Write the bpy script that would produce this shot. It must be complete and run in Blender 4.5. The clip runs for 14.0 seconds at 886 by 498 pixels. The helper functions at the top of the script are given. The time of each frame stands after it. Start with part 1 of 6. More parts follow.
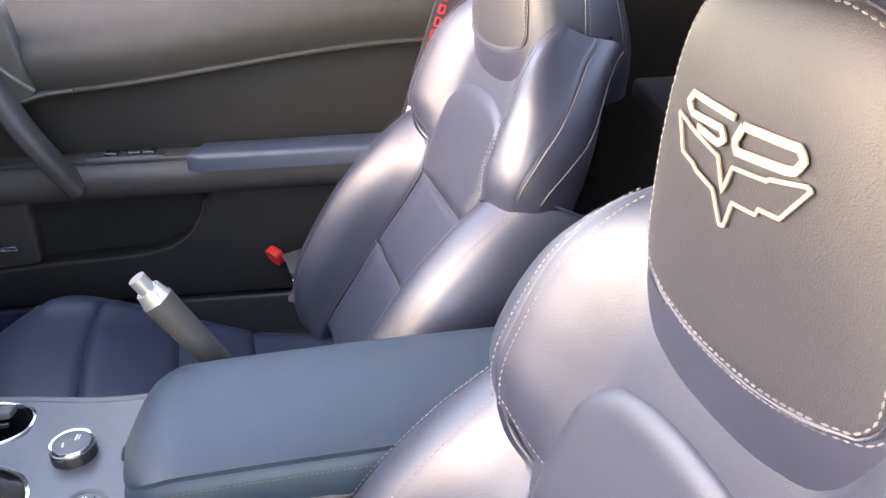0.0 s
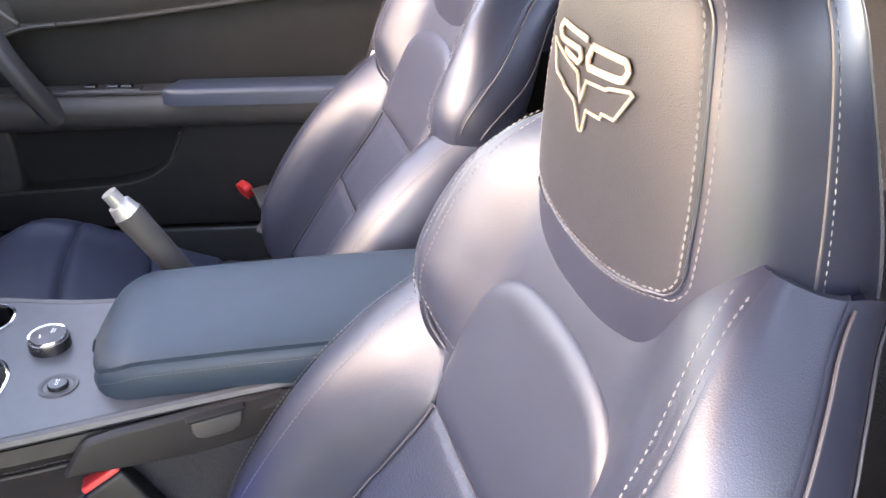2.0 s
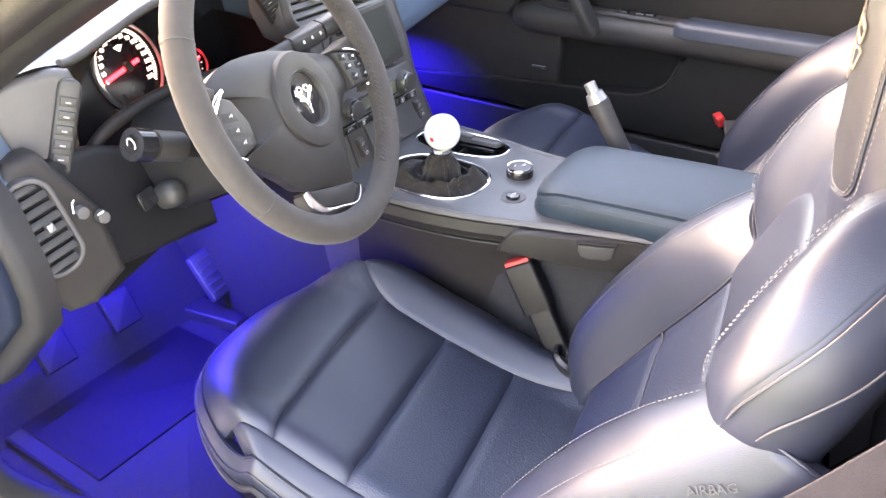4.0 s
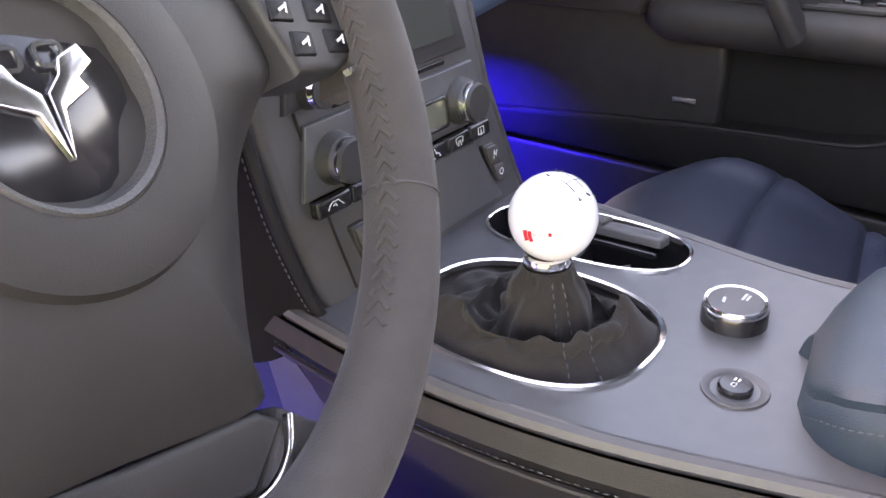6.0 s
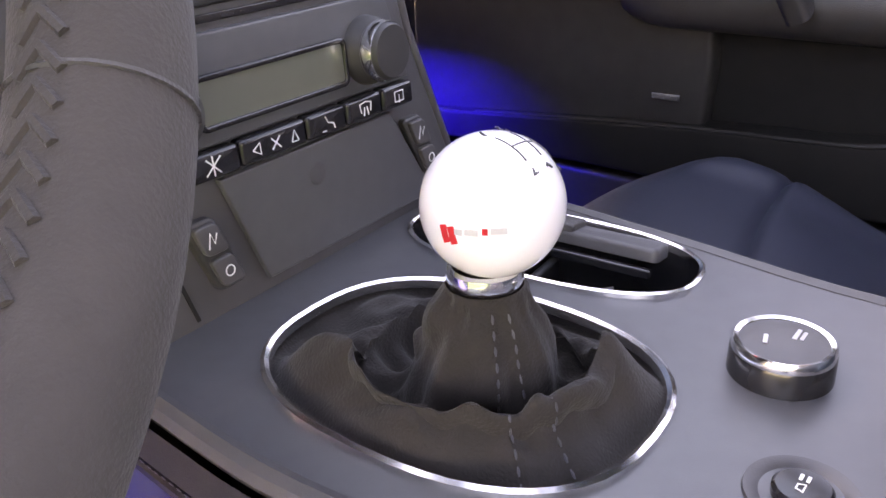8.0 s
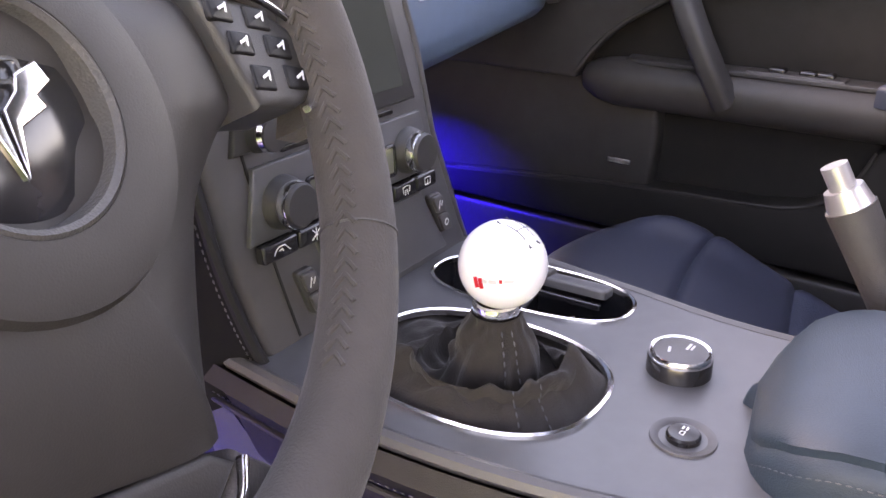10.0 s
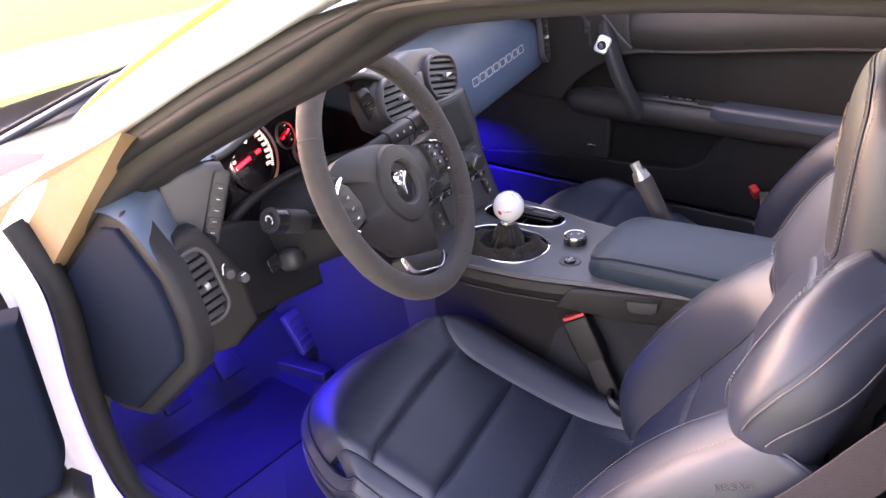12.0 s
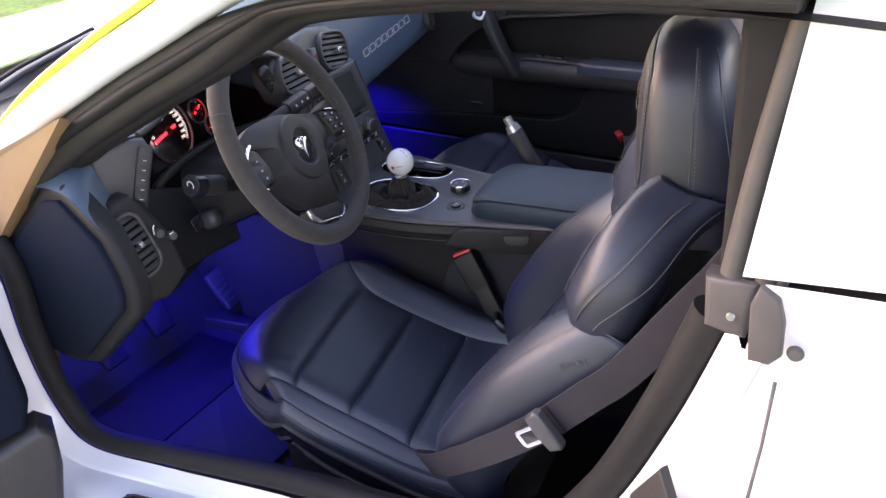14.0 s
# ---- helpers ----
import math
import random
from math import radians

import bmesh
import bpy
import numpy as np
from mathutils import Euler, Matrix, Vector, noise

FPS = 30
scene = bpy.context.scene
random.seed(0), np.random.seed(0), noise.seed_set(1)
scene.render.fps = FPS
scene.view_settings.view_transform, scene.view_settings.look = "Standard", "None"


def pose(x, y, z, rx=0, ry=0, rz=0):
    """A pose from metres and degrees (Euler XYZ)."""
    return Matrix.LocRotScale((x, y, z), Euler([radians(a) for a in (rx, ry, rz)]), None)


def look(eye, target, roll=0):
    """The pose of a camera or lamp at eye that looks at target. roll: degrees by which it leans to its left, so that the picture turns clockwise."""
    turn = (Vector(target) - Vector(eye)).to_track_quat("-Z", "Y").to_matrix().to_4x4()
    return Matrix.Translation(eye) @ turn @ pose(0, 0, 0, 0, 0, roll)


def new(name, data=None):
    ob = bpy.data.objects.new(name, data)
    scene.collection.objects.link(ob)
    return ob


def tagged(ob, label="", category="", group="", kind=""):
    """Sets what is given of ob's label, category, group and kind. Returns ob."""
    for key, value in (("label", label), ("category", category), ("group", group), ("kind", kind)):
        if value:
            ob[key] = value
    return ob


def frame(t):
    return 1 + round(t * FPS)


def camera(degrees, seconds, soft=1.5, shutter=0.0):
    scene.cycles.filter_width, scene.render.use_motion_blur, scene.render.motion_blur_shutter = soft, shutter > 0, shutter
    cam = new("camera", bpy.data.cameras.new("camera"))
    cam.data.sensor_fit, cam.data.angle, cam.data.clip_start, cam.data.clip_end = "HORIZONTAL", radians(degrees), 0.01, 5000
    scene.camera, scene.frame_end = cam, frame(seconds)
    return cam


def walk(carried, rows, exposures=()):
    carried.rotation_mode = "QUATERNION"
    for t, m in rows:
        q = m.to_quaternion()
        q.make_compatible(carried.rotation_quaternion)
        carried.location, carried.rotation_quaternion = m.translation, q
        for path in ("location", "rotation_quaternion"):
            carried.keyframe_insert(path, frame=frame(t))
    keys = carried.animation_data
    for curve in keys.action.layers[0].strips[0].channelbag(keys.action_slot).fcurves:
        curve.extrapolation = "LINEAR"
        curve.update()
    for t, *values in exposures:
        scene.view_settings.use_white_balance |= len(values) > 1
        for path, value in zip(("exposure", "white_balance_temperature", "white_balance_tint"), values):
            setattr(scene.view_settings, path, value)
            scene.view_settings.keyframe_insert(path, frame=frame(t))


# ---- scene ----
cam = camera(55.5, 14.0)
PATH = [
    (0, (-0.707, -0.043, 1.196), (1.08, -0.143, 0.305), -2.3),
    (0.5, (-0.698, -0.014, 1.182), (1.07, -0.43, 0.344), 1.6),
    (1, (-0.701, -0.009, 1.186), (1.05, -0.512, 0.36), 1.2),
    (1.5, (-0.75, -0.036, 1.187), (1.007, -0.509, 0.359), 0.6),
    (2, (-0.821, -0.088, 1.201), (0.923, -0.214, 0.23), -0.2),
    (2.5, (-0.901, -0.189, 1.217), (0.757, 0.091, 0.134), -0.5),
    (3, (-0.999, -0.278, 1.253), (0.556, 0.349, 0.163), -1.1),
    (3.5, (-1.082, -0.329, 1.27), (0.374, 0.507, 0.184), -1.6),
    (4, (-1.108, -0.343, 1.277), (0.266, 0.668, 0.234), -2.4),
    (4.2, (-1.096, -0.331, 1.27), (0.255, 0.721, 0.238), -1.7),
    (6.3, (-0.444, 0.168, 0.926), (0.901, 1.331, 0.011), -3.0),
    (6.5, (-0.416, 0.178, 0.908), (0.937, 1.332, -0.006), -2.7),
    (7, (-0.375, 0.205, 0.883), (1.013, 1.329, -0.015), -2.1),
    (7.5, (-0.344, 0.222, 0.856), (1.061, 1.341, -0.023), -1.9),
    (9.8, (-0.442, 0.169, 0.907), (1.041, 1.258, 0.121), -0.6),
    (10, (-0.522, 0.138, 0.957), (0.972, 1.204, 0.162), 0.1),
    (10.5, (-0.771, -0.008, 1.118), (0.729, 1.046, 0.317), 0.7),
    (11, (-0.984, -0.216, 1.293), (0.469, 0.888, 0.475), -0.6),
    (11.5, (-1.135, -0.386, 1.375), (0.249, 0.79, 0.537), -2.9),
    (12, (-1.292, -0.441, 1.384), (0.076, 0.707, 0.484), -4.3),
    (12.5, (-1.435, -0.48, 1.397), (-0.042, 0.565, 0.415), -4.0),
    (13, (-1.457, -0.534, 1.426), (-0.032, 0.452, 0.428), -4.6),
    (13.5, (-1.461, -0.557, 1.44), (-0.015, 0.387, 0.432), -4.4),
    (14, (-1.448, -0.612, 1.47), (-0.012, 0.36, 0.475), -5.5),
]
walk(cam, [(t, look(eye, target, roll)) for t, eye, target, roll in PATH],
     [(0, 3.50, 8700, 27), (0.5, 3.31, 8800, 28), (1.5, 3.30, 8600, 28), (2, 3.42, 8800, 29), (3, 3.68, 9300, 30), (4.2, 3.82, 9800, 29), (6.5, 3.45, 10200, 36), (7.5, 3.35, 10300, 39), (10, 3.45, 10500, 39), (10.5, 4.08, 10300, 36), (11, 3.84, 10100, 41), (11.5, 3.03, 9500, 42), (12, 2.70, 9100, 43), (12.5, 2.70, 8500, 41), (13, 2.50, 8300, 39), (14, 1.75, 8100, 34)])

# ---------------------------------------------------------------- light
world = bpy.data.worlds.new("sky_world")
scene.world = world
world.use_nodes = True
wn = world.node_tree
sky = wn.nodes.new("ShaderNodeTexSky")
sky.sky_type = "NISHITA"
sky.sun_disc = False
sky.sun_elevation = radians(28)
sky.sun_rotation = radians(-13)
sky.dust_density = 0.9
wn.nodes["Background"].inputs[1].default_value = 0.30
wn.links.new(sky.outputs[0], wn.nodes["Background"].inputs[0])

sun = new("sun", bpy.data.lights.new("sun", "SUN"))
sun.data.energy = 0.85
sun.data.angle = radians(52)
sun.data.color = (1.0, 0.97, 0.94)
sun.matrix_world = look((-1.0, 4.2, 2.9), (0, 0, 0.6))


def lamp(name, eye, target, energy, size, colour):
    ob = new(name, bpy.data.lights.new(name, "AREA"))
    ob.data.energy, ob.data.color = energy, colour
    ob.data.shape, ob.data.size, ob.data.size_y = "RECTANGLE", size, 0.02
    ob.matrix_world = look(eye, target)
    return ob


BLUE = (0.004, 0.004, 1.0)
lamp("footwell_led_driver", (-0.44, 0.92, 0.60), (-0.44, 0.90, 0.15), 2.5, 0.30, BLUE)
lamp("footwell_led_passenger", (0.55, 1.09, 0.60), (0.69, 1.07, 0.34), 0.8, 0.20, BLUE).data.spread = radians(105)


# ---------------------------------------------------------------- materials
def mat(name, colour, rough=0.5, metal=0.0, vary=0.12, scale=40.0, bump=0.0, bump_scale=400.0, spec=0.5, big=4.0, coat=0.0,
        glow=0.0, clear=0.0, sheen=0.0, pores=False):
    m = bpy.data.materials.new(name)
    m.use_nodes = True
    nt = m.node_tree
    p = nt.nodes["Principled BSDF"]
    p.inputs["Roughness"].default_value = rough
    p.inputs["Metallic"].default_value = metal
    p.inputs["Specular IOR Level"].default_value = spec
    p.inputs["Coat Weight"].default_value = coat
    p.inputs["Sheen Weight"].default_value = sheen
    p.inputs["Transmission Weight"].default_value = clear
    if glow:
        p.inputs["Emission Color"].default_value = (*colour, 1)
        p.inputs["Emission Strength"].default_value = glow
    co = nt.nodes.new("ShaderNodeTexCoord")
    n1, n2 = nt.nodes.new("ShaderNodeTexNoise"), nt.nodes.new("ShaderNodeTexNoise")
    n1.inputs["Scale"].default_value, n2.inputs["Scale"].default_value = scale, big
    n1.inputs["Detail"].default_value = 4
    for n in (n1, n2):
        nt.links.new(co.outputs["Object"], n.inputs["Vector"])
    add = nt.nodes.new("ShaderNodeMath")
    add.operation = "ADD"
    nt.links.new(n1.outputs["Fac"], add.inputs[0])
    nt.links.new(n2.outputs["Fac"], add.inputs[1])
    ramp = nt.nodes.new("ShaderNodeMapRange")
    ramp.inputs["From Min"].default_value, ramp.inputs["From Max"].default_value = 0.7, 1.3
    nt.links.new(add.outputs[0], ramp.inputs["Value"])
    mix = nt.nodes.new("ShaderNodeMix")
    mix.data_type = "RGBA"
    mix.inputs["A"].default_value = (*[c * (1 - vary) for c in colour], 1)
    mix.inputs["B"].default_value = (*[min(1, c * (1 + vary)) for c in colour], 1)
    nt.links.new(ramp.outputs["Result"], mix.inputs["Factor"])
    nt.links.new(mix.outputs["Result"], p.inputs["Base Color"])
    wear = nt.nodes.new("ShaderNodeMapRange")
    wear.inputs["To Min"].default_value, wear.inputs["To Max"].default_value = max(0.02, rough * 0.85), min(1, rough * 1.15)
    nt.links.new(n2.outputs["Fac"], wear.inputs["Value"])
    nt.links.new(wear.outputs["Result"], p.inputs["Roughness"])
    if bump:
        tex = nt.nodes.new("ShaderNodeTexVoronoi" if pores else "ShaderNodeTexNoise")
        tex.inputs["Scale"].default_value = bump_scale
        nt.links.new(co.outputs["Object"], tex.inputs["Vector"])
        b = nt.nodes.new("ShaderNodeBump")
        b.inputs["Strength"].default_value, b.inputs["Distance"].default_value = bump, 0.002
        nt.links.new(tex.outputs["Distance" if pores else "Fac"], b.inputs["Height"])
        nt.links.new(b.outputs["Normal"], p.inputs["Normal"])
    return m


LEATHER = mat("blue_leather", (0.0180, 0.0228, 0.0385), 0.41, vary=0.12, scale=30, bump=0.10, bump_scale=1000, pores=True, spec=0.65)
LEATHER_DARK = mat("dark_leather", (0.0155, 0.0185, 0.0325), 0.40, vary=0.12, scale=30, bump=0.06, bump_scale=1000, pores=True, spec=0.65)
PERF = mat("perforated_leather", (0.0230, 0.0300, 0.0500), 0.42, vary=0.10, scale=60, bump=0.22, bump_scale=330, pores=True)
HEADPANEL = mat("headrest_leather", (0.0190, 0.0198, 0.0265), 0.50, vary=0.08, scale=30, bump=0.12, bump_scale=900, pores=True)
LID = mat("lid_leather", (0.0165, 0.031, 0.047), 0.50, spec=0.35, vary=0.10, scale=30, bump=0.14, bump_scale=900, pores=True)
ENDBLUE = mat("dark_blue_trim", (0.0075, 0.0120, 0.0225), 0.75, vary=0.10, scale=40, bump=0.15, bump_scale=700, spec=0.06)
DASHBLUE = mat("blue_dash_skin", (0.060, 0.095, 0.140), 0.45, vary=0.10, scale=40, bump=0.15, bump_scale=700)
STITCH = mat("grey_thread", (0.115, 0.112, 0.120), 0.7, vary=0.1, bump=0.2, bump_scale=1500)
SEAM = mat("seam_piping", (0.0550, 0.0550, 0.0660), 0.45)
GRIP = mat("grip_leather", (0.052, 0.049, 0.047), 0.5, vary=0.12, scale=40, bump=0.2, bump_scale=900, pores=True)
PLASTIC = mat("black_plastic", (0.029, 0.028, 0.028), 0.48, vary=0.15, scale=60, bump=0.12, bump_scale=1300)
PLASTIC_GREY = mat("charcoal_plastic", (0.062, 0.060, 0.062), 0.46, vary=0.12, scale=50, bump=0.10, bump_scale=1300)
CONSOLEDARK = mat("console_grain", (0.0115, 0.0115, 0.0130), 0.6, vary=0.15, scale=60, bump=0.15, bump_scale=1100, spec=0.3)
CONSOLESKIN = mat("console_skin", (0.0200, 0.0175, 0.0170), 0.55, vary=0.15, scale=60, bump=0.15, bump_scale=1100, spec=0.35)
# dark trim with the shade under the dash put into its colour
SHADEPAD = mat("shaded_padding", (0.0060, 0.0055, 0.0060), 0.65, vary=0.15, scale=60, bump=0.15, bump_scale=1100, spec=0.15)
PADGREY = mat("wheel_skin", (0.0225, 0.0200, 0.0188), 0.52, vary=0.12, scale=50, bump=0.10, bump_scale=1300, spec=0.4)
BUCKLE = mat("buckle_plastic", (0.0045, 0.0045, 0.0052), 0.45, vary=0.15, scale=60, bump=0.1, bump_scale=900, spec=0.35)
GLOSS = mat("gloss_black", (0.015, 0.015, 0.017), 0.16, vary=0.1)
SATIN = mat("satin_console", (0.0680, 0.0690, 0.0730), 0.36, vary=0.10, scale=80, bump=0.05, bump_scale=1500)
SUEDE = mat("grey_suede", (0.0440, 0.0375, 0.0345), 0.85, vary=0.16, scale=60, bump=0.25, bump_scale=900, sheen=0.08)
BOOT = mat("brown_suede", (0.0170, 0.0135, 0.0120), 0.95, vary=0.25, scale=50, bump=0.35, bump_scale=700, sheen=0.08)
CHROME = mat("chrome", (0.84, 0.84, 0.85), 0.17, metal=1.0, vary=0.05)
SILVER = mat("silver_plastic", (0.50, 0.50, 0.50), 0.28, metal=0.8, vary=0.06)
KNOB = mat("white_knob", (0.82, 0.80, 0.80), 0.12, vary=0.02, coat=0.6)
WHITE = mat("white_paint", (0.80, 0.80, 0.81), 0.22, vary=0.03, scale=8, coat=0.5)
RUBBER = mat("black_rubber", (0.012, 0.0115, 0.0115), 0.7, vary=0.2, scale=60, spec=0.3, bump=0.2, bump_scale=500)
SEALGREY = mat("weathered_seal", (0.0185, 0.0145, 0.0130), 0.6, vary=0.2, scale=30, bump=0.15, bump_scale=300)
CARPET = mat("black_carpet", (0.020, 0.020, 0.022), 0.95, vary=0.35, scale=300, bump=0.8, bump_scale=600)
MAT = mat("floor_mat", (0.028, 0.028, 0.030), 0.95, vary=0.3, scale=260, bump=0.8, bump_scale=500)
DOORDARK = mat("door_skin", (0.0175, 0.0165, 0.0158), 0.50, vary=0.12, scale=40, bump=0.15, bump_scale=800, spec=0.12)
DOORGREY = mat("door_upper_skin", (0.029, 0.0275, 0.026), 0.48, vary=0.12, scale=40, bump=0.15, bump_scale=800, spec=0.15)
DOORTRIM = mat("door_trim_skin", (0.034, 0.032, 0.031), 0.50, vary=0.14, scale=40, bump=0.22, bump_scale=700, spec=0.30)
ARMBLUE = mat("armrest_blue", (0.022, 0.031, 0.048), 0.5, vary=0.10, scale=40, bump=0.15, bump_scale=700)
FLAP = mat("grey_flap_rubber", (0.072, 0.063, 0.060), 0.55, vary=0.15, scale=30, bump=0.12, bump_scale=400)
# white jamb's warm ground reflection, put into the base colour
TAN_REFLECT = mat("tan_reflection", (0.30, 0.19, 0.10), 0.35, vary=0.06)
RED = mat("red_plastic", (0.55, 0.03, 0.03), 0.4)
REDLIGHT = mat("lit_red", (1.0, 0.02, 0.03), 0.4, glow=2.5)
DIALWHITE = mat("dial_print", (0.85, 0.82, 0.80), 0.5, glow=0.35)
PRINT = mat("white_print", (0.70, 0.70, 0.70), 0.5)
PRINTDARK = mat("dark_print", (0.03, 0.03, 0.035), 0.5)
PRINTGREY = mat("grey_print", (0.45, 0.45, 0.46), 0.4)
REDPRINT = mat("red_print", (0.5500, 0.0120, 0.0180), 0.75)
EMBROID = mat("beige_thread", (0.25, 0.205, 0.165), 0.7, vary=0.1, bump=0.3, bump_scale=1500)
LCD = mat("lcd_glass", (0.11, 0.115, 0.09), 0.2, vary=0.04)
SCREEN = mat("nav_screen", (0.045, 0.050, 0.046), 0.12, vary=0.04)
BELT = mat("belt_webbing", (0.024, 0.0195, 0.0255), 0.8, vary=0.12, scale=60, bump=0.4, bump_scale=700)
GRASS = mat("grass", (0.10, 0.20, 0.025), 0.9, vary=0.5, scale=25, bump=0.8, bump_scale=120)
CONCRETE = mat("concrete", (0.42, 0.41, 0.39), 0.9, vary=0.12, scale=9, bump=0.3, bump_scale=80)
LIME = mat("lime_molding", (0.50, 0.55, 0.05), 0.35, vary=0.08)


def thin_glass(name, tint, gloss):
    m = bpy.data.materials.new(name)
    m.use_nodes = True
    nt = m.node_tree
    nt.nodes.remove(nt.nodes["Principled BSDF"])
    see, shine, mix = nt.nodes.new("ShaderNodeBsdfTransparent"), nt.nodes.new("ShaderNodeBsdfGlossy"), nt.nodes.new("ShaderNodeMixShader")
    see.inputs[0].default_value = (*tint, 1)
    shine.inputs["Roughness"].default_value = 0.02
    mix.inputs[0].default_value = gloss
    nt.links.new(see.outputs[0], mix.inputs[1])
    nt.links.new(shine.outputs[0], mix.inputs[2])
    nt.links.new(mix.outputs[0], nt.nodes["Material Output"].inputs["Surface"])
    return m


GLASS = thin_glass("windshield_glass", (0.86, 0.92, 0.90), 0.06)


# ---------------------------------------------------------------- helpers
def thing(name, m=None, label="", category="", group="", kind=""):
    ob = new(name)
    ob.empty_display_size = 0.05
    ob.matrix_world = m if m is not None else Matrix()
    return tagged(ob, label, category, group, kind)


def mesh_ob(name, verts, faces, material, parent=None, label="", smooth=True):
    me = bpy.data.meshes.new(name)
    me.from_pydata([tuple(v) for v in verts], [], faces)
    bm = bmesh.new()
    bm.from_mesh(me)
    bmesh.ops.remove_doubles(bm, verts=bm.verts, dist=1e-6)
    bmesh.ops.recalc_face_normals(bm, faces=bm.faces)
    bm.to_mesh(me)
    bm.free()
    me.materials.append(material)
    if smooth:
        me.shade_smooth()
        me.set_sharp_from_angle(angle=radians(42))
    ob = new(name, me)
    ob.parent = parent
    return tagged(ob, label, kind="stuff" if name == "stitching" else "")


def part(name, geo, material, parent, label="", smooth=True):
    return mesh_ob(name, geo[0], geo[1], material, parent, label, smooth)


def join(*geos):
    v, f = [], []
    for gv, gf in geos:
        n = len(v)
        v += list(gv)
        f += [[i + n for i in q] for q in gf]
    return v, f


def moved(geo, m):
    return [m @ Vector(p) for p in geo[0]], geo[1]


def grid(fn, nu, nv, u0=0.0, u1=1.0, v0=0.0, v1=1.0, loop=False):
    v = [fn(u0 + (u1 - u0) * i / nu, v0 + (v1 - v0) * j / nv) for i in range(nu + (0 if loop else 1)) for j in range(nv + 1)]
    k, f = nv + 1, []
    cols = nu + (0 if loop else 1)
    for i in range(nu):
        a, b = i * k, ((i + 1) % cols) * k
        f += [[a + j, b + j, b + j + 1, a + j + 1] for j in range(nv)]
    return v, f


def smooth(a, b, x):
    t = max(0.0, min(1.0, (x - a) / (b - a)))
    return t * t * (3 - 2 * t)


def pillow(fn, u0, u1, v0, v1, nu=20, nv=20, rise=0.006, edge=0.012, back=0.02, arch=None, flip=False):
    """A stuffed panel on the surface fn(u, v): its rim dips into the seams, its sides turn back into the foam."""
    e = -1e-3 if flip else 1e-3
    v, k = [], nv + 1

    def place(u, w):
        p = Vector(fn(u, w))
        n = (Vector(fn(u + e, w)) - Vector(fn(u - e, w))).cross(Vector(fn(u, w + 1e-3)) - Vector(fn(u, w - 1e-3)))
        return p, (n.normalized() if n.length > 1e-12 else Vector((0, 0, 1)))
    for i in range(nu + 1):
        s = 0.5 - 0.5 * math.cos(math.pi * i / nu)
        s = 0.5 * s + 0.5 * i / nu
        u = u0 + (u1 - u0) * s
        top = v1 if arch is None else arch(u)
        for j in range(nv + 1):
            t = 0.5 - 0.5 * math.cos(math.pi * j / nv)
            t = 0.5 * t + 0.5 * j / nv
            w = v0 + (top - v0) * t
            p, n = place(u, w)
            a = min(s, 1 - s) * (Vector(fn(u1, w)) - Vector(fn(u0, w))).length
            b = min(t, 1 - t) * (Vector(fn(u, top)) - Vector(fn(u, v0))).length
            h = math.sqrt(max(0.0, 1 - (1 - min(1, a / edge)) ** 2)) * math.sqrt(max(0.0, 1 - (1 - min(1, b / edge)) ** 2))
            v.append(p + n * (rise * h - 0.002))
    f = []
    for i in range(nu):
        f += [[i * k + j, (i + 1) * k + j, (i + 1) * k + j + 1, i * k + j + 1] for j in range(nv)]
    ring = [i * k for i in range(nu + 1)] + [nu * k + j for j in range(1, k)] + [i * k + nv for i in range(nu - 1, -1, -1)] + [j for j in range(nv - 1, 0, -1)]
    n0 = len(v)
    for r in ring:
        i, j = divmod(r, k)
        s = 0.5 * (0.5 - 0.5 * math.cos(math.pi * i / nu)) + 0.5 * i / nu
        u = u0 + (u1 - u0) * s
        top = v1 if arch is None else arch(u)
        t = 0.5 * (0.5 - 0.5 * math.cos(math.pi * j / nv)) + 0.5 * j / nv
        p, n = place(u, v0 + (top - v0) * t)
        v.append(p - n * back)
    m = len(ring)
    f += [[ring[q], n0 + q, n0 + (q + 1) % m, ring[(q + 1) % m]] for q in range(m)]
    return v, f


def spline(points, n=8, closed=False):
    pts = [Vector(p) for p in points]
    m, out = len(pts), []
    for i in range(m if closed else m - 1):
        p0 = pts[(i - 1) % m] if closed or i else pts[0]
        p1, p2 = pts[i], pts[(i + 1) % m]
        p3 = pts[(i + 2) % m] if closed or i + 2 < m else pts[-1]
        for j in range(n):
            t = j / n
            out.append(0.5 * ((2 * p1) + (p2 - p0) * t + (2 * p0 - 5 * p1 + 4 * p2 - p3) * t * t + (3 * p1 - p0 - 3 * p2 + p3) * t ** 3))
    if not closed:
        out.append(pts[-1])
    return out


def sweep(path, section, closed=False, up=(0, 0, 1), cap=True):
    """Carries a closed 2D section (or a function of the way along, 0 to 1) along a path."""
    path = [Vector(p) for p in path]
    m, v, f, n = len(path), [], [], 0
    for i, p in enumerate(path):
        a = path[(i - 1) % m] if closed else path[max(0, i - 1)]
        b = path[(i + 1) % m] if closed else path[min(m - 1, i + 1)]
        t = (b - a).normalized()
        x = t.cross(Vector(up))
        x = x.normalized() if x.length > 1e-6 else Vector((1, 0, 0))
        y = x.cross(t)
        sec = section(i / (m - 1)) if callable(section) else section
        n = len(sec)
        v += [p + x * q[0] + y * q[1] for q in sec]
    for i in range(m if closed else m - 1):
        a, b = i * n, ((i + 1) % m) * n
        f += [[a + j, a + (j + 1) % n, b + (j + 1) % n, b + j] for j in range(n)]
    if cap and not closed:
        f += [list(range(n)), list(range((m - 1) * n, m * n))]
    return v, f


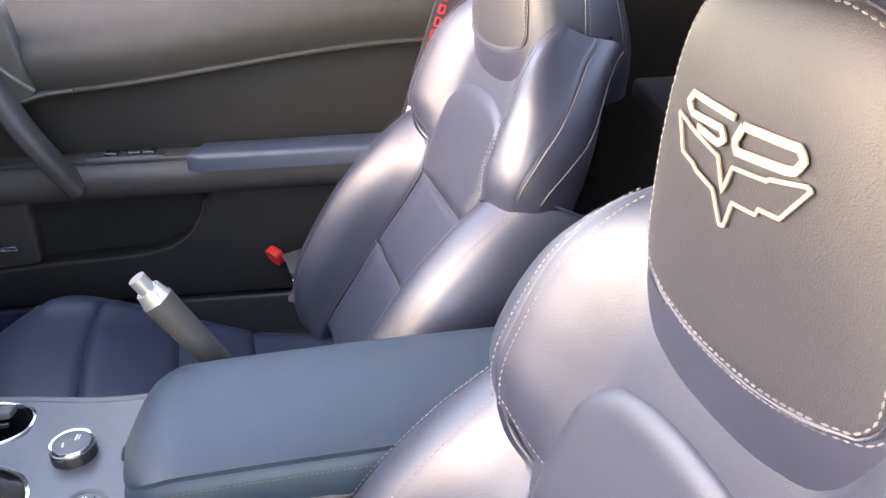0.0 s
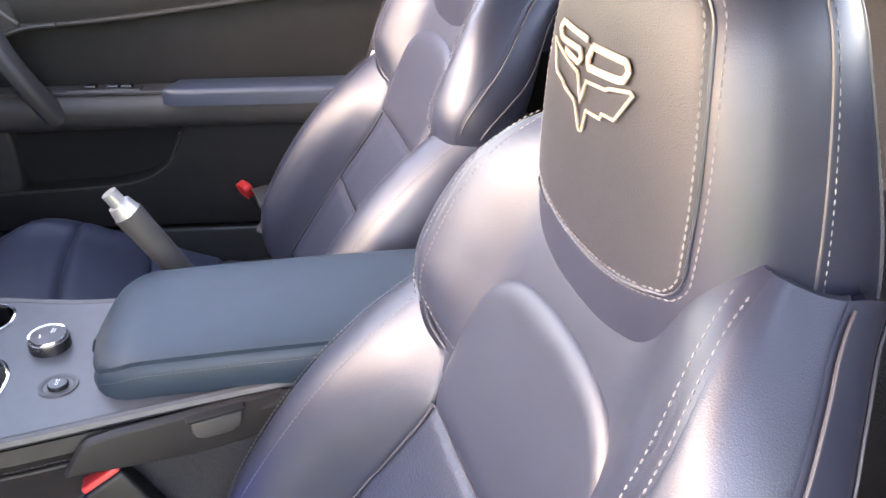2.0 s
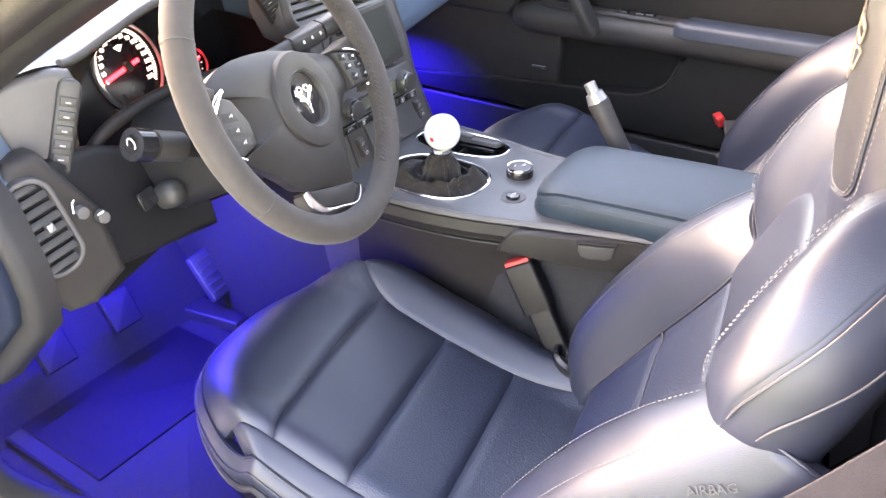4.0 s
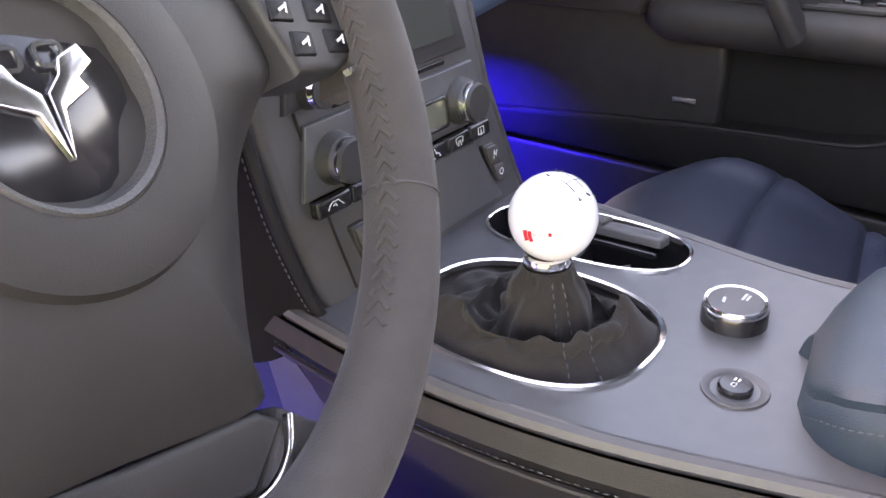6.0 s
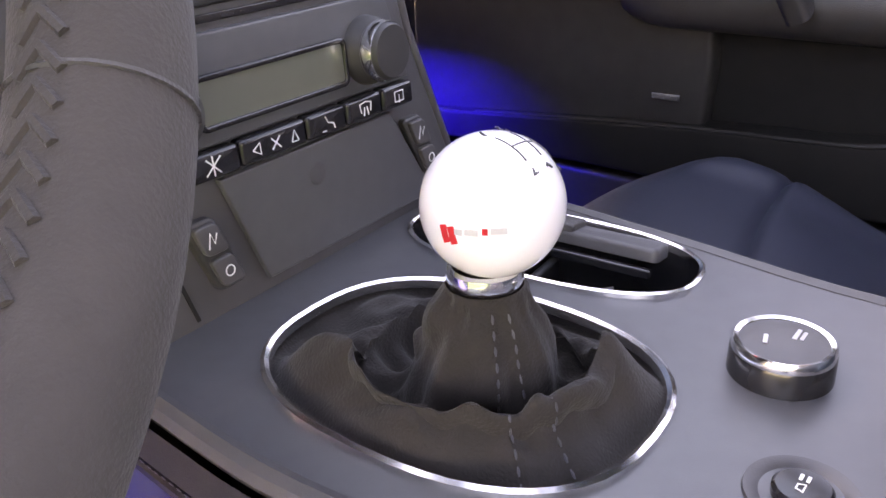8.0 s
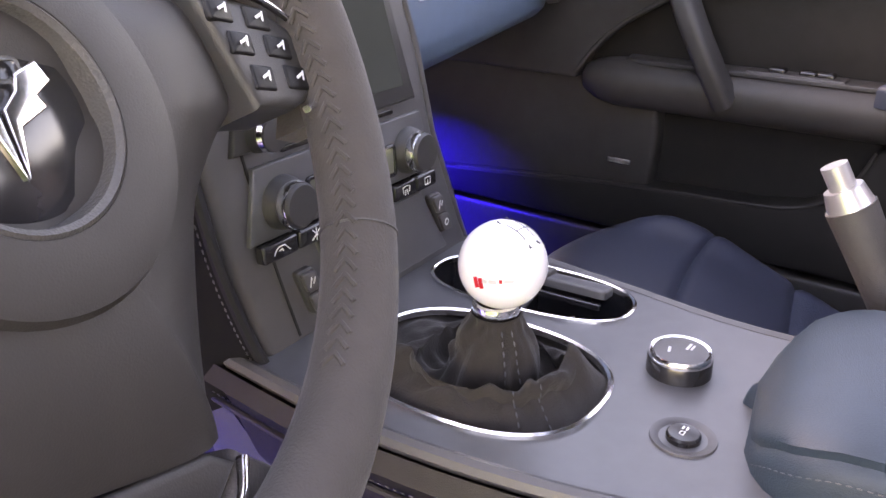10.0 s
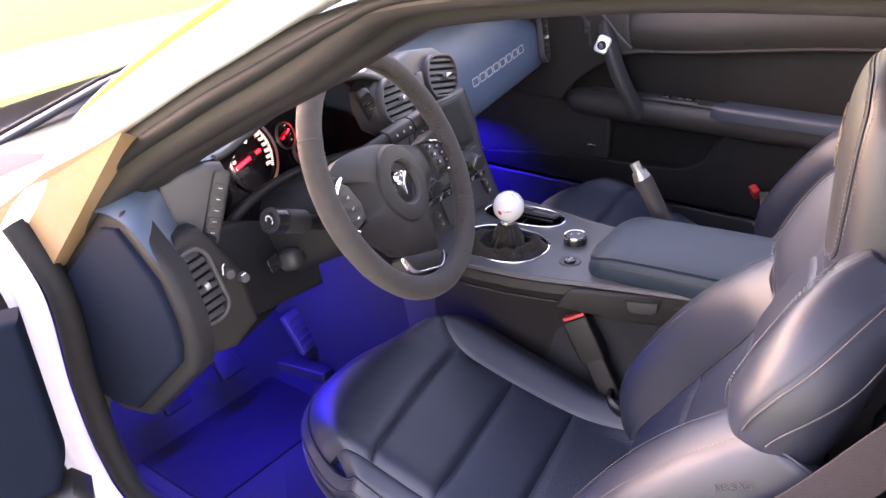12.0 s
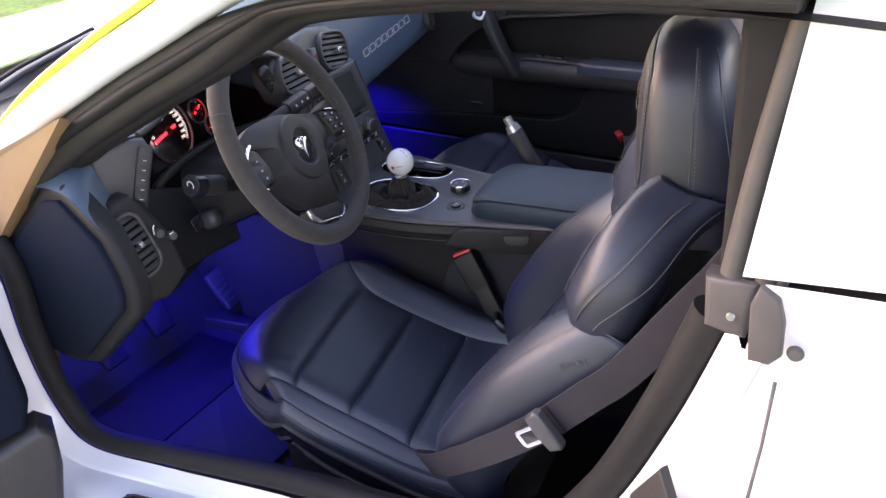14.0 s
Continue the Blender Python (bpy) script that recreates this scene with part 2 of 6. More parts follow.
def circle(r, n=12, ry=None):
    return [(r * math.cos(2 * math.pi * i / n), (ry or r) * math.sin(2 * math.pi * i / n)) for i in range(n)]


def tube(points, r, closed=False, n=10, up=(0, 0, 1)):
    return sweep(points, circle(r, n), closed, up)


def rrect(w, h, r, n=4):
    pts = []
    for cx, cy, a in ((w / 2 - r, h / 2 - r, 0), (-w / 2 + r, h / 2 - r, 90), (-w / 2 + r, -h / 2 + r, 180), (w / 2 - r, -h / 2 + r, 270)):
        pts += [(cx + r * math.cos(radians(a + 90 * i / n)), cy + r * math.sin(radians(a + 90 * i / n))) for i in range(n + 1)]
    return pts


def inset(poly, d):
    n, out = len(poly), []
    area = sum(poly[i][0] * poly[(i + 1) % n][1] - poly[(i + 1) % n][0] * poly[i][1] for i in range(n))
    s = 1 if area > 0 else -1
    for i in range(n):
        p, a, b = Vector(poly[i]), Vector(poly[i - 1]), Vector(poly[(i + 1) % n])
        e1, e2 = (p - a).normalized(), (b - p).normalized()
        nn = Vector((-(e1 + e2).y, (e1 + e2).x))
        nn = nn.normalized() if nn.length > 1e-6 else Vector((-e1.y, e1.x))
        c = max(0.5, nn.dot(Vector((-e1.y, e1.x))))
        out.append(tuple(p + nn * (s * d / c)))
    return out


def slab(poly, depth, bevel=0.003, m=None, steps=3):
    """A plate: a flat outline in x, y raised to z = depth, with a rounded upper edge."""
    n, rings = len(poly), [(poly, 0.0)]
    if bevel > 0:
        for i in range(steps + 1):
            a = math.pi / 2 * i / steps
            rings.append((inset(poly, bevel * (1 - math.cos(a))), depth - bevel + bevel * math.sin(a)))
    else:
        rings.append((poly, depth))
    v = [Vector((x, y, z)) for ring, z in rings for x, y in ring]
    f = [[i * n + j, i * n + (j + 1) % n, (i + 1) * n + (j + 1) % n, (i + 1) * n + j] for i in range(len(rings) - 1) for j in range(n)]
    f += [list(range(n))[::-1], list(range((len(rings) - 1) * n, len(rings) * n))]
    return moved((v, f), m) if m is not None else (v, f)


def box(w, d, h, r=0.004, m=None):
    """A block centred in x, y, standing on z = 0, all edges rounded."""
    g = slab(rrect(w, d, min(r, w / 2.1, d / 2.1)), h, min(r, h / 2.1))
    return moved(g, m) if m is not None else g


def turned(profile, n=32, m=None):
    """A solid of revolution about z from (radius, z) pairs."""
    v = [Vector((r * math.cos(2 * math.pi * i / n), r * math.sin(2 * math.pi * i / n), z)) for i in range(n) for r, z in profile]
    k = len(profile)
    f = [[i * k + j, ((i + 1) % n) * k + j, ((i + 1) % n) * k + j + 1, i * k + j + 1] for i in range(n) for j in range(k - 1)]
    return moved((v, f), m) if m is not None else (v, f)


def stitches(path, step=0.006, fill=0.62, r=0.00050):
    """Short raised threads along a path, as one mesh."""
    path = [Vector(p) for p in path]
    far = [0.0]
    for a, b in zip(path, path[1:]):
        far.append(far[-1] + (b - a).length)

    def along(d):
        i = max(0, min(len(path) - 2, int(np.searchsorted(far, d, "right")) - 1))
        k = (d - far[i]) / max(1e-9, far[i + 1] - far[i])
        return path[i].lerp(path[i + 1], k)
    v, f = [], []
    for q in range(int(far[-1] / step)):
        p, e = along(q * step), along((q + fill) * step)
        t = (e - p).normalized()
        x = t.cross(Vector((0.3, 0.2, 1))).normalized()
        y = x.cross(t)
        n = len(v)
        for c, k in ((p, 0.45), ((p + e) / 2, 1.0), (e, 0.45)):
            v += [c + (x + y) * r * k, c + (y - x) * r * k, c - (x + y) * r * k, c + (x - y) * r * k]
        f += [[n + o + i, n + o + (i + 1) % 4, n + o + 4 + (i + 1) % 4, n + o + 4 + i] for o in (0, 4) for i in range(4)]
        f += [[n + 3, n + 2, n + 1, n], [n + 8, n + 9, n + 10, n + 11]]
    return v, f


def ribbon(points, w, h=0.0008, closed=False):
    """A flat raised line of width w in the x, y plane."""
    return sweep([(x, y, 0) for x, y in points], [(-w / 2, 0), (w / 2, 0), (w / 2 * 0.8, h), (-w / 2 * 0.8, h)], closed)


def lettering(body, size, m, depth=0.0004):
    cu = bpy.data.curves.new("lettering", "FONT")
    cu.body, cu.size, cu.extrude, cu.align_x, cu.align_y = body, size, depth, "CENTER", "CENTER"
    cu.resolution_u = 2
    ob = bpy.data.objects.new("lettering", cu)
    me = bpy.data.meshes.new_from_object(ob)
    g = [m @ v.co for v in me.vertices], [list(p.vertices) for p in me.polygons]
    bpy.data.objects.remove(ob)
    bpy.data.curves.remove(cu)
    bpy.data.meshes.remove(me)
    return g


def frame_of(origin, x, y):
    """A matrix whose x and y axes lie along the two given ways."""
    x = Vector(x).normalized()
    z = x.cross(Vector(y)).normalized()
    y = z.cross(x)
    return Matrix(((x.x, y.x, z.x, origin[0]), (x.y, y.y, z.y, origin[1]), (x.z, y.z, z.z, origin[2]), (0, 0, 0, 1)))


# ---------------------------------------------------------------- floor and body shell
floor = thing("floor", None, "black carpeted car floor lit by blue footwell light", "floor", kind="structure")
part("floor_pan", box(1.56, 2.2, 0.05, 0.01, pose(-0.05, 0.35, 0.115)), CARPET, floor)
part("toe_board", grid(lambda u, v: Vector((-0.83 + 1.56 * u, 1.02 + 0.28 * v, 0.16 + 0.55 * v)), 10, 8), CARPET, floor)
part("rear_bulkhead", box(1.26, 0.04, 0.95, 0.01, pose(0.0, -0.62, 0.15)), CARPET, floor)
part("tunnel_side", grid(lambda u, v: Vector((-0.115 - 0.03 * u + 0.10 * smooth(0.45, 0.0, u), -0.45 + 1.6 * u, 0.16 + 0.44 * v)), 16, 6), CARPET, floor)
part("tunnel_side", grid(lambda u, v: Vector((0.16 - 0.03 * u, -0.45 + 1.6 * u, 0.16 + 0.42 * v)), 16, 6), CARPET, floor)

part("tunnel_ledge", slab([(-0.185, 0.90), (-0.150, 0.90), (-0.150, 1.24), (-0.245, 1.24)], 0.055, 0.008, pose(0, 0, 0.150)), PLASTIC, floor, "black plastic ledge along the tunnel")

fm = thing("floor_mat", pose(-0.42, 0.79, 0.167), "black carpet floor mat in the driver footwell", "floor mat")
part("mat", box(0.46, 0.56, 0.012, 0.005), MAT, fm)
part("heel_pad", box(0.38, 0.25, 0.006, 0.003, pose(-0.01, 0.12, 0.010)), RUBBER, fm)
for i in range(14):
    part("heel_rib", tube([(-0.18 + 0.34 * j / 16, 0.018 + i * 0.0163 + 0.003 * math.sin(j * 0.8), 0.0135) for j in range(17)], 0.0022, n=6), RUBBER, fm)
part("mat_binding", tube([(x, y, 0.009) for x, y in rrect(0.46, 0.56, 0.03)], 0.004, True, 6), RUBBER, fm)

pedals = thing("pedals", pose(-0.42, 1.0, 0.2), "black rubber clutch and brake pedals", "pedals")
for x in (-0.11, 0.04):
    p = part("pedal_pad", box(0.065, 0.075, 0.015, 0.005, pose(x, 0, 0.12, 60, 0, 0)), RUBBER, pedals)
    part("pedal_arm", tube([(x, 0.01, 0.13), (x, 0.05, 0.25), (x, 0.12, 0.40)], 0.008), PLASTIC, pedals)
gas = part("pedal_pad", box(0.075, 0.110, 0.014, 0.005, pose(0.265, -0.005, 0.085, 60, 0, 8)), PLASTIC_GREY, pedals)
for i in range(5):
    part("pedal_rib", box(0.060, 0.006, 0.003, 0.001, pose(0.265, -0.005, 0.085, 60, 0, 8) @ pose(0, -0.036 + 0.018 * i, 0.0135)), PLASTIC_GREY, gas)

# sill and door opening on the driver side
SILL = [(-0.850, 0.80, 0.90), (-0.838, 0.745, 0.79), (-0.840, 0.750, 0.62), (-0.840, 0.728, 0.485), (-0.836, 0.662, 0.408), (-0.802, 0.495, 0.396), (-0.757, 0.25, 0.398), (-0.725, -0.03, 0.410), (-0.712, -0.22, 0.475), (-0.710, -0.32, 0.60), (-0.704, -0.395, 0.77), (-0.695, -0.448, 0.93)]
RING = spline(SILL, 8)
body = thing("door_opening", None, "white painted door sill with black rubber seal", "door frame", kind="structure")


def ring_offset(dx, dn):
    mid = Vector((-0.79, 0.28, 0.85))
    out = []
    for p in RING:
        d = Vector((0, p.y - mid.y, (p.z - mid.z)))
        d = d.normalized()
        near = smooth(-0.05, -0.32, p.y)
        out.append(p + Vector((dx * (1 - 0.75 * near if dx < 0 else 1), 0, 0)) + d * (dn + (min(dn, 0.05) - dn) * near))
    return out


part("seal", sweep(ring_offset(0.035, -0.018), lambda t: circle(0.020 + 0.005 * smooth(0.6, 0.8, t), 12), up=(1, 0, 0)), RUBBER, body, "black rubber door seal")
inner = ring_offset(0.035, -0.012)
deep = [Vector((p.x + 0.12 - 0.072 * smooth(0.72, 0.55, p.z) - 0.03 * smooth(0.5, 0.7, p.y) * smooth(0.75, 0.6, p.z), p.y * 0.985, p.z - 0.012)) for p in inner]
part("inner_lip", grid(lambda u, v: inner[round(u * (len(inner) - 1))].lerp(deep[round(u * (len(inner) - 1))], v), len(inner) - 1, 3), RUBBER, body)
low = [p for p in deep if p.y < 0.56 and p.z < 0.62]
part("sill_carpet", grid(lambda u, v: low[round(u * (len(low) - 1))] + Vector((0.012 * v, 0, -(low[round(u * (len(low) - 1))].z - 0.16) * v)), len(low) - 1, 4), CARPET, body)
rows = [ring_offset(0.018, 0.004), ring_offset(0.010, 0.010), ring_offset(-0.012, 0.012), ring_offset(-0.016, 0.016), ring_offset(-0.018, 0.020), ring_offset(-0.034, 0.018), ring_offset(-0.115, 0.026), ring_offset(-0.145, 0.050), ring_offset(-0.160, 0.14), ring_offset(-0.150, 0.30)]
v = [p for row in rows for p in row]
n = len(RING)
part("sill_panel", (v, [[i * n + j, i * n + j + 1, (i + 1) * n + j + 1, (i + 1) * n + j] for i in range(len(rows) - 1) for j in range(n - 1)]), WHITE, body, "gloss white painted sill")

gap = [(p, q) for p, q in zip(ring_offset(-0.034, 0.004), ring_offset(-0.140, 0.010)) if p.y > 0.55 and p.z > 0.47]
part("hinge_gap_seal", grid(lambda u, v: gap[round(u * (len(gap) - 1))][0].lerp(gap[round(u * (len(gap) - 1))][1], v) + Vector((0, -0.006 * math.sin(math.pi * v), 0)), len(gap) - 1, 4), RUBBER, body, "black rubber strip in the hinge gap")

plate = thing("sill_plate", frame_of((-0.846, 0.235, 0.381), (0.045, -0.245, 0.001), (0.245, 0.045, 0.02)), "black sill plate with raised chrome outline lettering", "sill plate")
part("plate", box(0.56, 0.075, 0.006, 0.003, pose(0, 0, 0)), GLOSS, plate)
part("plate_rim", tube([(x, y, 0.005) for x, y in rrect(0.56, 0.075, 0.02)], 0.0025, True, 6), SEALGREY, plate)
for i in range(6):
    part("chrome_bar", moved(ribbon(rrect(0.045, 0.030, 0.008), 0.004, 0.002, True), pose(-0.20 + i * 0.06, 0, 0.006)), CHROME, plate)

# windscreen pillar and roof rail
pillar = thing("windshield_pillar", None, "dark rubber-sealed windscreen pillar and roof rail", "door frame", kind="structure")
PIL = spline([(-0.775, 0.82, 0.80), (-0.765, 0.76, 0.858), (-0.752, 0.57, 0.998), (-0.730, 0.38, 1.103), (-0.715, 0.25, 1.166), (-0.708, 0.14, 1.218), (-0.716, 0.05, 1.248), (-0.724, -0.15, 1.275), (-0.727, -0.32, 1.285), (-0.727, -0.49, 1.288)], 8)


def pillar_section(t):
    h = 0.062 - 0.038 * smooth(0.42, 0.66, t)
    return rrect(0.045, h, 0.014)


part("pillar_seal", sweep(PIL, pillar_section, up=(0, 0.4, 1)), SEALGREY, pillar)
part("pillar_bead", sweep([p + Vector((-0.022, -0.004, 0.006)) for p in PIL], lambda t: circle(0.010 - 0.006 * smooth(0.3, 0.7, t), 10), up=(0, 0.4, 1)), RUBBER, pillar)
part("pillar_trim", sweep([p + Vector((0.045, 0.0, -0.012)) for p in PIL], lambda t: rrect(0.06, 0.056 - 0.022 * smooth(0.4, 0.7, t), 0.014), up=(0, 0.4, 1)), CONSOLESKIN, pillar)
part("pillar_skin", sweep([p + Vector((-0.012, 0.038, 0.038)) for p in PIL], rrect(0.065, 0.05, 0.018), up=(0, 0.4, 1)), WHITE, pillar, "gloss white painted pillar skin")
part("windshield_molding", sweep([p + Vector((0.030, 0.085, 0.066)) for p in PIL[:48]], rrect(0.018, 0.014, 0.004), up=(0, 0.4, 1)), LIME, pillar, "lime reflective windscreen molding")
# white pillar corner, its tan ground reflection painted as colour
tri = [(-0.802, 0.730, 0.836), (-0.796, 0.450, 1.088), (-0.804, 0.66, 1.000), (-0.808, 0.960, 0.848), (-0.806, 0.935, 0.812)]
part("corner_panel", (tri + [(x + 0.03, y + 0.02, z - 0.02) for x, y, z in tri], [[0, 1, 2, 3, 4], [9, 8, 7, 6, 5]] + [[i, (i + 1) % 5, 5 + (i + 1) % 5, 5 + i] for i in range(5)]), TAN_REFLECT, pillar, "white pillar corner with a tan reflection painted in", False)
part("seal_end", box(0.12, 0.04, 0.032, 0.01, pose(-0.80, 0.86, 0.815, 0, 0, 82)), SEALGREY, pillar)

roof = thing("roof", None, "white closed convertible roof", "roof", kind="structure")
RF = grid(lambda u, v: Vector((-0.73 + 1.25 * u, 0.12 - 0.78 * v, 1.286 + 0.045 * math.sin(math.pi * u) + 0.02 * math.sin(math.pi * v))), 16, 12)
part("roof_skin", RF, WHITE, roof)
part("headlining", moved(RF, pose(0, 0, -0.03)), DOORDARK, roof)
part("header_rail", sweep([(-0.62, 0.16, 1.215), (-0.3, 0.19, 1.24), (-0.05, 0.20, 1.245), (0.2, 0.19, 1.24), (0.52, 0.16, 1.215)], rrect(0.05, 0.05, 0.015)), PLASTIC_GREY, roof)
part("quarter_top", grid(lambda u, v: Vector((-0.712 - 0.004 * v, -0.500 + 0.034 * v - 0.75 * u, 1.292 - 0.280 * v - 0.06 * u * (1 - v) + 0.08 * u * v)), 8, 8), WHITE, roof, "white quarter of the soft top")

bpil = thing("rear_door_seal", None, "weathered grey door seal with rubber channels", "door seal", kind="structure")
for dy, r, m in ((0.0, 0.013, FLAP), (-0.017, 0.009, RUBBER), (-0.031, 0.011, FLAP), (-0.046, 0.007, FLAP)):
    part("seal_strip", sweep(spline([(-0.700, -0.492 + dy, 1.265), (-0.697, -0.468 + dy, 1.12), (-0.700, -0.449 + dy, 0.965)], 6), circle(r, 10), up=(1, 0, 0)), m, bpil)
part("seal_backing", box(0.03, 0.10, 0.36, 0.01, pose(-0.672, -0.485, 0.92)), RUBBER, bpil)
part("seal_foot", slab([(-0.022, -0.028), (0.020, -0.034), (0.026, 0.03), (-0.026, 0.03)], 0.03, 0.008, frame_of((-0.690, -0.455, 0.972), (0, -1, 0), (0.1, 0, 1)) @ pose(0, 0, 0)), FLAP, bpil)
part("seal_flap", slab([(-0.018, -0.050), (0.010, -0.050), (0.024, -0.036), (0.022, 0.005), (0.012, 0.032), (-0.014, 0.045), (-0.024, 0.02)], 0.010, 0.004, frame_of((-0.728, -0.497, 0.975), (0, -0.87, 0), (0.1, 0, 0.87)) @ Matrix.Diagonal((0.74, 0.87, 1, 1))), FLAP, bpil)
for y, z in ((-0.460, 0.966),):
    part("screw", turned([(0.0, 0.003), (0.004, 0.002), (0.005, 0.0)], 12, frame_of((-0.722, y, z), (0, -1, 0), (0, 0, 1))), SILVER, bpil)

quarter = thing("rear_quarter_panel", None, "gloss white rear quarter panel behind the door", "body panel", kind="structure")


def quarter_at(u, v):
    front = float(np.interp(v, (0, 0.095, 0.295, 0.51, 0.66, 0.8, 1.0), (-0.488, -0.478, -0.428, -0.352, -0.26, -0.15, -0.10)))
    return Vector((-0.712 - 0.20 * smooth(0.0, 0.9, v) - 0.01 * u, front - 1.0 * u, 1.006 - 0.80 * v + 0.08 * u * (1 - v)))


part("panel", grid(quarter_at, 16, 40), WHITE, quarter)
part("shut_line", tube([(-0.735, -0.512, 0.91), (-0.765, -0.512, 0.85), (-0.83, -0.505, 0.72), (-0.90, -0.48, 0.56)], 0.0020), FLAP, quarter)
part("bump_stop", turned([(0.0, 0.007), (0.006, 0.006), (0.0085, 0.0)], 16, frame_of((-0.732, -0.526, 0.948), (0, -1, 0), (0.2, 0, 1))), FLAP, quarter)
part("latch_plate", slab([(-0.05, -0.08), (0.03, -0.08), (0.035, 0.02), (0.0, 0.07), (-0.04, 0.0)], 0.012, 0.004, frame_of((-0.80, -0.42, 0.74), (-0.5, -0.8, 0), (0.1, 0, 1)) @ pose(0, 0, -0.006)), SEALGREY, quarter)
part("striker", tube(spline([(-0.825, -0.42, 0.72), (-0.85, -0.425, 0.725), (-0.85, -0.43, 0.69), (-0.825, -0.43, 0.68)], 5), 0.005), PLASTIC, quarter)

# front: cowl, bonnet, glass
hood = thing("bonnet", None, "gloss white bonnet", "bonnet", kind="structure")
part("bonnet_skin", grid(lambda u, v: Vector((-0.90 + 1.70 * u, 1.28 + 1.25 * v, 0.93 + 0.03 * math.sin(math.pi * u) - 0.03 * v - 0.25 * v ** 3 + 0.03 * smooth(0.3, 0.0, u) + 0.03 * smooth(0.7, 1.0, u))), 20, 14), WHITE, hood)
part("fender", grid(lambda u, v: Vector((-0.90 - 0.03 * v, 0.93 + 1.6 * u, 0.92 + 0.04 * math.sin(math.pi * u) - 0.75 * v)), 12, 10), WHITE, hood)
cowl = thing("cowl", None, "black wiper cowl below the windscreen", "cowl", kind="structure")
part("cowl_panel", grid(lambda u, v: Vector((-0.82 + 1.54 * u, 0.98 + 0.32 * v + 0.10 * math.sin(math.pi * u), 0.90 + 0.02 * v)), 12, 4), PLASTIC, cowl)
wipers = thing("wiper", None, "black wiper arm on the cowl", "wiper")
part("wiper_arm", sweep([(-0.75, 0.98, 0.955), (-0.45, 1.10, 0.975), (-0.20, 1.17, 0.985)], rrect(0.02, 0.012, 0.004)), PLASTIC, wipers)
part("wiper_blade", sweep([(-0.72, 1.03, 0.95), (-0.42, 1.16, 0.965), (-0.16, 1.23, 0.975)], rrect(0.012, 0.02, 0.003)), RUBBER, wipers)
glass = part("window_1", grid(lambda u, v: Vector(((-0.74 + 0.15 * v) + (1.38 - 0.30 * v) * u, 0.98 - 0.82 * v + 0.16 * math.sin(math.pi * u) * (1 - 0.6 * v), 0.95 + 0.28 * v + 0.015 * math.sin(math.pi * u))), 12, 10), GLASS, None)
tagged(glass, "clear curved windscreen glass", "windscreen", kind="structure")
glass.visible_shadow = False

# far side of the shell
far = thing("body_side", None, "far side body shell with open side window", "body shell", kind="structure")
part("far_pillar", sweep([(0.70, 0.98, 0.93), (0.62, 0.55, 1.08), (0.50, 0.16, 1.215)], rrect(0.07, 0.05, 0.02)), PLASTIC_GREY, far)
part("far_rail", sweep([(0.50, 0.16, 1.225), (0.50, -0.2, 1.24), (0.50, -0.6, 1.20)], rrect(0.06, 0.05, 0.02)), PLASTIC_GREY, far)
part("far_rear", grid(lambda u, v: Vector((0.74 - 0.12 * v, -0.22 - 0.42 * u, 0.15 + 1.07 * v)), 6, 8), DOORDARK, far)
part("far_outer", grid(lambda u, v: Vector((0.84, 1.3 - 2.1 * u, 0.20 + 0.70 * v)), 4, 4), WHITE, far)
part("deck", grid(lambda u, v: Vector((-0.70 + 1.40 * u, -0.60 - 0.9 * v, 0.93)), 6, 6), DOORDARK, far)
part("rear_shelf", box(1.3, 0.20, 0.03, 0.01, pose(-0.05, -0.53, 0.80)), CARPET, far)

# outside
ground = mesh_ob("ground", [(-400, -400, 0), (400, -400, 0), (400, 400, 0), (-400, 400, 0)], [[0, 1, 2, 3]], GRASS)
tagged(ground, "mown green grass around the parked car", "grass", kind="structure")
pave = mesh_ob("pavement", *box(5.5, 12.0, 0.02, 0.01, pose(0.8, -1.5, 0.0)), CONCRETE)
tagged(pave, "pale concrete drive under the car", "pavement", kind="structure")


# ---------------------------------------------------------------- dashboard
dash = thing("dashboard", None, "blue and charcoal dashboard with instrument binnacle", "dashboard", kind="structure")


PDM = frame_of((0.203, 0.687, 0.845), (0.975, 0.19, 0.03), (0, 0.20, 1))


def dash_pass(u, v):
    prof = [(0.250, -0.260), (0.222, -0.120), (0.200, -0.060), (0.170, -0.028), (0.120, -0.008), (0.060, 0.0), (0.0, 0.0), (-0.045, -0.003), (-0.066, -0.012), (-0.078, -0.030), (-0.082, -0.080), (-0.080, -0.20)]
    k = v * (len(prof) - 1)
    i = min(int(k), len(prof) - 2)
    y, out = (prof[i][j] + (prof[i + 1][j] - prof[i][j]) * (k - i) for j in (0, 1))
    x = -0.34 + 0.83 * u
    return PDM @ Vector((x, y - 0.12 * smooth(0.55, 1.0, u) * smooth(-0.02, 0.2, y), out - 0.10 * smooth(0.92, 1.0, u) ** 2))


part("passenger_pad", grid(dash_pass, 24, 45), DASHBLUE, dash, "slate blue passenger dash pad")
PV = PDM @ pose(0.424, 0.002, 0.006, 0, 8, -14)
part("dash_end", grid(lambda u, v: PDM @ Vector((0.488 + 0.02 * v, 0.10 - 0.19 * u, -0.09 - 0.18 * v)), 6, 4), PLASTIC, dash)
part("dash_top", grid(lambda u, v: Vector((-0.76 + 1.40 * u, 0.66 + 0.40 * v, 1.035 - 0.045 * abs(u - 0.5) * 2 * (0.5 if u < 0.5 else 1) - 0.07 * v)), 24, 8), DOORGREY, dash, "grey dash top under the windscreen")
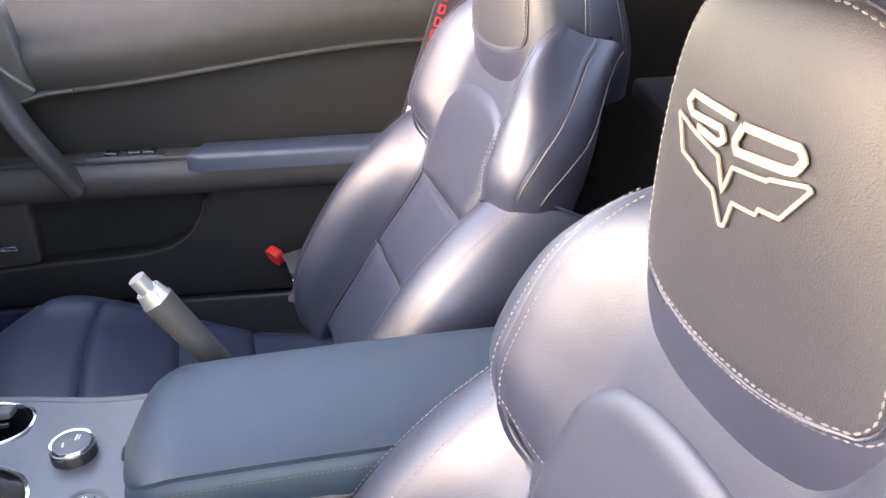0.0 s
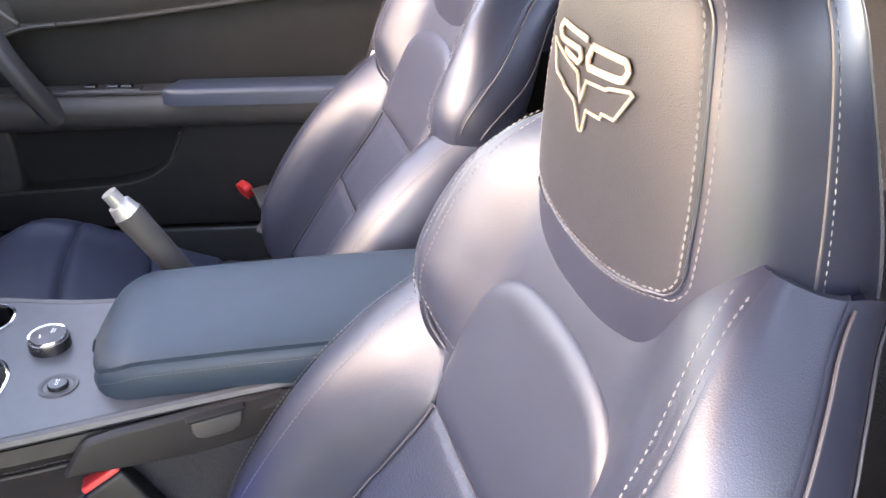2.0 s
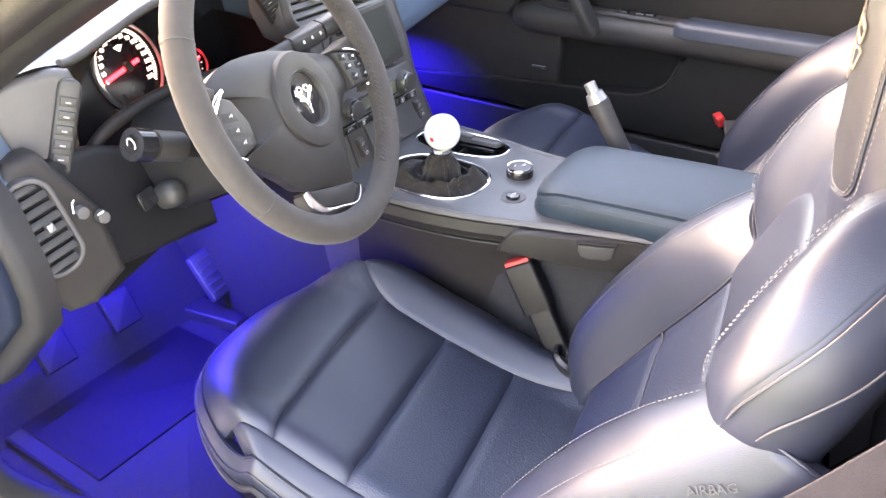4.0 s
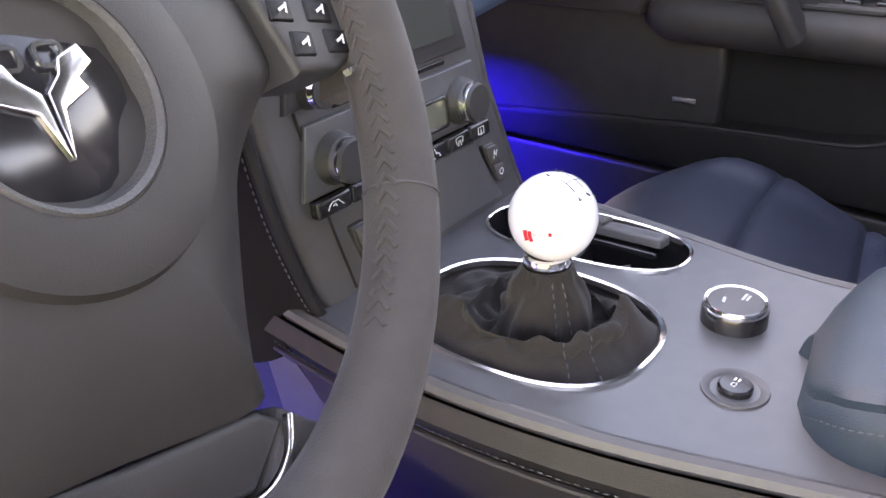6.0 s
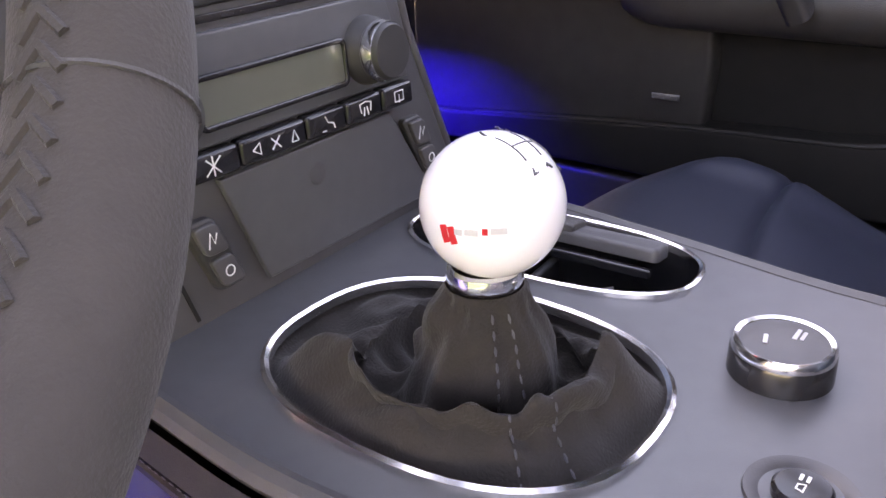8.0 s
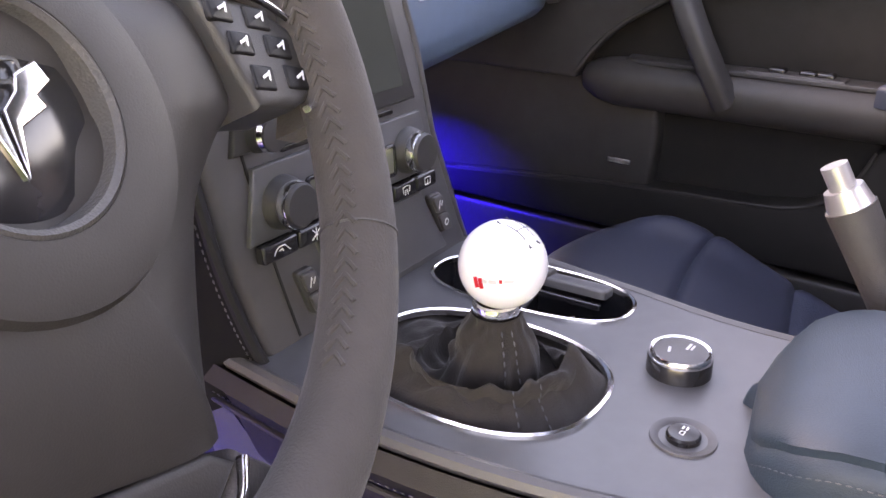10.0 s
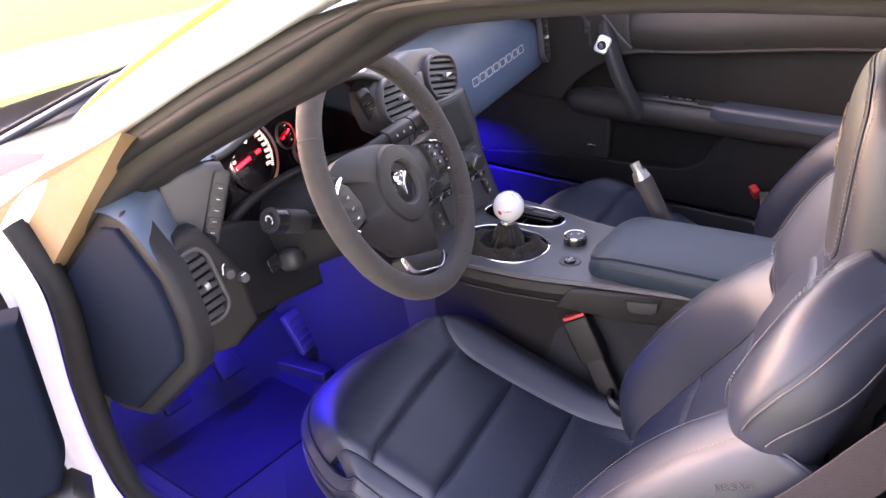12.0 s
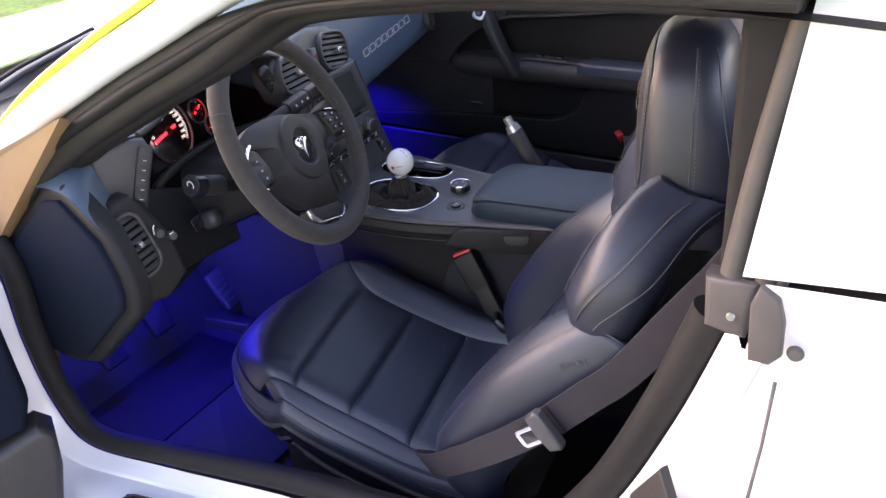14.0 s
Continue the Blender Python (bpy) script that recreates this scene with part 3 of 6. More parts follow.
# plain bars for the raised word on the pad
word = thing("dash_lettering", None, "row of silver raised bars on the dash pad", "lettering")
for i in range(8):
    m = PDM @ pose(0.014 + i * 0.0385, 0.009, 0.0008)
    part("silver_bar", moved(ribbon(rrect(0.030, 0.017, 0.004), 0.0024, 0.0014, True), m), PRINTGREY, word)


def vent(parent, m, w, h, n=6, round_=None, split=False):
    """A slatted air vent in the x, y plane of m."""
    v = part("air_vent", moved(sweep([(x, y, 0.0) for x, y in (rrect(w, h, round_ or min(w, h) * 0.42, 8))], rrect(0.006, 0.016, 0.002), True), m), PLASTIC_GREY, parent)
    part("vent_back", slab(rrect(w * 0.97, h * 0.97, (round_ or min(w, h) * 0.42) * 0.97, 8), 0.002, 0, m @ pose(0, 0, -0.004)), GLOSS, v)
    for i in range(n):
        y = -h / 2 + h * (i + 0.7) / (n + 0.4)
        half = w / 2 * math.sqrt(max(0.05, 1 - (abs(y) / (h / 2)) ** 3)) * 0.97
        part("slat", box(2 * half, 0.0085, 0.0024, 0.001, m @ pose(0, y, 0.0025, -28, 0, 0)), PLASTIC, v)
    part("vent_tab", box(w * 0.16, 0.010, 0.012, 0.002, m @ pose(w * 0.1, 0, 0.002)), SILVER, v)
    return v


vent(dash, PV, 0.052, 0.125, 8, 0.024)
# centre stack
ST = frame_of((-0.055, 0.552, 0.706), (1, 0.04, 0), (0, 0.06, 1))
stack = thing("centre_stack", None, "charcoal centre stack with screen and climate controls", "centre stack", kind="structure")
part("stack_body", slab([(-0.085, -0.30), (0.180, -0.30), (0.172, -0.085), (0.155, -0.040), (0.117, 0.052), (0.100, 0.129), (0.074, 0.205), (-0.152, 0.205), (-0.148, 0.129), (-0.143, 0.070), (-0.134, 0.010), (-0.118, -0.050), (-0.105, -0.085)], 0.10, 0.010, ST @ pose(0, 0, -0.103)), PLASTIC_GREY, stack)
part("face_plate", slab([(-0.118, 0.0245), (0.104, 0.0245), (0.088, 0.077), (-0.106, 0.077)], 0.004, 0.0015, ST @ pose(0, 0, -0.002)), SATIN, stack)
part("display_bezel", moved(sweep([(x - 0.0055, y + 0.045, 0.003) for x, y in rrect(0.104, 0.024, 0.003)], rrect(0.003, 0.004, 0.001), True), ST), GLOSS, stack)
part("climate_display", slab(rrect(0.101, 0.021, 0.002), 0.001, 0, ST @ pose(-0.0055, 0.045, 0.0025)), LCD, stack, "grey-green climate display")
for x in (0.067, -0.083):
    k = part("climate_knob", turned([(0.0200, 0.0), (0.0190, 0.006), (0.0165, 0.009), (0.0160, 0.019), (0.0145, 0.0212), (0.0, 0.0216)], 32, ST @ pose(x, 0.0475, 0.001)), PLASTIC, stack)
    part("chrome_ring", turned([(0.0164, 0.010), (0.0176, 0.0140), (0.0164, 0.0185)], 32, ST @ pose(x, 0.0475, 0.001)), CHROME, k)
part("stitching", stitches([ST @ Vector(p) for p in spline([(-0.1505, 0.20, -0.012), (-0.1465, 0.129, -0.012), (-0.1415, 0.070, -0.012), (-0.1325, 0.010, -0.012), (-0.1165, -0.050, -0.012)], 8)], 0.006, 0.6, 0.0005), STITCH, stack)
# the padded side that runs from the stack into the footwell
stack_rim = [ST @ Vector(p) for p in spline([(-0.160, 0.20, -0.004), (-0.155, 0.129, -0.004), (-0.150, 0.070, -0.004), (-0.140, 0.010, -0.004), (-0.122, -0.050, -0.004), (-0.104, -0.090, -0.002)], 6)]


def stack_side(u, v):
    p = stack_rim[round(v * (len(stack_rim) - 1))]
    return Vector((p.x - 0.014 * math.sin(math.pi * min(1, u * 1.6)) * (1 - 0.6 * u) + (-0.200 - p.x) * smooth(0.0, 0.5, u), p.y - 0.003 * (1 - u) + 0.27 * u, p.z + (0.586 - p.z) * 0.30 * v * smooth(0.0, 0.6, u) - 0.030 * v * smooth(0.0, 0.25, u)))


# colour darkened to stand in for the shade beside the column
part("side_padding", grid(stack_side, 24, len(stack_rim) - 1), SHADEPAD, stack, "padded side darkened for footwell shade, with twin stitching")
part("side_edge", tube(stack_rim, 0.0045, n=8), CONSOLEDARK, stack)
part("stitching", stitches([stack_side(0.035, i / 60) + Vector((-0.0016, -0.001, 0)) for i in range(61)], 0.006, 0.6, 0.0005), STITCH, stack)
part("face_groove", moved(ribbon([p.xy for p in spline([(-0.120, 0.20, 0), (-0.117, 0.130, 0), (-0.108, 0.070, 0), (-0.094, 0.002, 0), (-0.078, -0.060, 0)], 6)], 0.0022, 0.0008), ST @ pose(0, 0, -0.002)), RUBBER, stack)
# contiguous climate keys, each with its own line icon
ICONS = [
    [[(-0.008, -0.002), (-0.006, 0.001), (-0.003, 0.003), (0.003, 0.003), (0.006, 0.0), (0.008, -0.002)], [(-0.003, 0.0), (0.0, 0.001), (0.001, -0.001)]],
    [[(-0.005, -0.004), (0.005, 0.004)], [(-0.004, 0.004), (0.004, -0.004)], [(0.0, -0.005), (0.0, 0.005)]],
    [[(-0.016, 0.0), (-0.011, 0.003), (-0.011, -0.003), (-0.016, 0.0)], [(-0.003, -0.003), (0.003, 0.003)], [(-0.003, 0.003), (0.003, -0.003)], [(0.011, -0.003), (0.0135, 0.003), (0.016, -0.003), (0.011, -0.003)]],
    [[(-0.002, 0.004), (0.0, 0.0), (0.004, -0.001), (0.005, -0.004)], [(-0.005, -0.004), (-0.002, -0.004)]],
    [[(-0.004, -0.002), (-0.005, 0.003), (0.0, 0.004), (0.005, 0.003), (0.004, -0.002)], [(-0.002, -0.004), (-0.001, 0.001)], [(0.002, -0.004), (0.001, 0.001)]],
    [[(-0.004, -0.003), (-0.004, 0.003), (0.004, 0.003), (0.004, -0.003), (-0.004, -0.003)], [(0.0, -0.004), (0.0, 0.001)]],
]
x = -0.112
for w, lines in zip((0.036, 0.036, 0.047, 0.032, 0.032, 0.030), ICONS):
    b = part("climate_button", box(w - 0.0014, 0.0135, 0.008, 0.0022, ST @ pose(x + w / 2, 0.0165, -0.001)), GLOSS, stack)
    part("icon", join(*[moved(ribbon(l, 0.0008, 0.0003), ST @ pose(x + w / 2, 0.0165, 0.0072)) for l in lines]), PRINT, b)
    x += w
door = part("storage_lid", slab([(-0.030, -0.0560), (0.119, -0.0560), (0.083, 0.0065), (-0.052, 0.0065)], 0.004, 0.0015, ST @ pose(0, 0, -0.002)), SATIN, stack)
part("finger_dimple", turned([(0.0, 0.0005), (0.0045, 0.0012), (0.0065, 0.0006)], 20, ST @ pose(0.0145, -0.0105, 0.002)), PLASTIC_GREY, door)
for x0, lean, y0 in ((0.1115, -0.42, -0.0215), (-0.062, -0.36, -0.0290)):
    hs = part("heater_switch", slab([(q[0] + lean * q[1], q[1]) for q in rrect(0.019, 0.040, 0.004)], 0.005, 0.002, ST @ pose(x0, y0, -0.003)), PLASTIC, stack)
    for dy in (0.0095, -0.0095):
        part("switch_key", slab([(q[0] + lean * (q[1] + dy), q[1] + dy) for q in rrect(0.0145, 0.0165, 0.003)], 0.0035, 0.0012, ST @ pose(x0, y0, 0.0015)), PLASTIC_GREY, hs)
    part("icon", moved(ribbon(circle(0.0028, 12), 0.0008, 0.0003, True), ST @ pose(x0 - lean * 0.0095, y0 - 0.0095, 0.0052)), PRINT, hs)
    part("icon", moved(ribbon([(-0.003, -0.004), (-0.001, 0.004), (0.001, -0.002), (0.003, 0.003)], 0.0009, 0.0003), ST @ pose(x0 + lean * 0.0095, y0 + 0.0095, 0.0052)), PRINT, hs)
nav = part("screen_frame", slab([(-0.122, 0.088), (0.084, 0.088), (0.050, 0.197), (-0.094, 0.197)], 0.008, 0.003, ST @ pose(0, 0, -0.006)), PLASTIC, stack)
part("screen", slab([(-0.072, 0.102), (0.066, 0.102), (0.042, 0.188), (-0.064, 0.188)], 0.001, 0, ST @ pose(0, 0, 0.0022)), SCREEN, nav, "dark navigation screen")
for i in range(4):
    part("screen_key", box(0.014, 0.011, 0.003, 0.001, ST @ pose(-0.091 + i * 0.003, 0.122 + i * 0.018, 0.001)), GLOSS, nav)
k = part("radio_knob", turned([(0.014, 0.0), (0.0125, 0.004), (0.0115, 0.016), (0.0, 0.0175)], 24, ST @ pose(-0.096, 0.100, 0.001)), PLASTIC, nav)
part("chrome_ring", turned([(0.0118, 0.008), (0.0132, 0.011), (0.0118, 0.0145)], 24, ST @ pose(-0.096, 0.100, 0.001)), CHROME, k)
part("disc_slot", slab(rrect(0.130, 0.004, 0.0015), 0.002, 0.0006, ST @ pose(-0.010, 0.0825, -0.003)), GLOSS, nav)
part("stack_edge", tube([ST @ Vector(p) for p in ((0.166, -0.070, -0.008), (0.150, -0.040, -0.006), (0.114, 0.052, -0.006), (0.097, 0.129, -0.006), (0.072, 0.200, -0.006))], 0.004), PLASTIC_GREY, stack)

# vent pod above the stack
VM = frame_of((-0.085, 0.575, 0.940), (0.97, 0.20, 0.02), (0, 0.20, 1))
pod = thing("vent_pod", None, "charcoal centre vent pod with two oval vents", "air vent", kind="structure")
part("pod_body", slab([(-0.180, 0.018), (-0.172, 0.048), (-0.140, 0.066), (-0.02, 0.076), (0.07, 0.058), (0.118, 0.022), (0.124, -0.012), (0.096, -0.048), (0.0, -0.060), (-0.13, -0.050), (-0.168, -0.024)][::-1], 0.055, 0.014, VM @ pose(0, 0, -0.061), 5), PLASTIC_GREY, pod)
vent(pod, VM @ pose(-0.120, 0.012, 0.0, 0, 0, -6), 0.112, 0.078, 6)
vent(pod, VM @ pose(0.050, 0.004, 0.0, 0, 0, -14), 0.112, 0.078, 6)
part("hazard_button", box(0.024, 0.044, 0.012, 0.003, VM @ pose(-0.036, 0.014, -0.006, 0, 0, -8)), PLASTIC_GREY, pod)
part("hazard_mark", moved(ribbon([(-0.005, -0.004), (0.005, -0.004), (0.0, 0.005)], 0.0014, 0.0004, True), VM @ pose(-0.036, 0.018, 0.0062)), RED, pod)

# binnacle
bin_ = thing("instrument_binnacle", None, "dark instrument binnacle with lit red needles", "instrument cluster", kind="structure")
CM = frame_of((-0.305, 0.733, 0.865), (0.975, 0.222, 0), (-0.07, 0.28, 0.96))
part("cluster_back", slab([(-0.26, -0.10), (0.16, -0.10), (0.18, 0.02), (0.13, 0.095), (0.03, 0.12), (-0.11, 0.12), (-0.23, 0.06)], 0.004, 0.001, CM @ pose(0, 0, -0.01)), GLOSS, bin_, "gloss black dial face")
hoodp = spline([(-0.605, 0.60, 0.855), (-0.59, 0.60, 0.925), (-0.53, 0.60, 0.985), (-0.40, 0.595, 1.018), (-0.27, 0.60, 1.008), (-0.20, 0.60, 0.955), (-0.19, 0.60, 0.87)], 8)
lip = spline([(-0.712, 0.560, 0.955), (-0.690, 0.553, 0.972), (-0.645, 0.546, 0.980), (-0.595, 0.556, 0.972), (-0.53, 0.565, 0.985), (-0.47, 0.563, 1.003), (-0.40, 0.560, 1.015), (-0.27, 0.565, 1.008), (-0.20, 0.565, 0.955), (-0.19, 0.565, 0.87)], 8)
part("binnacle_hood", grid(lambda u, v: lip[round(u * (len(lip) - 1))] + Vector((0, 0.19 * v, 0.012 * math.sin(math.pi * v) - 0.02 * v)), len(lip) - 1, 8), DASHBLUE, bin_, "slate blue binnacle hood")
part("binnacle_lip", tube(lip[22:], 0.006), PLASTIC, bin_)
part("binnacle_lining", grid(lambda u, v: (hoodp[round(u * (len(hoodp) - 1))] + Vector((0.03 * v, -0.03 + 0.175 * v, -0.006))).lerp(Vector((-0.37, 0.72, 0.90)), 0.10 * v), len(hoodp) - 1, 6), RUBBER, bin_)


def dial(x, y, r, needle, marks, digits):
    d = part("dial_rim", turned([(r, 0.0), (r * 1.03, 0.004), (r * 1.08, 0.002), (r * 1.10, -0.002)], 36, CM @ pose(x, y, 0)), SILVER, bin_)
    ticks = []
    for i in range(marks + 1):
        a = radians(190 - 226 * i / marks)
        ticks.append(moved(ribbon([(r * 0.86 * math.cos(a), r * 0.86 * math.sin(a)), (r * 0.96 * math.cos(a), r * 0.96 * math.sin(a))], r * 0.03, 0.0004), CM @ pose(x, y, -0.0055)))
    part("dial_marks", join(*ticks), DIALWHITE, d)
    nums = []
    for i, t in enumerate(digits):
        a = radians(190 - 226 * i / (len(digits) - 1))
        nums.append(lettering(t, r * (0.15 if len(digits) > 12 else 0.24), CM @ pose(x + r * 0.74 * math.cos(a), y + r * 0.74 * math.sin(a), -0.0053)))
    if nums:
        part("dial_numbers", join(*nums), DIALWHITE, d)
    a = radians(needle)
    part("needle", moved(ribbon([(-r * 0.42 * math.cos(a), -r * 0.42 * math.sin(a)), (r * 0.80 * math.cos(a), r * 0.80 * math.sin(a))], r * 0.10, 0.001), CM @ pose(x, y, -0.002)), REDLIGHT, d, "lit red needle")
    part("needle_hub", turned([(0.0, 0.004), (r * 0.12, 0.003), (r * 0.14, -0.004)], 16, CM @ pose(x, y, 0)), PLASTIC, d)


dial(-0.114, 0.020, 0.060, 187, 60, ["0", "10", "20", "30", "40", "50", "60", "70", "80", "90", "100", "120", "140", "160", "180", "200"])
dial(-0.012, 0.023, 0.024, 20, 8, [])
dial(0.016, -0.020, 0.024, 20, 8, [])
part("dial_mark", slab([(-0.009, 0.003), (0.0, -0.005), (0.009, 0.003), (0.0, 0.005)], 0.0006, 0, CM @ pose(-0.112, 0.048, -0.0056)), DIALWHITE, bin_)
PM = frame_of((-0.660, 0.541, 0.900), (0.97, -0.2425, 0), (0, 0.10, 1))
for a, b, side, n in ((Vector((-0.285, 0.555, 0.975)), Vector((-0.224, 0.585, 0.897)), Vector((-0.66, 0.29, -0.40)), 6), (PM @ Vector((0.043, 0.047, 0.001)), PM @ Vector((0.001, -0.048, 0.001)), Vector((0.9, -0.35, 0.3)), 6)):
    m = frame_of((a + b) / 2, (a - b), side)
    if m.col[2].y > 0:
        m = m @ pose(0, 0, 0, 180, 0, 0)
    strip = part("button_strip", slab(rrect((a - b).length + 0.03, 0.026, 0.010), 0.012, 0.004, m @ pose(0, 0, -0.006)), PLASTIC, bin_)
    for i in range(n):
        part("strip_button", box(0.011, 0.018, 0.003, 0.001, m @ pose((i - (n - 1) / 2) * 0.0165, 0, 0.005)), PLASTIC, strip)
        part("icon", moved(ribbon([(-0.0012, -0.003), (-0.0012, 0.003)], 0.0012, 0.0003), m @ pose((i - (n - 1) / 2) * 0.0165, 0, 0.0082)), PRINT, strip)

# left of the wheel
left = thing("dash_side", None, "charcoal outer dash with round vent and blue end panel", "dashboard", kind="structure")
LM = frame_of((-0.722, 0.490, 0.828), (0.96, 0.28, -0.06), (0.02, 0.24, 1.0))
part("outer_pod", slab([(-0.050, 0.050), (-0.044, 0.064), (-0.010, 0.074), (0.030, 0.076), (0.052, 0.070), (0.056, 0.055), (0.009, -0.070), (-0.006, -0.074), (-0.040, -0.008)], 0.06, 0.010, PM @ pose(0, 0, -0.06), 5), PLASTIC_GREY, left, "charcoal switch pod")
# darker material stands in for shade on the outer panel
part("outer_panel", slab([(0.035, -0.100), (0.10, -0.095), (0.30, -0.13), (0.31, -0.02), (0.17, 0.04), (0.13, 0.055), (0.035, 0.065)], 0.07, 0.012, LM @ pose(0, 0, -0.075)), CONSOLEDARK, left)
VP = frame_of((-0.718, 0.486, 0.832), (0.970, -0.10, 0.19), (-0.20, 0.13, 0.97))
# shade around the vent is put into a darker skin
part("vent_panel", slab([(-0.036, 0.046), (-0.040, -0.060), (-0.020, -0.112), (0.012, -0.122), (0.062, -0.105), (0.070, -0.020), (0.040, 0.072), (0.004, 0.078)], 0.04, 0.012, VP @ pose(0, 0, -0.047), 5), CONSOLESKIN, left, "charcoal vent surround darkened for shade")
vent(left, VP @ pose(0.0, 0.0, 0.0), 0.054, 0.114, 8, 0.024)
for i in (0, 1):
    part("lamp_switch", turned([(0.0, 0.012), (0.007, 0.011), (0.008, 0.0)], 16, VP @ pose(0.045 + 0.018 * i, -0.008 - 0.018 * i, -0.004)), PLASTIC_GREY, left)
    part("icon", moved(ribbon([(-0.004, -0.007), (0.0, 0.004), (0.004, 0.007)] if i == 0 else [(-0.004, 0), (0.004, 0)], 0.0022, 0.0004), VP @ pose(0.041 + 0.020 * i, 0.002 - 0.020 * i, 0.0005 + 0.0080 * i)), PRINT, left)
endp = [(0.462, 0.885), (0.440, 0.82), (0.438, 0.775), (0.452, 0.735), (0.612, 0.588), (0.69, 0.568), (0.775, 0.575), (0.80, 0.70), (0.785, 0.80), (0.60, 0.945), (0.545, 0.955)]
part("end_frame", moved(slab([(-y, z) for y, z in endp], 0.034, 0.014, None, 5), frame_of((-0.744, 0, 0), (0, -1, 0), (0, 0, 1))), CONSOLEDARK, left)
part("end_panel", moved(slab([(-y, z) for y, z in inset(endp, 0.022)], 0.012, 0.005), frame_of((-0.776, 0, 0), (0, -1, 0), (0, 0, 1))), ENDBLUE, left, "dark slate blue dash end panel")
inner = spline([(-0.690, 0.532, 0.872), (-0.698, 0.548, 0.915), (-0.706, 0.558, 0.960), (-0.70, 0.64, 0.985), (-0.70, 0.78, 0.97)], 6)
outer = spline([(-0.766, 0.462, 0.872), (-0.776, 0.485, 0.900), (-0.779, 0.540, 0.944), (-0.779, 0.64, 0.930), (-0.779, 0.79, 0.82)], 6)
part("dash_corner", grid(lambda u, v: inner[round(v * (len(inner) - 1))].lerp(outer[round(v * (len(inner) - 1))], u) + Vector((-0.4, -0.3, 0.8)) * 0.012 * math.sin(math.pi * u), 10, len(inner) - 1), DASHBLUE, left, "slate blue upper dash corner")
# knee panels carry the under-dash shade in their colour
part("knee_panel", grid(lambda u, v: Vector((-0.72 + 0.40 * u, 0.525 + 0.05 * math.sin(math.pi * u) + 0.16 * v, 0.70 + 0.02 * u - 0.06 * v ** 2)), 16, 6), SHADEPAD, left)
part("knee_face", grid(lambda u, v: Vector((-0.66 + 0.45 * u, 0.505 + 0.11 * v + 0.03 * math.sin(math.pi * u) + 0.12 * u * u, 0.70 + 0.13 * v + 0.03 * u * (1 - v))), 16, 6), SHADEPAD, left)
# recess rim darkened by colour in place of shade
part("column_recess", tube(spline([(-0.575, 0.575, 0.72), (-0.60, 0.575, 0.80), (-0.57, 0.58, 0.86), (-0.45, 0.58, 0.885), (-0.27, 0.58, 0.87)], 8), 0.009), CONSOLESKIN, left)

# ---------------------------------------------------------------- steering wheel
WM = frame_of((-0.4115, 0.3812, 0.918), (0.964, 0.266, 0.0), (-0.113, 0.410, 0.905))
wheel = thing("steering_wheel", WM, "grey suede three-spoke steering wheel with chrome accents", "steering wheel")
RIM = 0.1852


def rim_at(u, v):
    a, b = 2 * math.pi * u, 2 * math.pi * v
    r = 0.0170 + 0.0010 * math.cos(2 * b)
    return Vector(((RIM + r * math.cos(b)) * math.cos(a), (RIM + r * math.cos(b)) * math.sin(a) * 1.0, r * 1.05 * math.sin(b)))


part("rim", grid(rim_at, 96, 18, loop=True), SUEDE, wheel, "worn grey suede wheel rim")
for a0, a1 in ((-62, 62), (150, 228)):
    threads = []
    for i in range(int((a1 - a0) / 2.5)):
        a = a0 + 2.5 * i
        for side in (-1, 1):
            threads.append(tube([rim_at((a + 1.9 * k) / 360, 0.455 + side * 0.040 * (1 - k)) for k in (0.0, 0.35, 0.7, 1.0)], 0.00125, n=6))
    part("stitching", join(*threads), SUEDE, wheel, "thick raised chevron thread")
for a in (-39, 207, 146, 66):
    part("rim_seam", tube([rim_at(a / 360, i / 24) for i in range(24)], 0.0007, True, 5, up=(0.3, 0.2, 1)), GRIP, wheel)
PAD = spline([(x, y, 0) for x, y in ((-0.150, 0.046), (-0.105, 0.061), (-0.058, 0.060), (0.0, 0.049), (0.055, 0.028), (0.104, 0.008), (0.122, -0.006), (0.120, -0.040), (0.099, -0.053), (0.074, -0.070), (0.057, -0.092), (0.042, -0.115), (0.032, -0.133), (0.024, -0.146), (-0.030, -0.128), (-0.074, -0.112), (-0.092, -0.090), (-0.114, -0.066), (-0.136, -0.045), (-0.146, -0.036), (-0.118, -0.030), (-0.110, -0.002), (-0.121, 0.030))], 4, True)
EMB = Vector((0.004, -0.023, 0.0))


def pad_at(k, r):
    p = EMB.lerp(PAD[k], r)
    return Vector((p.x, p.y, 0.002 - 0.016 * r ** 4 - 0.007 * smooth(0.50, 0.25, r)))


n = len(PAD)
rr = [0.05, 0.2, 0.4, 0.6, 0.75, 0.86, 0.93, 0.97, 0.99, 1.0]
v = [pad_at(k, r) for r in rr for k in range(n)] + [Vector((p.x * 0.96, p.y * 0.96, -0.034)) for p in PAD]
f = [[i * n + k, i * n + (k + 1) % n, (i + 1) * n + (k + 1) % n, (i + 1) * n + k] for i in range(len(rr)) for k in range(n)] + [list(range(n))]
part("airbag_pad", (v, f), PADGREY, wheel, "charcoal airbag pad")
HUB = pose(EMB.x, EMB.y, 0.0005, 0, 0, -8)
part("badge_surround", turned([(0.034, -0.002), (0.038, 0.0045), (0.050, 0.0052), (0.0600, 0.0030), (0.0630, -0.003)], 56, HUB), PADGREY, wheel, "raised round airbag boss")
part("badge_ring", turned([(0.0330, -0.006), (0.0345, 0.0035), (0.0365, 0.0050), (0.0385, 0.0035)], 56, HUB), GRIP, wheel)
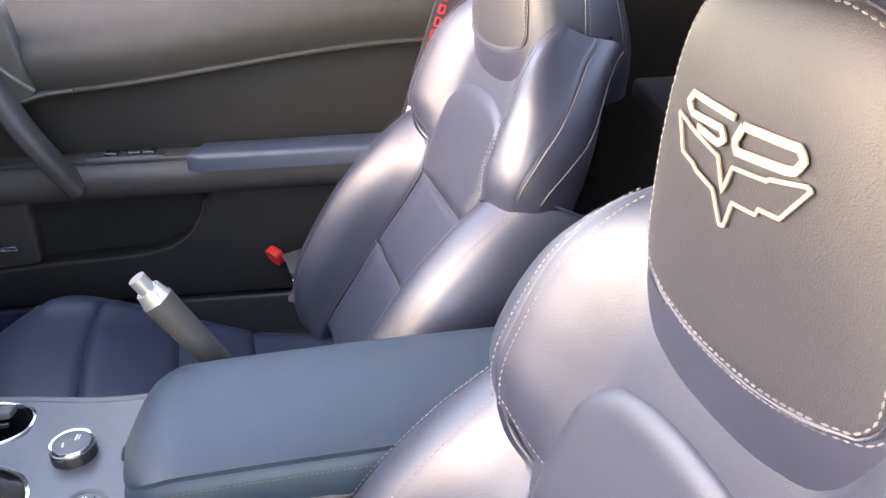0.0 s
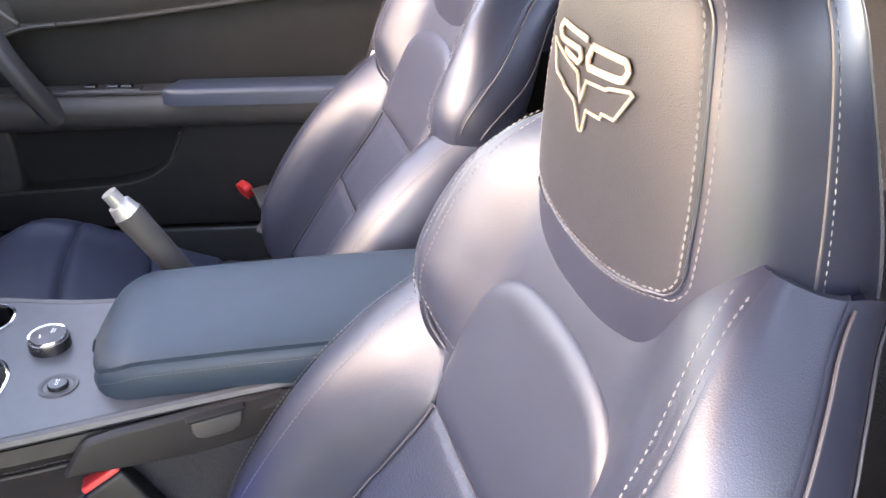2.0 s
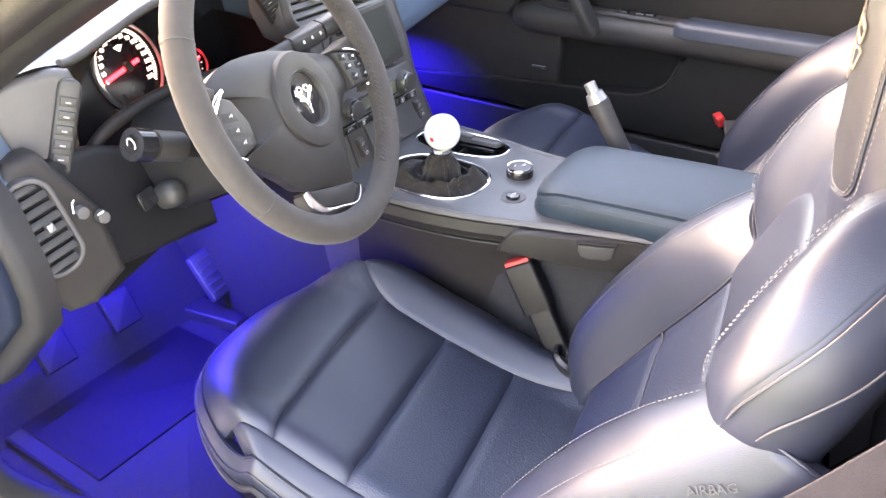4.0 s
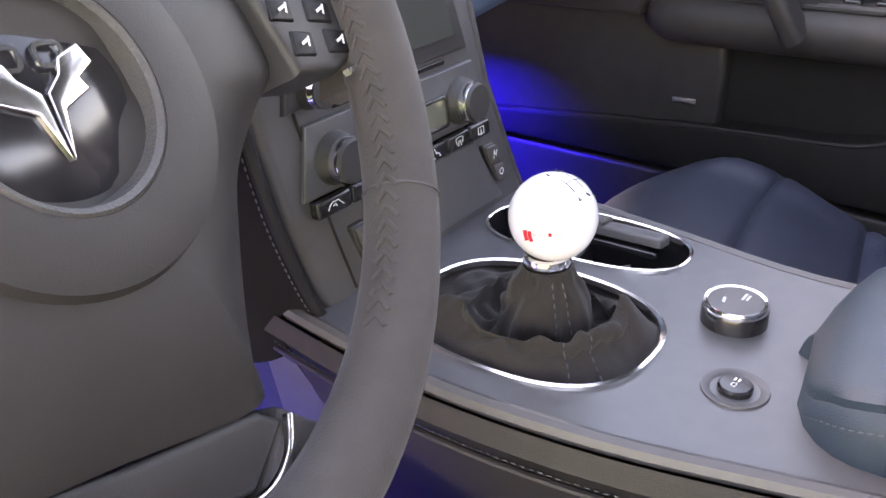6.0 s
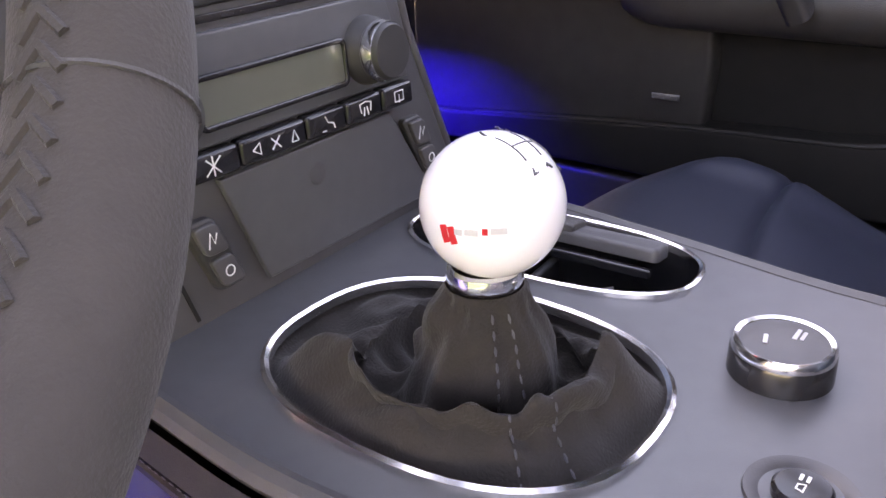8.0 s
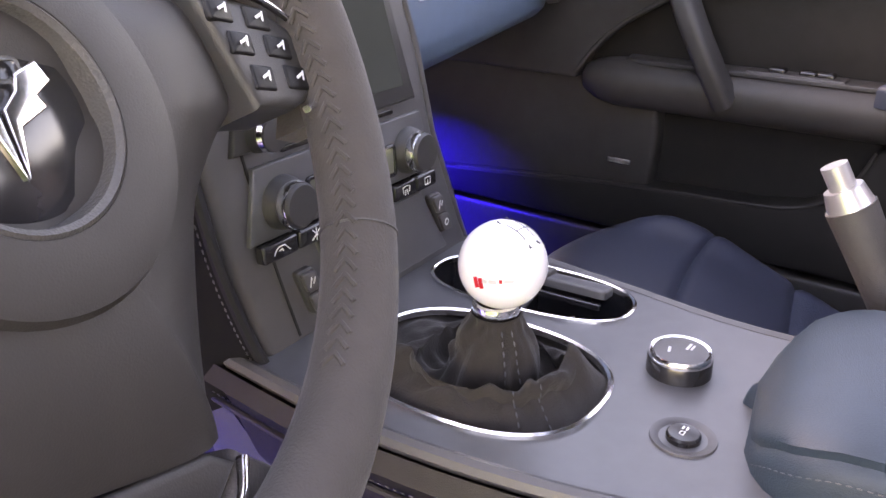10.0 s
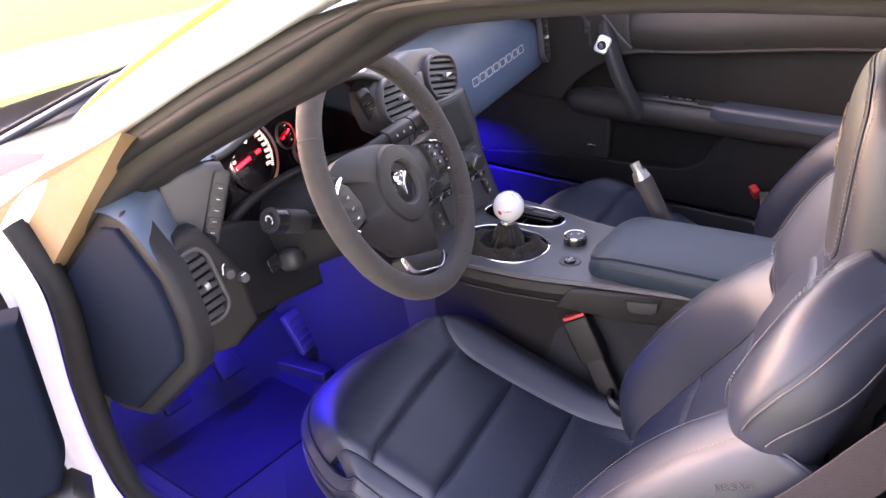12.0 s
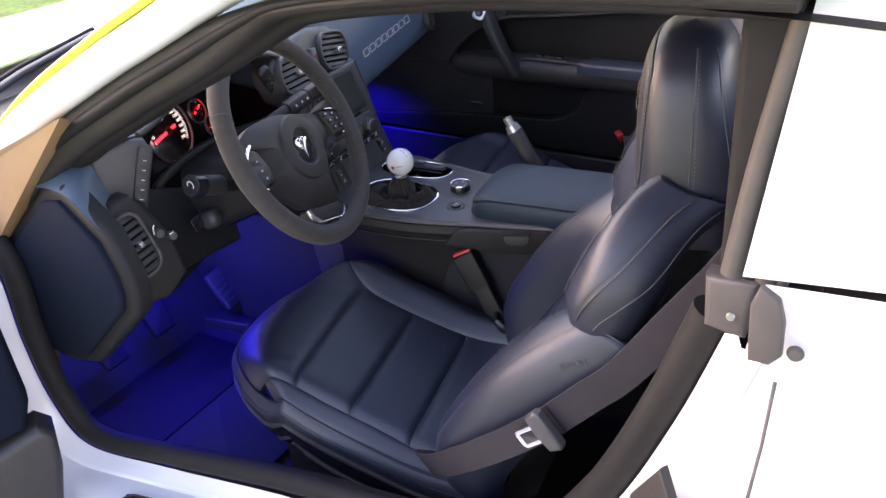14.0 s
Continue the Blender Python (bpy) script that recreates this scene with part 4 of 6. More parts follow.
part("badge_disc", turned([(0.0, -0.003), (0.030, -0.0035), (0.0338, -0.006)], 56, HUB), GLOSS, wheel, "gloss black badge disc")
for q in (-1, 1):
    flag = [(q * x, y) for x, y in ((0.0005, -0.021), (0.005, -0.006), (0.016, -0.001), (0.014, 0.003), (0.021, 0.007), (0.018, 0.014), (0.009, 0.010), (0.007, 0.005), (0.001, 0.000))][::q]
    part("badge_flag", slab(flag, 0.0024, 0.0008, HUB @ pose(0, 0.002, -0.0030)), CHROME, wheel, "chrome crossed flag")
    part("badge_digit", moved(ribbon(rrect(0.009, 0.007, 0.002), 0.0018, 0.001, True), HUB @ pose(q * 0.0075, 0.0135, -0.0022)), CHROME, wheel)
PODS = {-1: [(-0.136, 0.038), (-0.167, 0.018), (-0.168, -0.018), (-0.152, -0.033), (-0.117, -0.030), (-0.111, -0.004), (-0.120, 0.027)],
        1: [(0.114, 0.004), (0.122, -0.049), (0.148, -0.055), (0.166, -0.053), (0.180, -0.040), (0.168, -0.020), (0.150, -0.007)]}
for q in (-1, 1):
    pod_ = part("switch_pod", slab(PODS[q][::1], 0.030, 0.005, pose(0, 0, -0.032)), PLASTIC, wheel)
    edge = [(-0.131, 0.041), (-0.150, 0.033), (-0.169, 0.018), (-0.171, -0.002), (-0.168, -0.021), (-0.153, -0.035)] if q < 0 else [(0.132, 0.001), (0.151, -0.006), (0.169, -0.019), (0.182, -0.040), (0.170, -0.054), (0.150, -0.057)]
    part("chrome_edge", sweep(spline([(x, y, -0.0005) for x, y in edge], 5), (lambda t: rrect(0.0032 + 0.0058 * math.exp(-((t - 0.28) / 0.22) ** 2), 0.006, 0.0014)) if q < 0 else (lambda t: rrect(0.0030, 0.004, 0.001))), CHROME, wheel)
    web = [(-0.128, 0.044), (-0.150, 0.062), (-0.172, 0.050), (-0.180, 0.0), (-0.176, -0.030), (-0.158, -0.040), (-0.150, -0.034), (-0.166, -0.018), (-0.166, 0.018)] if q < 0 else [(0.110, 0.008), (0.150, -0.004), (0.182, -0.040), (0.166, -0.056), (0.158, -0.064), (0.172, -0.070), (0.186, -0.040), (0.184, 0.010), (0.160, 0.012)]
    part("spoke", slab(web if q < 0 else web[::-1], 0.022, 0.006, pose(0, 0, -0.028)), SUEDE, wheel, "suede-wrapped spoke root")
    keys = ((0.124, -0.007, 0.014, 0.010), (0.146, -0.014, 0.016, 0.010), (0.128, -0.022, 0.014, 0.010), (0.152, -0.028, 0.017, 0.010), (0.132, -0.038, 0.014, 0.011), (0.156, -0.043, 0.017, 0.011)) if q > 0 else ((-0.138, 0.013, 0.026, 0.012), (-0.140, -0.004, 0.026, 0.010), (-0.139, -0.019, 0.026, 0.010))
    for x, y, w_, h_ in keys:
        part("wheel_button", box(w_, h_, 0.0030, 0.0013, pose(x, y, -0.0038 if q > 0 else -0.0046, 0, 0, -16)), BUCKLE if q > 0 else PLASTIC, pod_)
        part("icon", join(moved(ribbon([(-0.003, 0), (0.002, 0.001)], 0.0014, 0.0002), pose(x, y, 0.0001)), moved(ribbon([(0.001, -0.002), (0.003, 0.002)], 0.0011, 0.0002), pose(x, y, 0.0001))), PRINT, pod_)
part("lower_spoke", slab([(-0.076, -0.112), (-0.058, -0.146), (0.004, -0.168), (0.031, -0.156), (0.022, -0.146), (-0.030, -0.129)], 0.020, 0.004, pose(0, 0, -0.032)), PADGREY, wheel)
part("spoke", slab([(-0.076, -0.116), (-0.086, -0.150), (-0.080, -0.178), (0.0, -0.192), (0.056, -0.180), (0.034, -0.152), (0.004, -0.171), (-0.062, -0.149)], 0.022, 0.006, pose(0, 0, -0.034)), SUEDE, wheel, "suede-wrapped spoke root")
part("chrome_edge", sweep(spline([(x, y, -0.011) for x, y in ((-0.078, -0.112), (-0.072, -0.134), (-0.058, -0.148), (-0.028, -0.159), (0.004, -0.170), (0.022, -0.166), (0.032, -0.155))], 5), lambda t: rrect(0.0035 + 0.011 * math.exp(-((t - 0.16) / 0.14) ** 2), 0.005, 0.0014)), CHROME, wheel, "chrome lower spoke trim")
column = thing("steering_column", None, "black steering column shroud with stalks", "steering column")
cm = WM @ pose(0, -0.03, -0.02)
# shroud and left stalk coloured darker to stand for shade behind the wheel
part("shroud", moved(sweep([(0, 0, -0.03), (0, 0.004, -0.08), (0, 0.012, -0.20)], lambda t: [(x * (1 + 0.3 * t), y * (1 + 0.3 * t)) for x, y in rrect(0.12, 0.11, 0.035)], up=(0, 1, 0)), cm), CONSOLEDARK, column)
tip = Vector((-0.612, 0.445, 0.900))
base = cm @ Vector((-0.05, 0.0, -0.095))
part("stalk", sweep([base, base.lerp(tip, 0.6), tip], circle(0.012, 14)), CONSOLEDARK, column)
part("stalk_ring", sweep([base.lerp(tip, 0.50), base.lerp(tip, 0.8)], circle(0.0180, 20)), PLASTIC, column)
part("stalk_end", sweep([base.lerp(tip, 0.84), base.lerp(tip, 1.0)], circle(0.0190, 20)), GLOSS, column)
d = (tip - base).normalized()
part("icon", tube([tip + d * 0.001 + Vector((0, 0.007 * math.cos(a / 8 * math.pi), 0.007 * math.sin(a / 8 * math.pi))) for a in range(16)], 0.0008, True, 5), PRINT, column)
rt = Vector((-0.240, 0.468, 0.938))
rb = Vector((-0.375, 0.500, 0.905))
part("stalk", sweep([rb, rt], circle(0.011, 12)), PLASTIC, column)
part("stalk_end", sweep([rb.lerp(rt, 0.45), rb.lerp(rt, 0.80)], rrect(0.030, 0.026, 0.007)), PLASTIC, column)
part("stalk_tip", sweep([rb.lerp(rt, 0.82), rt], rrect(0.032, 0.026, 0.010)), PLASTIC, column)
for i in range(3):
    part("icon", box(0.003, 0.009, 0.001, 0.0003, frame_of(rb.lerp(rt, 0.52 + 0.10 * i) + Vector((0, -0.0145, 0.006)), rt - rb, (0, 0.4, 1))), PRINT, column)
part("column_lever", box(0.036, 0.034, 0.030, 0.0145, frame_of((-0.540, 0.515, 0.785), (1, 0.3, 0), (0, 0.35, 1))), PLASTIC, column)
part("key_recess", slab(rrect(0.030, 0.024, 0.005), 0.003, 0.001, frame_of((-0.572, 0.505, 0.797), (1, 0.3, 0), (0, 0.35, 1))), GLOSS, column)


# ---------------------------------------------------------------- centre console
console = thing("centre_console", None, "satin charcoal centre console with leather sides", "console", kind="structure")
CZ = 0.642
top = [(p.x, p.y) for p in spline([(-0.176, 0.60, 0), (-0.184, 0.50, 0), (-0.186, 0.42, 0), (-0.170, 0.31, 0), (-0.132, 0.18, 0), (-0.09, 0.03, 0), (-0.02, -0.25, 0), (0.13, -0.25, 0), (0.105, 0.10, 0), (0.084, 0.27, 0), (0.098, 0.40, 0), (0.108, 0.52, 0), (0.09, 0.60, 0)], 5)]
HOLES = [("gear", (-0.0872, 0.4182), 0.0937, 0.0708, 91), ("cup", (0.0450, 0.4520), 0.0900, 0.0430, 95)]


def oval(cx, cy, a, b, turn, n=48, p=2.5):
    out = []
    for i in range(n):
        t = 2 * math.pi * i / n
        c, s = math.cos(t), math.sin(t)
        x, y = a * math.copysign(abs(c) ** (2 / p), c), b * math.copysign(abs(s) ** (2 / p), s)
        out.append((cx + x * math.cos(radians(turn)) - y * math.sin(radians(turn)), cy + x * math.sin(radians(turn)) + y * math.cos(radians(turn))))
    return out


def plate_with_holes(outline, holes, z, drop):
    bm = bmesh.new()
    edges = []
    for ring in [outline] + holes:
        vs = [bm.verts.new((x, y, z)) for x, y in ring]
        edges += [bm.edges.new((vs[i], vs[(i + 1) % len(vs)])) for i in range(len(vs))]
    bmesh.ops.triangle_fill(bm, use_beauty=True, edges=edges)
    ext = bmesh.ops.extrude_face_region(bm, geom=list(bm.faces))
    for e in ext["geom"]:
        if isinstance(e, bmesh.types.BMVert):
            e.co.z -= drop
    bm.verts.index_update()
    g = [v.co.copy() for v in bm.verts], [[v.index for v in f.verts] for f in bm.faces]
    bm.free()
    return g


rings = [oval(*h[1], h[2], h[3], h[4]) for h in HOLES]
part("console_top", plate_with_holes(top, rings, CZ, 0.012), SATIN, console, "satin charcoal console top plate", False)
part("console_edge", sweep([(x, y, CZ - 0.004) for x, y in top], circle(0.0065, 8), True), PLASTIC_GREY, console)
n = len(top)
lv = [0.0, -0.016, -0.022, -0.05, -0.12, -0.42]
lo = [0.010, 0.014, 0.006, -0.006, -0.030, -0.055]
v = [Vector((x, y, CZ + z - 0.006)) for z, o in zip(lv, lo) for x, y in inset(top, -o)]
f = [[i * n + j, i * n + (j + 1) % n, (i + 1) * n + (j + 1) % n, (i + 1) * n + j] for i in range(5) for j in range(n)]
part("console_side", (v, f), CONSOLESKIN, console, "black leather console side")
line = [(x, y, CZ - 0.034) for x, y in inset(top, -0.0085)][:34]
part("stitching", stitches(line, 0.006, 0.6, 0.0004), SEAM, console)
part("side_welt", tube([(x, y, 0.600) for x, y in inset(top, -0.0060)][:34], 0.0028, n=8), CONSOLESKIN, console)
SIDE = frame_of((-0.1605, 0.224, 0.0), (0.356, -0.934, 0), (0, 0, 1))
part("side_flap", slab([(-0.022, 0.602), (-0.003, 0.630), (0.006, 0.636), (0.030, 0.638), (0.20, 0.636), (0.20, 0.585), (0.10, 0.585)], 0.010, 0.003, SIDE @ pose(0, 0, 0.004)), CONSOLESKIN, console, "black side flap under the armrest")
latch = part("storage_latch", slab([(0.103, 0.630), (0.103, 0.617), (0.107, 0.610), (0.116, 0.6065), (0.142, 0.6065), (0.151, 0.610), (0.155, 0.617), (0.155, 0.630)], 0.008, 0.003, SIDE @ pose(0, 0, 0.012)), GRIP, console, "grey latch tab")
part("latch_slot", box(0.060, 0.004, 0.012, 0.001, SIDE @ pose(0.129, 0.634, 0.011)), RUBBER, latch)

# gear lever
gear = thing("gear_lever", None, "white ball gear knob above a brown suede gaiter", "gear lever")
ring = rings[0]
part("chrome_ring", sweep([(x, y, CZ + 0.001) for x, y in ring], [(-0.0024, -0.003), (0.0024, -0.003), (0.0020, 0.0016), (0, 0.0028), (-0.0020, 0.0016)], True), CHROME, gear)
K = Vector((-0.085, 0.401, 0.726))
neck = Vector((-0.087, 0.404, 0.690))


def boot_at(u, v):
    """The gaiter: from the ring inwards over a slumped roll of cloth, then up the lever's neck."""
    k = u * len(ring)
    i = int(k) % len(ring)
    a = Vector((*ring[i], CZ - 0.003)).lerp(Vector((*ring[(i + 1) % len(ring)], CZ - 0.003)), k - int(k))
    ang = 2 * math.pi * u
    turn_ = ang + radians(91)
    c, s_ = math.cos(turn_), math.sin(turn_)
    flare = 0.0168 + 0.0150 * smooth(0.98, 0.60, v)
    col = neck + Vector((flare * c, flare * s_, 0))
    t = 0.72 * smooth(0.0, 0.46, v) + 0.28 * smooth(0.46, 0.64, v)
    p = a.lerp(col, t)

    def near(mid, width):
        """How close this side of the gaiter lies to an angle."""
        d = (math.degrees(ang) - mid + 180) % 360 - 180
        return math.exp(-(d / width) ** 2)
    at = 0.41 + 0.05 * near(196, 40) - 0.04 * near(90, 50) + 0.03 * math.sin(3 * ang)
    amp = 0.010 + 0.012 * near(130, 70) + 0.016 * near(196, 30) + 0.012 * near(52, 30) + 0.009 * near(300, 40)
    roll = amp * math.exp(-((v - at) / (0.062 if v > at else 0.190)) ** 2) * smooth(0.0, 0.08, v)
    fold = 0.017 * near(212 - 40 * v, 15) * math.exp(-((v - 0.24) / 0.13) ** 2) + 0.012 * near(28 + 50 * v, 14) * math.exp(-((v - 0.25) / 0.12) ** 2) + 0.008 * near(98, 20) * math.exp(-((v - 0.20) / 0.08) ** 2)
    valley = 0.5 * amp * math.exp(-((v - at - 0.13) / 0.05) ** 2)
    z = CZ - 0.003 + roll + fold - valley - 0.005 * smooth(0.0, 0.1, v) + 0.057 * smooth(0.52, 1.0, v) ** 0.75
    crease = noise.noise(Vector((c * 2.1 + 3, s_ * 2.1, v * 4.0))) * 0.009 + noise.noise(Vector((c * 5.0, s_ * 5.0 + 7, v * 8.0))) * 0.0045
    z += 1.7 * crease * math.sin(math.pi * min(1, v * 1.05)) * smooth(0.9, 0.55, v)
    side = 0.0050 * noise.noise(Vector((c * 2.5 + 9, s_ * 2.5, v * 9.0))) * smooth(0.45, 0.6, v) * smooth(1.0, 0.85, v)
    over = 0.42 * amp * math.exp(-((v - at - 0.035) / 0.06) ** 2)
    return Vector((p.x + (side + over) * c, p.y + (side + over) * s_, z))


part("gaiter", grid(boot_at, 160, 72, loop=True), BOOT, gear, "crumpled brown suede gaiter")
for off in (-0.05, 0.05):
    part("stitching", stitches([boot_at((0.40 + off * 0.6) % 1, 0.05 + 0.9 * i / 60) + Vector((-0.0010, -0.0010, 0.0008)) for i in range(61)], 0.0065, 0.6, 0.0005), SEAM, gear)
part("collar", turned([(0.0160, 0.001), (0.0168, 0.004), (0.0160, 0.008), (0.014, 0.009)], 28, pose(neck.x, neck.y, neck.z)), CHROME, gear)
R = 0.0300
knob = part("knob", turned([(R * math.sin(math.pi * i / 32), -R * math.cos(math.pi * i / 32)) for i in range(3, 33)], 48, pose(*K)), KNOB, gear, "gloss white ball knob")


def on_knob(az, el, r=R + 0.0002):
    return K + Vector((r * math.cos(radians(el)) * math.cos(radians(az)), r * math.cos(radians(el)) * math.sin(radians(az)), r * math.sin(radians(el))))


for da in (0, 6.5):
    part("red_bar", join(sweep([on_knob(176 + da + 1.0 * i, 3 - 4.5 * i) for i in range(4)], [(-0.0013, -0.0003), (0.0013, -0.0003), (0.0013, 0.0003), (-0.0013, 0.0003)], up=(-1, -0.4, 0))), REDPRINT, knob, "red hash mark")
for a0, a1 in ((206, 212), (214, 224), (227, 231), (233, 245)):
    part("print_bar", sweep([on_knob(a0 - 20 + (a1 - a0) * i / 4, 0 + (a0 - 206) * 0.10) for i in range(5)], [(-0.0012, -0.0003), (0.0012, -0.0003), (0.0012, 0.0003), (-0.0012, 0.0003)], up=(-1, -0.4, 0)), REDPRINT if a0 in (227,) else PRINTGREY, knob)
LEAN = Matrix.Translation(K) @ Vector((0, 0, 1)).rotation_difference(Vector((0.20, -0.36, 0.82))).to_matrix().to_4x4() @ Matrix.Translation(-K)


def top_line(x0, y0, x1, y1):
    pts = []
    for i in range(7):
        x, y = x0 + (x1 - x0) * i / 6, y0 + (y1 - y0) * i / 6
        pts.append(K + Vector((x, y, math.sqrt(max(0, R * R - x * x - y * y)) + 0.0001)))
    return sweep(pts, [(-0.00035, -0.0002), (0.00035, -0.0002), (0.00035, 0.0002), (-0.00035, 0.0002)])


part("shift_pattern", moved(join(top_line(-0.010, 0, 0.010, 0), top_line(-0.010, -0.008, -0.010, 0.008), top_line(0, -0.008, 0, 0.008), top_line(0.010, -0.008, 0.010, 0.008)), LEAN), PRINTDARK, knob, "dark gear pattern lines")
for t, x, y in (("2", -0.010, -0.0125), ("4", 0.0, -0.0125), ("6", 0.010, -0.0125), ("1", -0.010, 0.0125), ("3", 0.0, 0.0125), ("5", 0.010, 0.0125)):
    z = math.sqrt(R * R - x * x - y * y)
    nrm = Vector((x, y, z)).normalized()
    part("gear_number", lettering(t, 0.0062, LEAN @ frame_of(K + nrm * (R + 0.0001), Vector((1, 0, -x / z)), Vector((0, 1, 0)))), PRINTDARK, knob)

# cup holder
cup = thing("cup_holder", None, "open black cup holder with chrome rim and sliding cover", "cup holder")
part("chrome_ring", sweep([(x, y, CZ + 0.001) for x, y in rings[1]], [(-0.002, -0.003), (0.002, -0.003), (0.0016, 0.0015), (0, 0.0024), (-0.0016, 0.0015)], True), CHROME, cup)
inner = oval(0.0450, 0.4520, 0.0885, 0.0415, 95)
n = len(inner)
cv = [Vector((x, y, CZ)) for x, y in inner] + [Vector((x * 0.98 + 0.0007, y, CZ - 0.07)) for x, y in inner]
part("well", (cv, [[i, (i + 1) % n, n + (i + 1) % n, n + i] for i in range(n)] + [list(range(n, 2 * n))]), GLOSS, cup)
part("well_floor", slab(rrect(0.060, 0.120, 0.028), 0.004, 0.001, pose(0.046, 0.440, CZ - 0.055, 0, 0, 5)), BUCKLE, cup)
cover = part("cover", slab(rrect(0.022, 0.096, 0.004), 0.008, 0.003, pose(0.0715, 0.440, CZ - 0.004, 0, 10, 4)), PLASTIC_GREY, cup, "charcoal roller cover")
part("cover_lip", box(0.005, 0.086, 0.005, 0.0015, pose(0.058, 0.436, CZ - 0.010, 0, 0, 4)), GLOSS, cover)
part("cover_tab", box(0.020, 0.046, 0.005, 0.002, pose(0.0705, 0.468, CZ + 0.003, 0, 10, 4)), GRIP, cover)
part("divider", box(0.048, 0.006, 0.030, 0.002, pose(0.036, 0.452, CZ - 0.042, 0, 0, 5)), BUCKLE, cup)
part("divider_clip", slab([(-0.013, 0.009), (-0.009, -0.009), (0.007, -0.009), (0.012, 0.009)], 0.006, 0.002, frame_of((0.030, 0.412, CZ - 0.020), (0.80, -0.60, 0), (0.30, 0.40, 0.86))), GRIP, cup, "grey clip in the well")

# console buttons
start = thing("start_button", pose(-0.008, 0.300, CZ) @ Matrix.Diagonal((0.92, 0.92, 1, 1)), "black start button with chrome bezel on the console", "button")
part("button_base", turned([(0.0248, -0.002), (0.0245, 0.011), (0.023, 0.0135)], 36), GLOSS, start)
part("chrome_bezel", turned([(0.0240, 0.012), (0.0240, 0.0150), (0.0228, 0.0168), (0.0206, 0.0160)], 36), CHROME, start)
part("button_cap", turned([(0.0207, 0.0156), (0.014, 0.0170), (0.0, 0.0175)], 36), PLASTIC_GREY, start)
part("printed_bar", join(moved(ribbon([(-0.010, 0.006), (-0.002, 0.008)], 0.0022, 0.0003), pose(0, 0, 0.0174)), moved(ribbon([(0.001, -0.004), (0.011, -0.004)], 0.0022, 0.0003), pose(0, 0, 0.0174)), moved(ribbon([(0.002, -0.007), (0.010, -0.007)], 0.0018, 0.0003), pose(0, 0, 0.0173))), PRINTGREY, start)
tcs = thing("stability_button", pose(-0.083, 0.268, CZ) @ Matrix.Diagonal((0.87, 0.87, 1, 1)), "small round black button in a recess", "button")
part("recess_ring", turned([(0.024, 0.0), (0.0235, 0.0015), (0.018, 0.0008), (0.0145, -0.003)], 36), PLASTIC_GREY, tcs)
part("button_cap", turned([(0.0125, -0.006), (0.0125, 0.003), (0.011, 0.0045), (0.0, 0.0048)], 32), GLOSS, tcs)
part("icon", join(moved(ribbon([(-0.005, -0.001), (-0.004, 0.002), (-0.001, 0.002), (0.0, -0.001)], 0.0009, 0.0003, True), pose(0, 0, 0.0049)), moved(ribbon([(0.002, 0.002), (0.006, 0.002)], 0.0016, 0.0003), pose(0, 0, 0.0049)), moved(ribbon([(0.002, -0.001), (0.006, -0.001)], 0.0016, 0.0003), pose(0, 0, 0.0049))), PRINT, tcs)

# armrest lid
LA, LB = Vector((-0.020, 0.245, 0.0)), Vector((0.024, -0.21, 0.0))


def lid_at(u, v):
    """u across, v from front to rear."""
    c = LA.lerp(LB, min(1.0, max(0.0, v)))
    ax = (LB - LA).normalized()
    side = Vector((-ax.y, ax.x, 0))
    half = 0.088 * math.sqrt(max(0.0, 1 - (1 - min(1, max(0, v) / 0.13)) ** 2.6)) + 0.004
    crown = 0.676 + 0.016 * smooth(0.0, 0.14, v) + 0.004 * math.sin(math.pi * v)
    uu = max(-1.0, min(1.0, u))
    z = crown - 0.008 * abs(uu) ** 3 - 0.016 * (1 - smooth(0.0, 0.06, v))
    p = c + side * (uu * half)
    over = abs(u) - 1
    if over > 0:
        p += side * (math.copysign(1, u) * 0.006 * math.sin(math.pi * min(1, over / 0.5)))
        z -= 0.056 * over / 0.5
    if v < 0:
        z -= 0.05 * (-v / 0.1)
        p -= ax * 0.006 * math.sin(math.pi * min(1, -v / 0.1))
    return Vector((p.x, p.y, z))


lid = thing("armrest_lid", None, "padded blue leather console armrest lid", "armrest")
part("lid_pad", pillow(lid_at, -1.05, 1.05, 0.0, 1.0, 26, 34, rise=0.004, edge=0.02, flip=True), LID, lid)
part("lid_side", pillow(lid_at, 1.05, 1.5, 0.0, 1.0, 8, 34, rise=0.003, edge=0.010, flip=True), LID, lid)
part("lid_side", pillow(lid_at, -1.5, -1.05, 0.0, 1.0, 8, 34, rise=0.003, edge=0.010, flip=True), LID, lid)
part("lid_nose", pillow(lid_at, -1.5, 1.5, -0.10, 0.0, 26, 8, rise=0.003, edge=0.010, flip=True), LID, lid)
for q in (-1.16, 1.16):
    part("stitching", stitches([lid_at(q, 0.03 + 0.94 * i / 50) + Vector((-0.0015 if q < 0 else 0.0015, 0, 0.002)) for i in range(51)], 0.005, 0.6, 0.0004), SEAM, lid)

# hand brake
hb = thing("hand_brake", None, "grey leather hand brake lever with silver button", "hand brake")
b0, b1 = Vector((0.1465, 0.158, 0.603)), Vector((0.1338, 0.2326, 0.7374))
part("grip", sweep([b0.lerp(b1, t) for t in (0.0, 0.2, 0.5, 0.8, 1.0)], lambda t: circle(0.0150 + 0.004 * t, 16), up=(1, 0, 0)), GRIP, hb)
part("lever_cap", sweep([b1, b1.lerp(b0, -0.10)], lambda t: circle(0.0175 - 0.003 * t, 16), up=(1, 0, 0)), SILVER, hb)
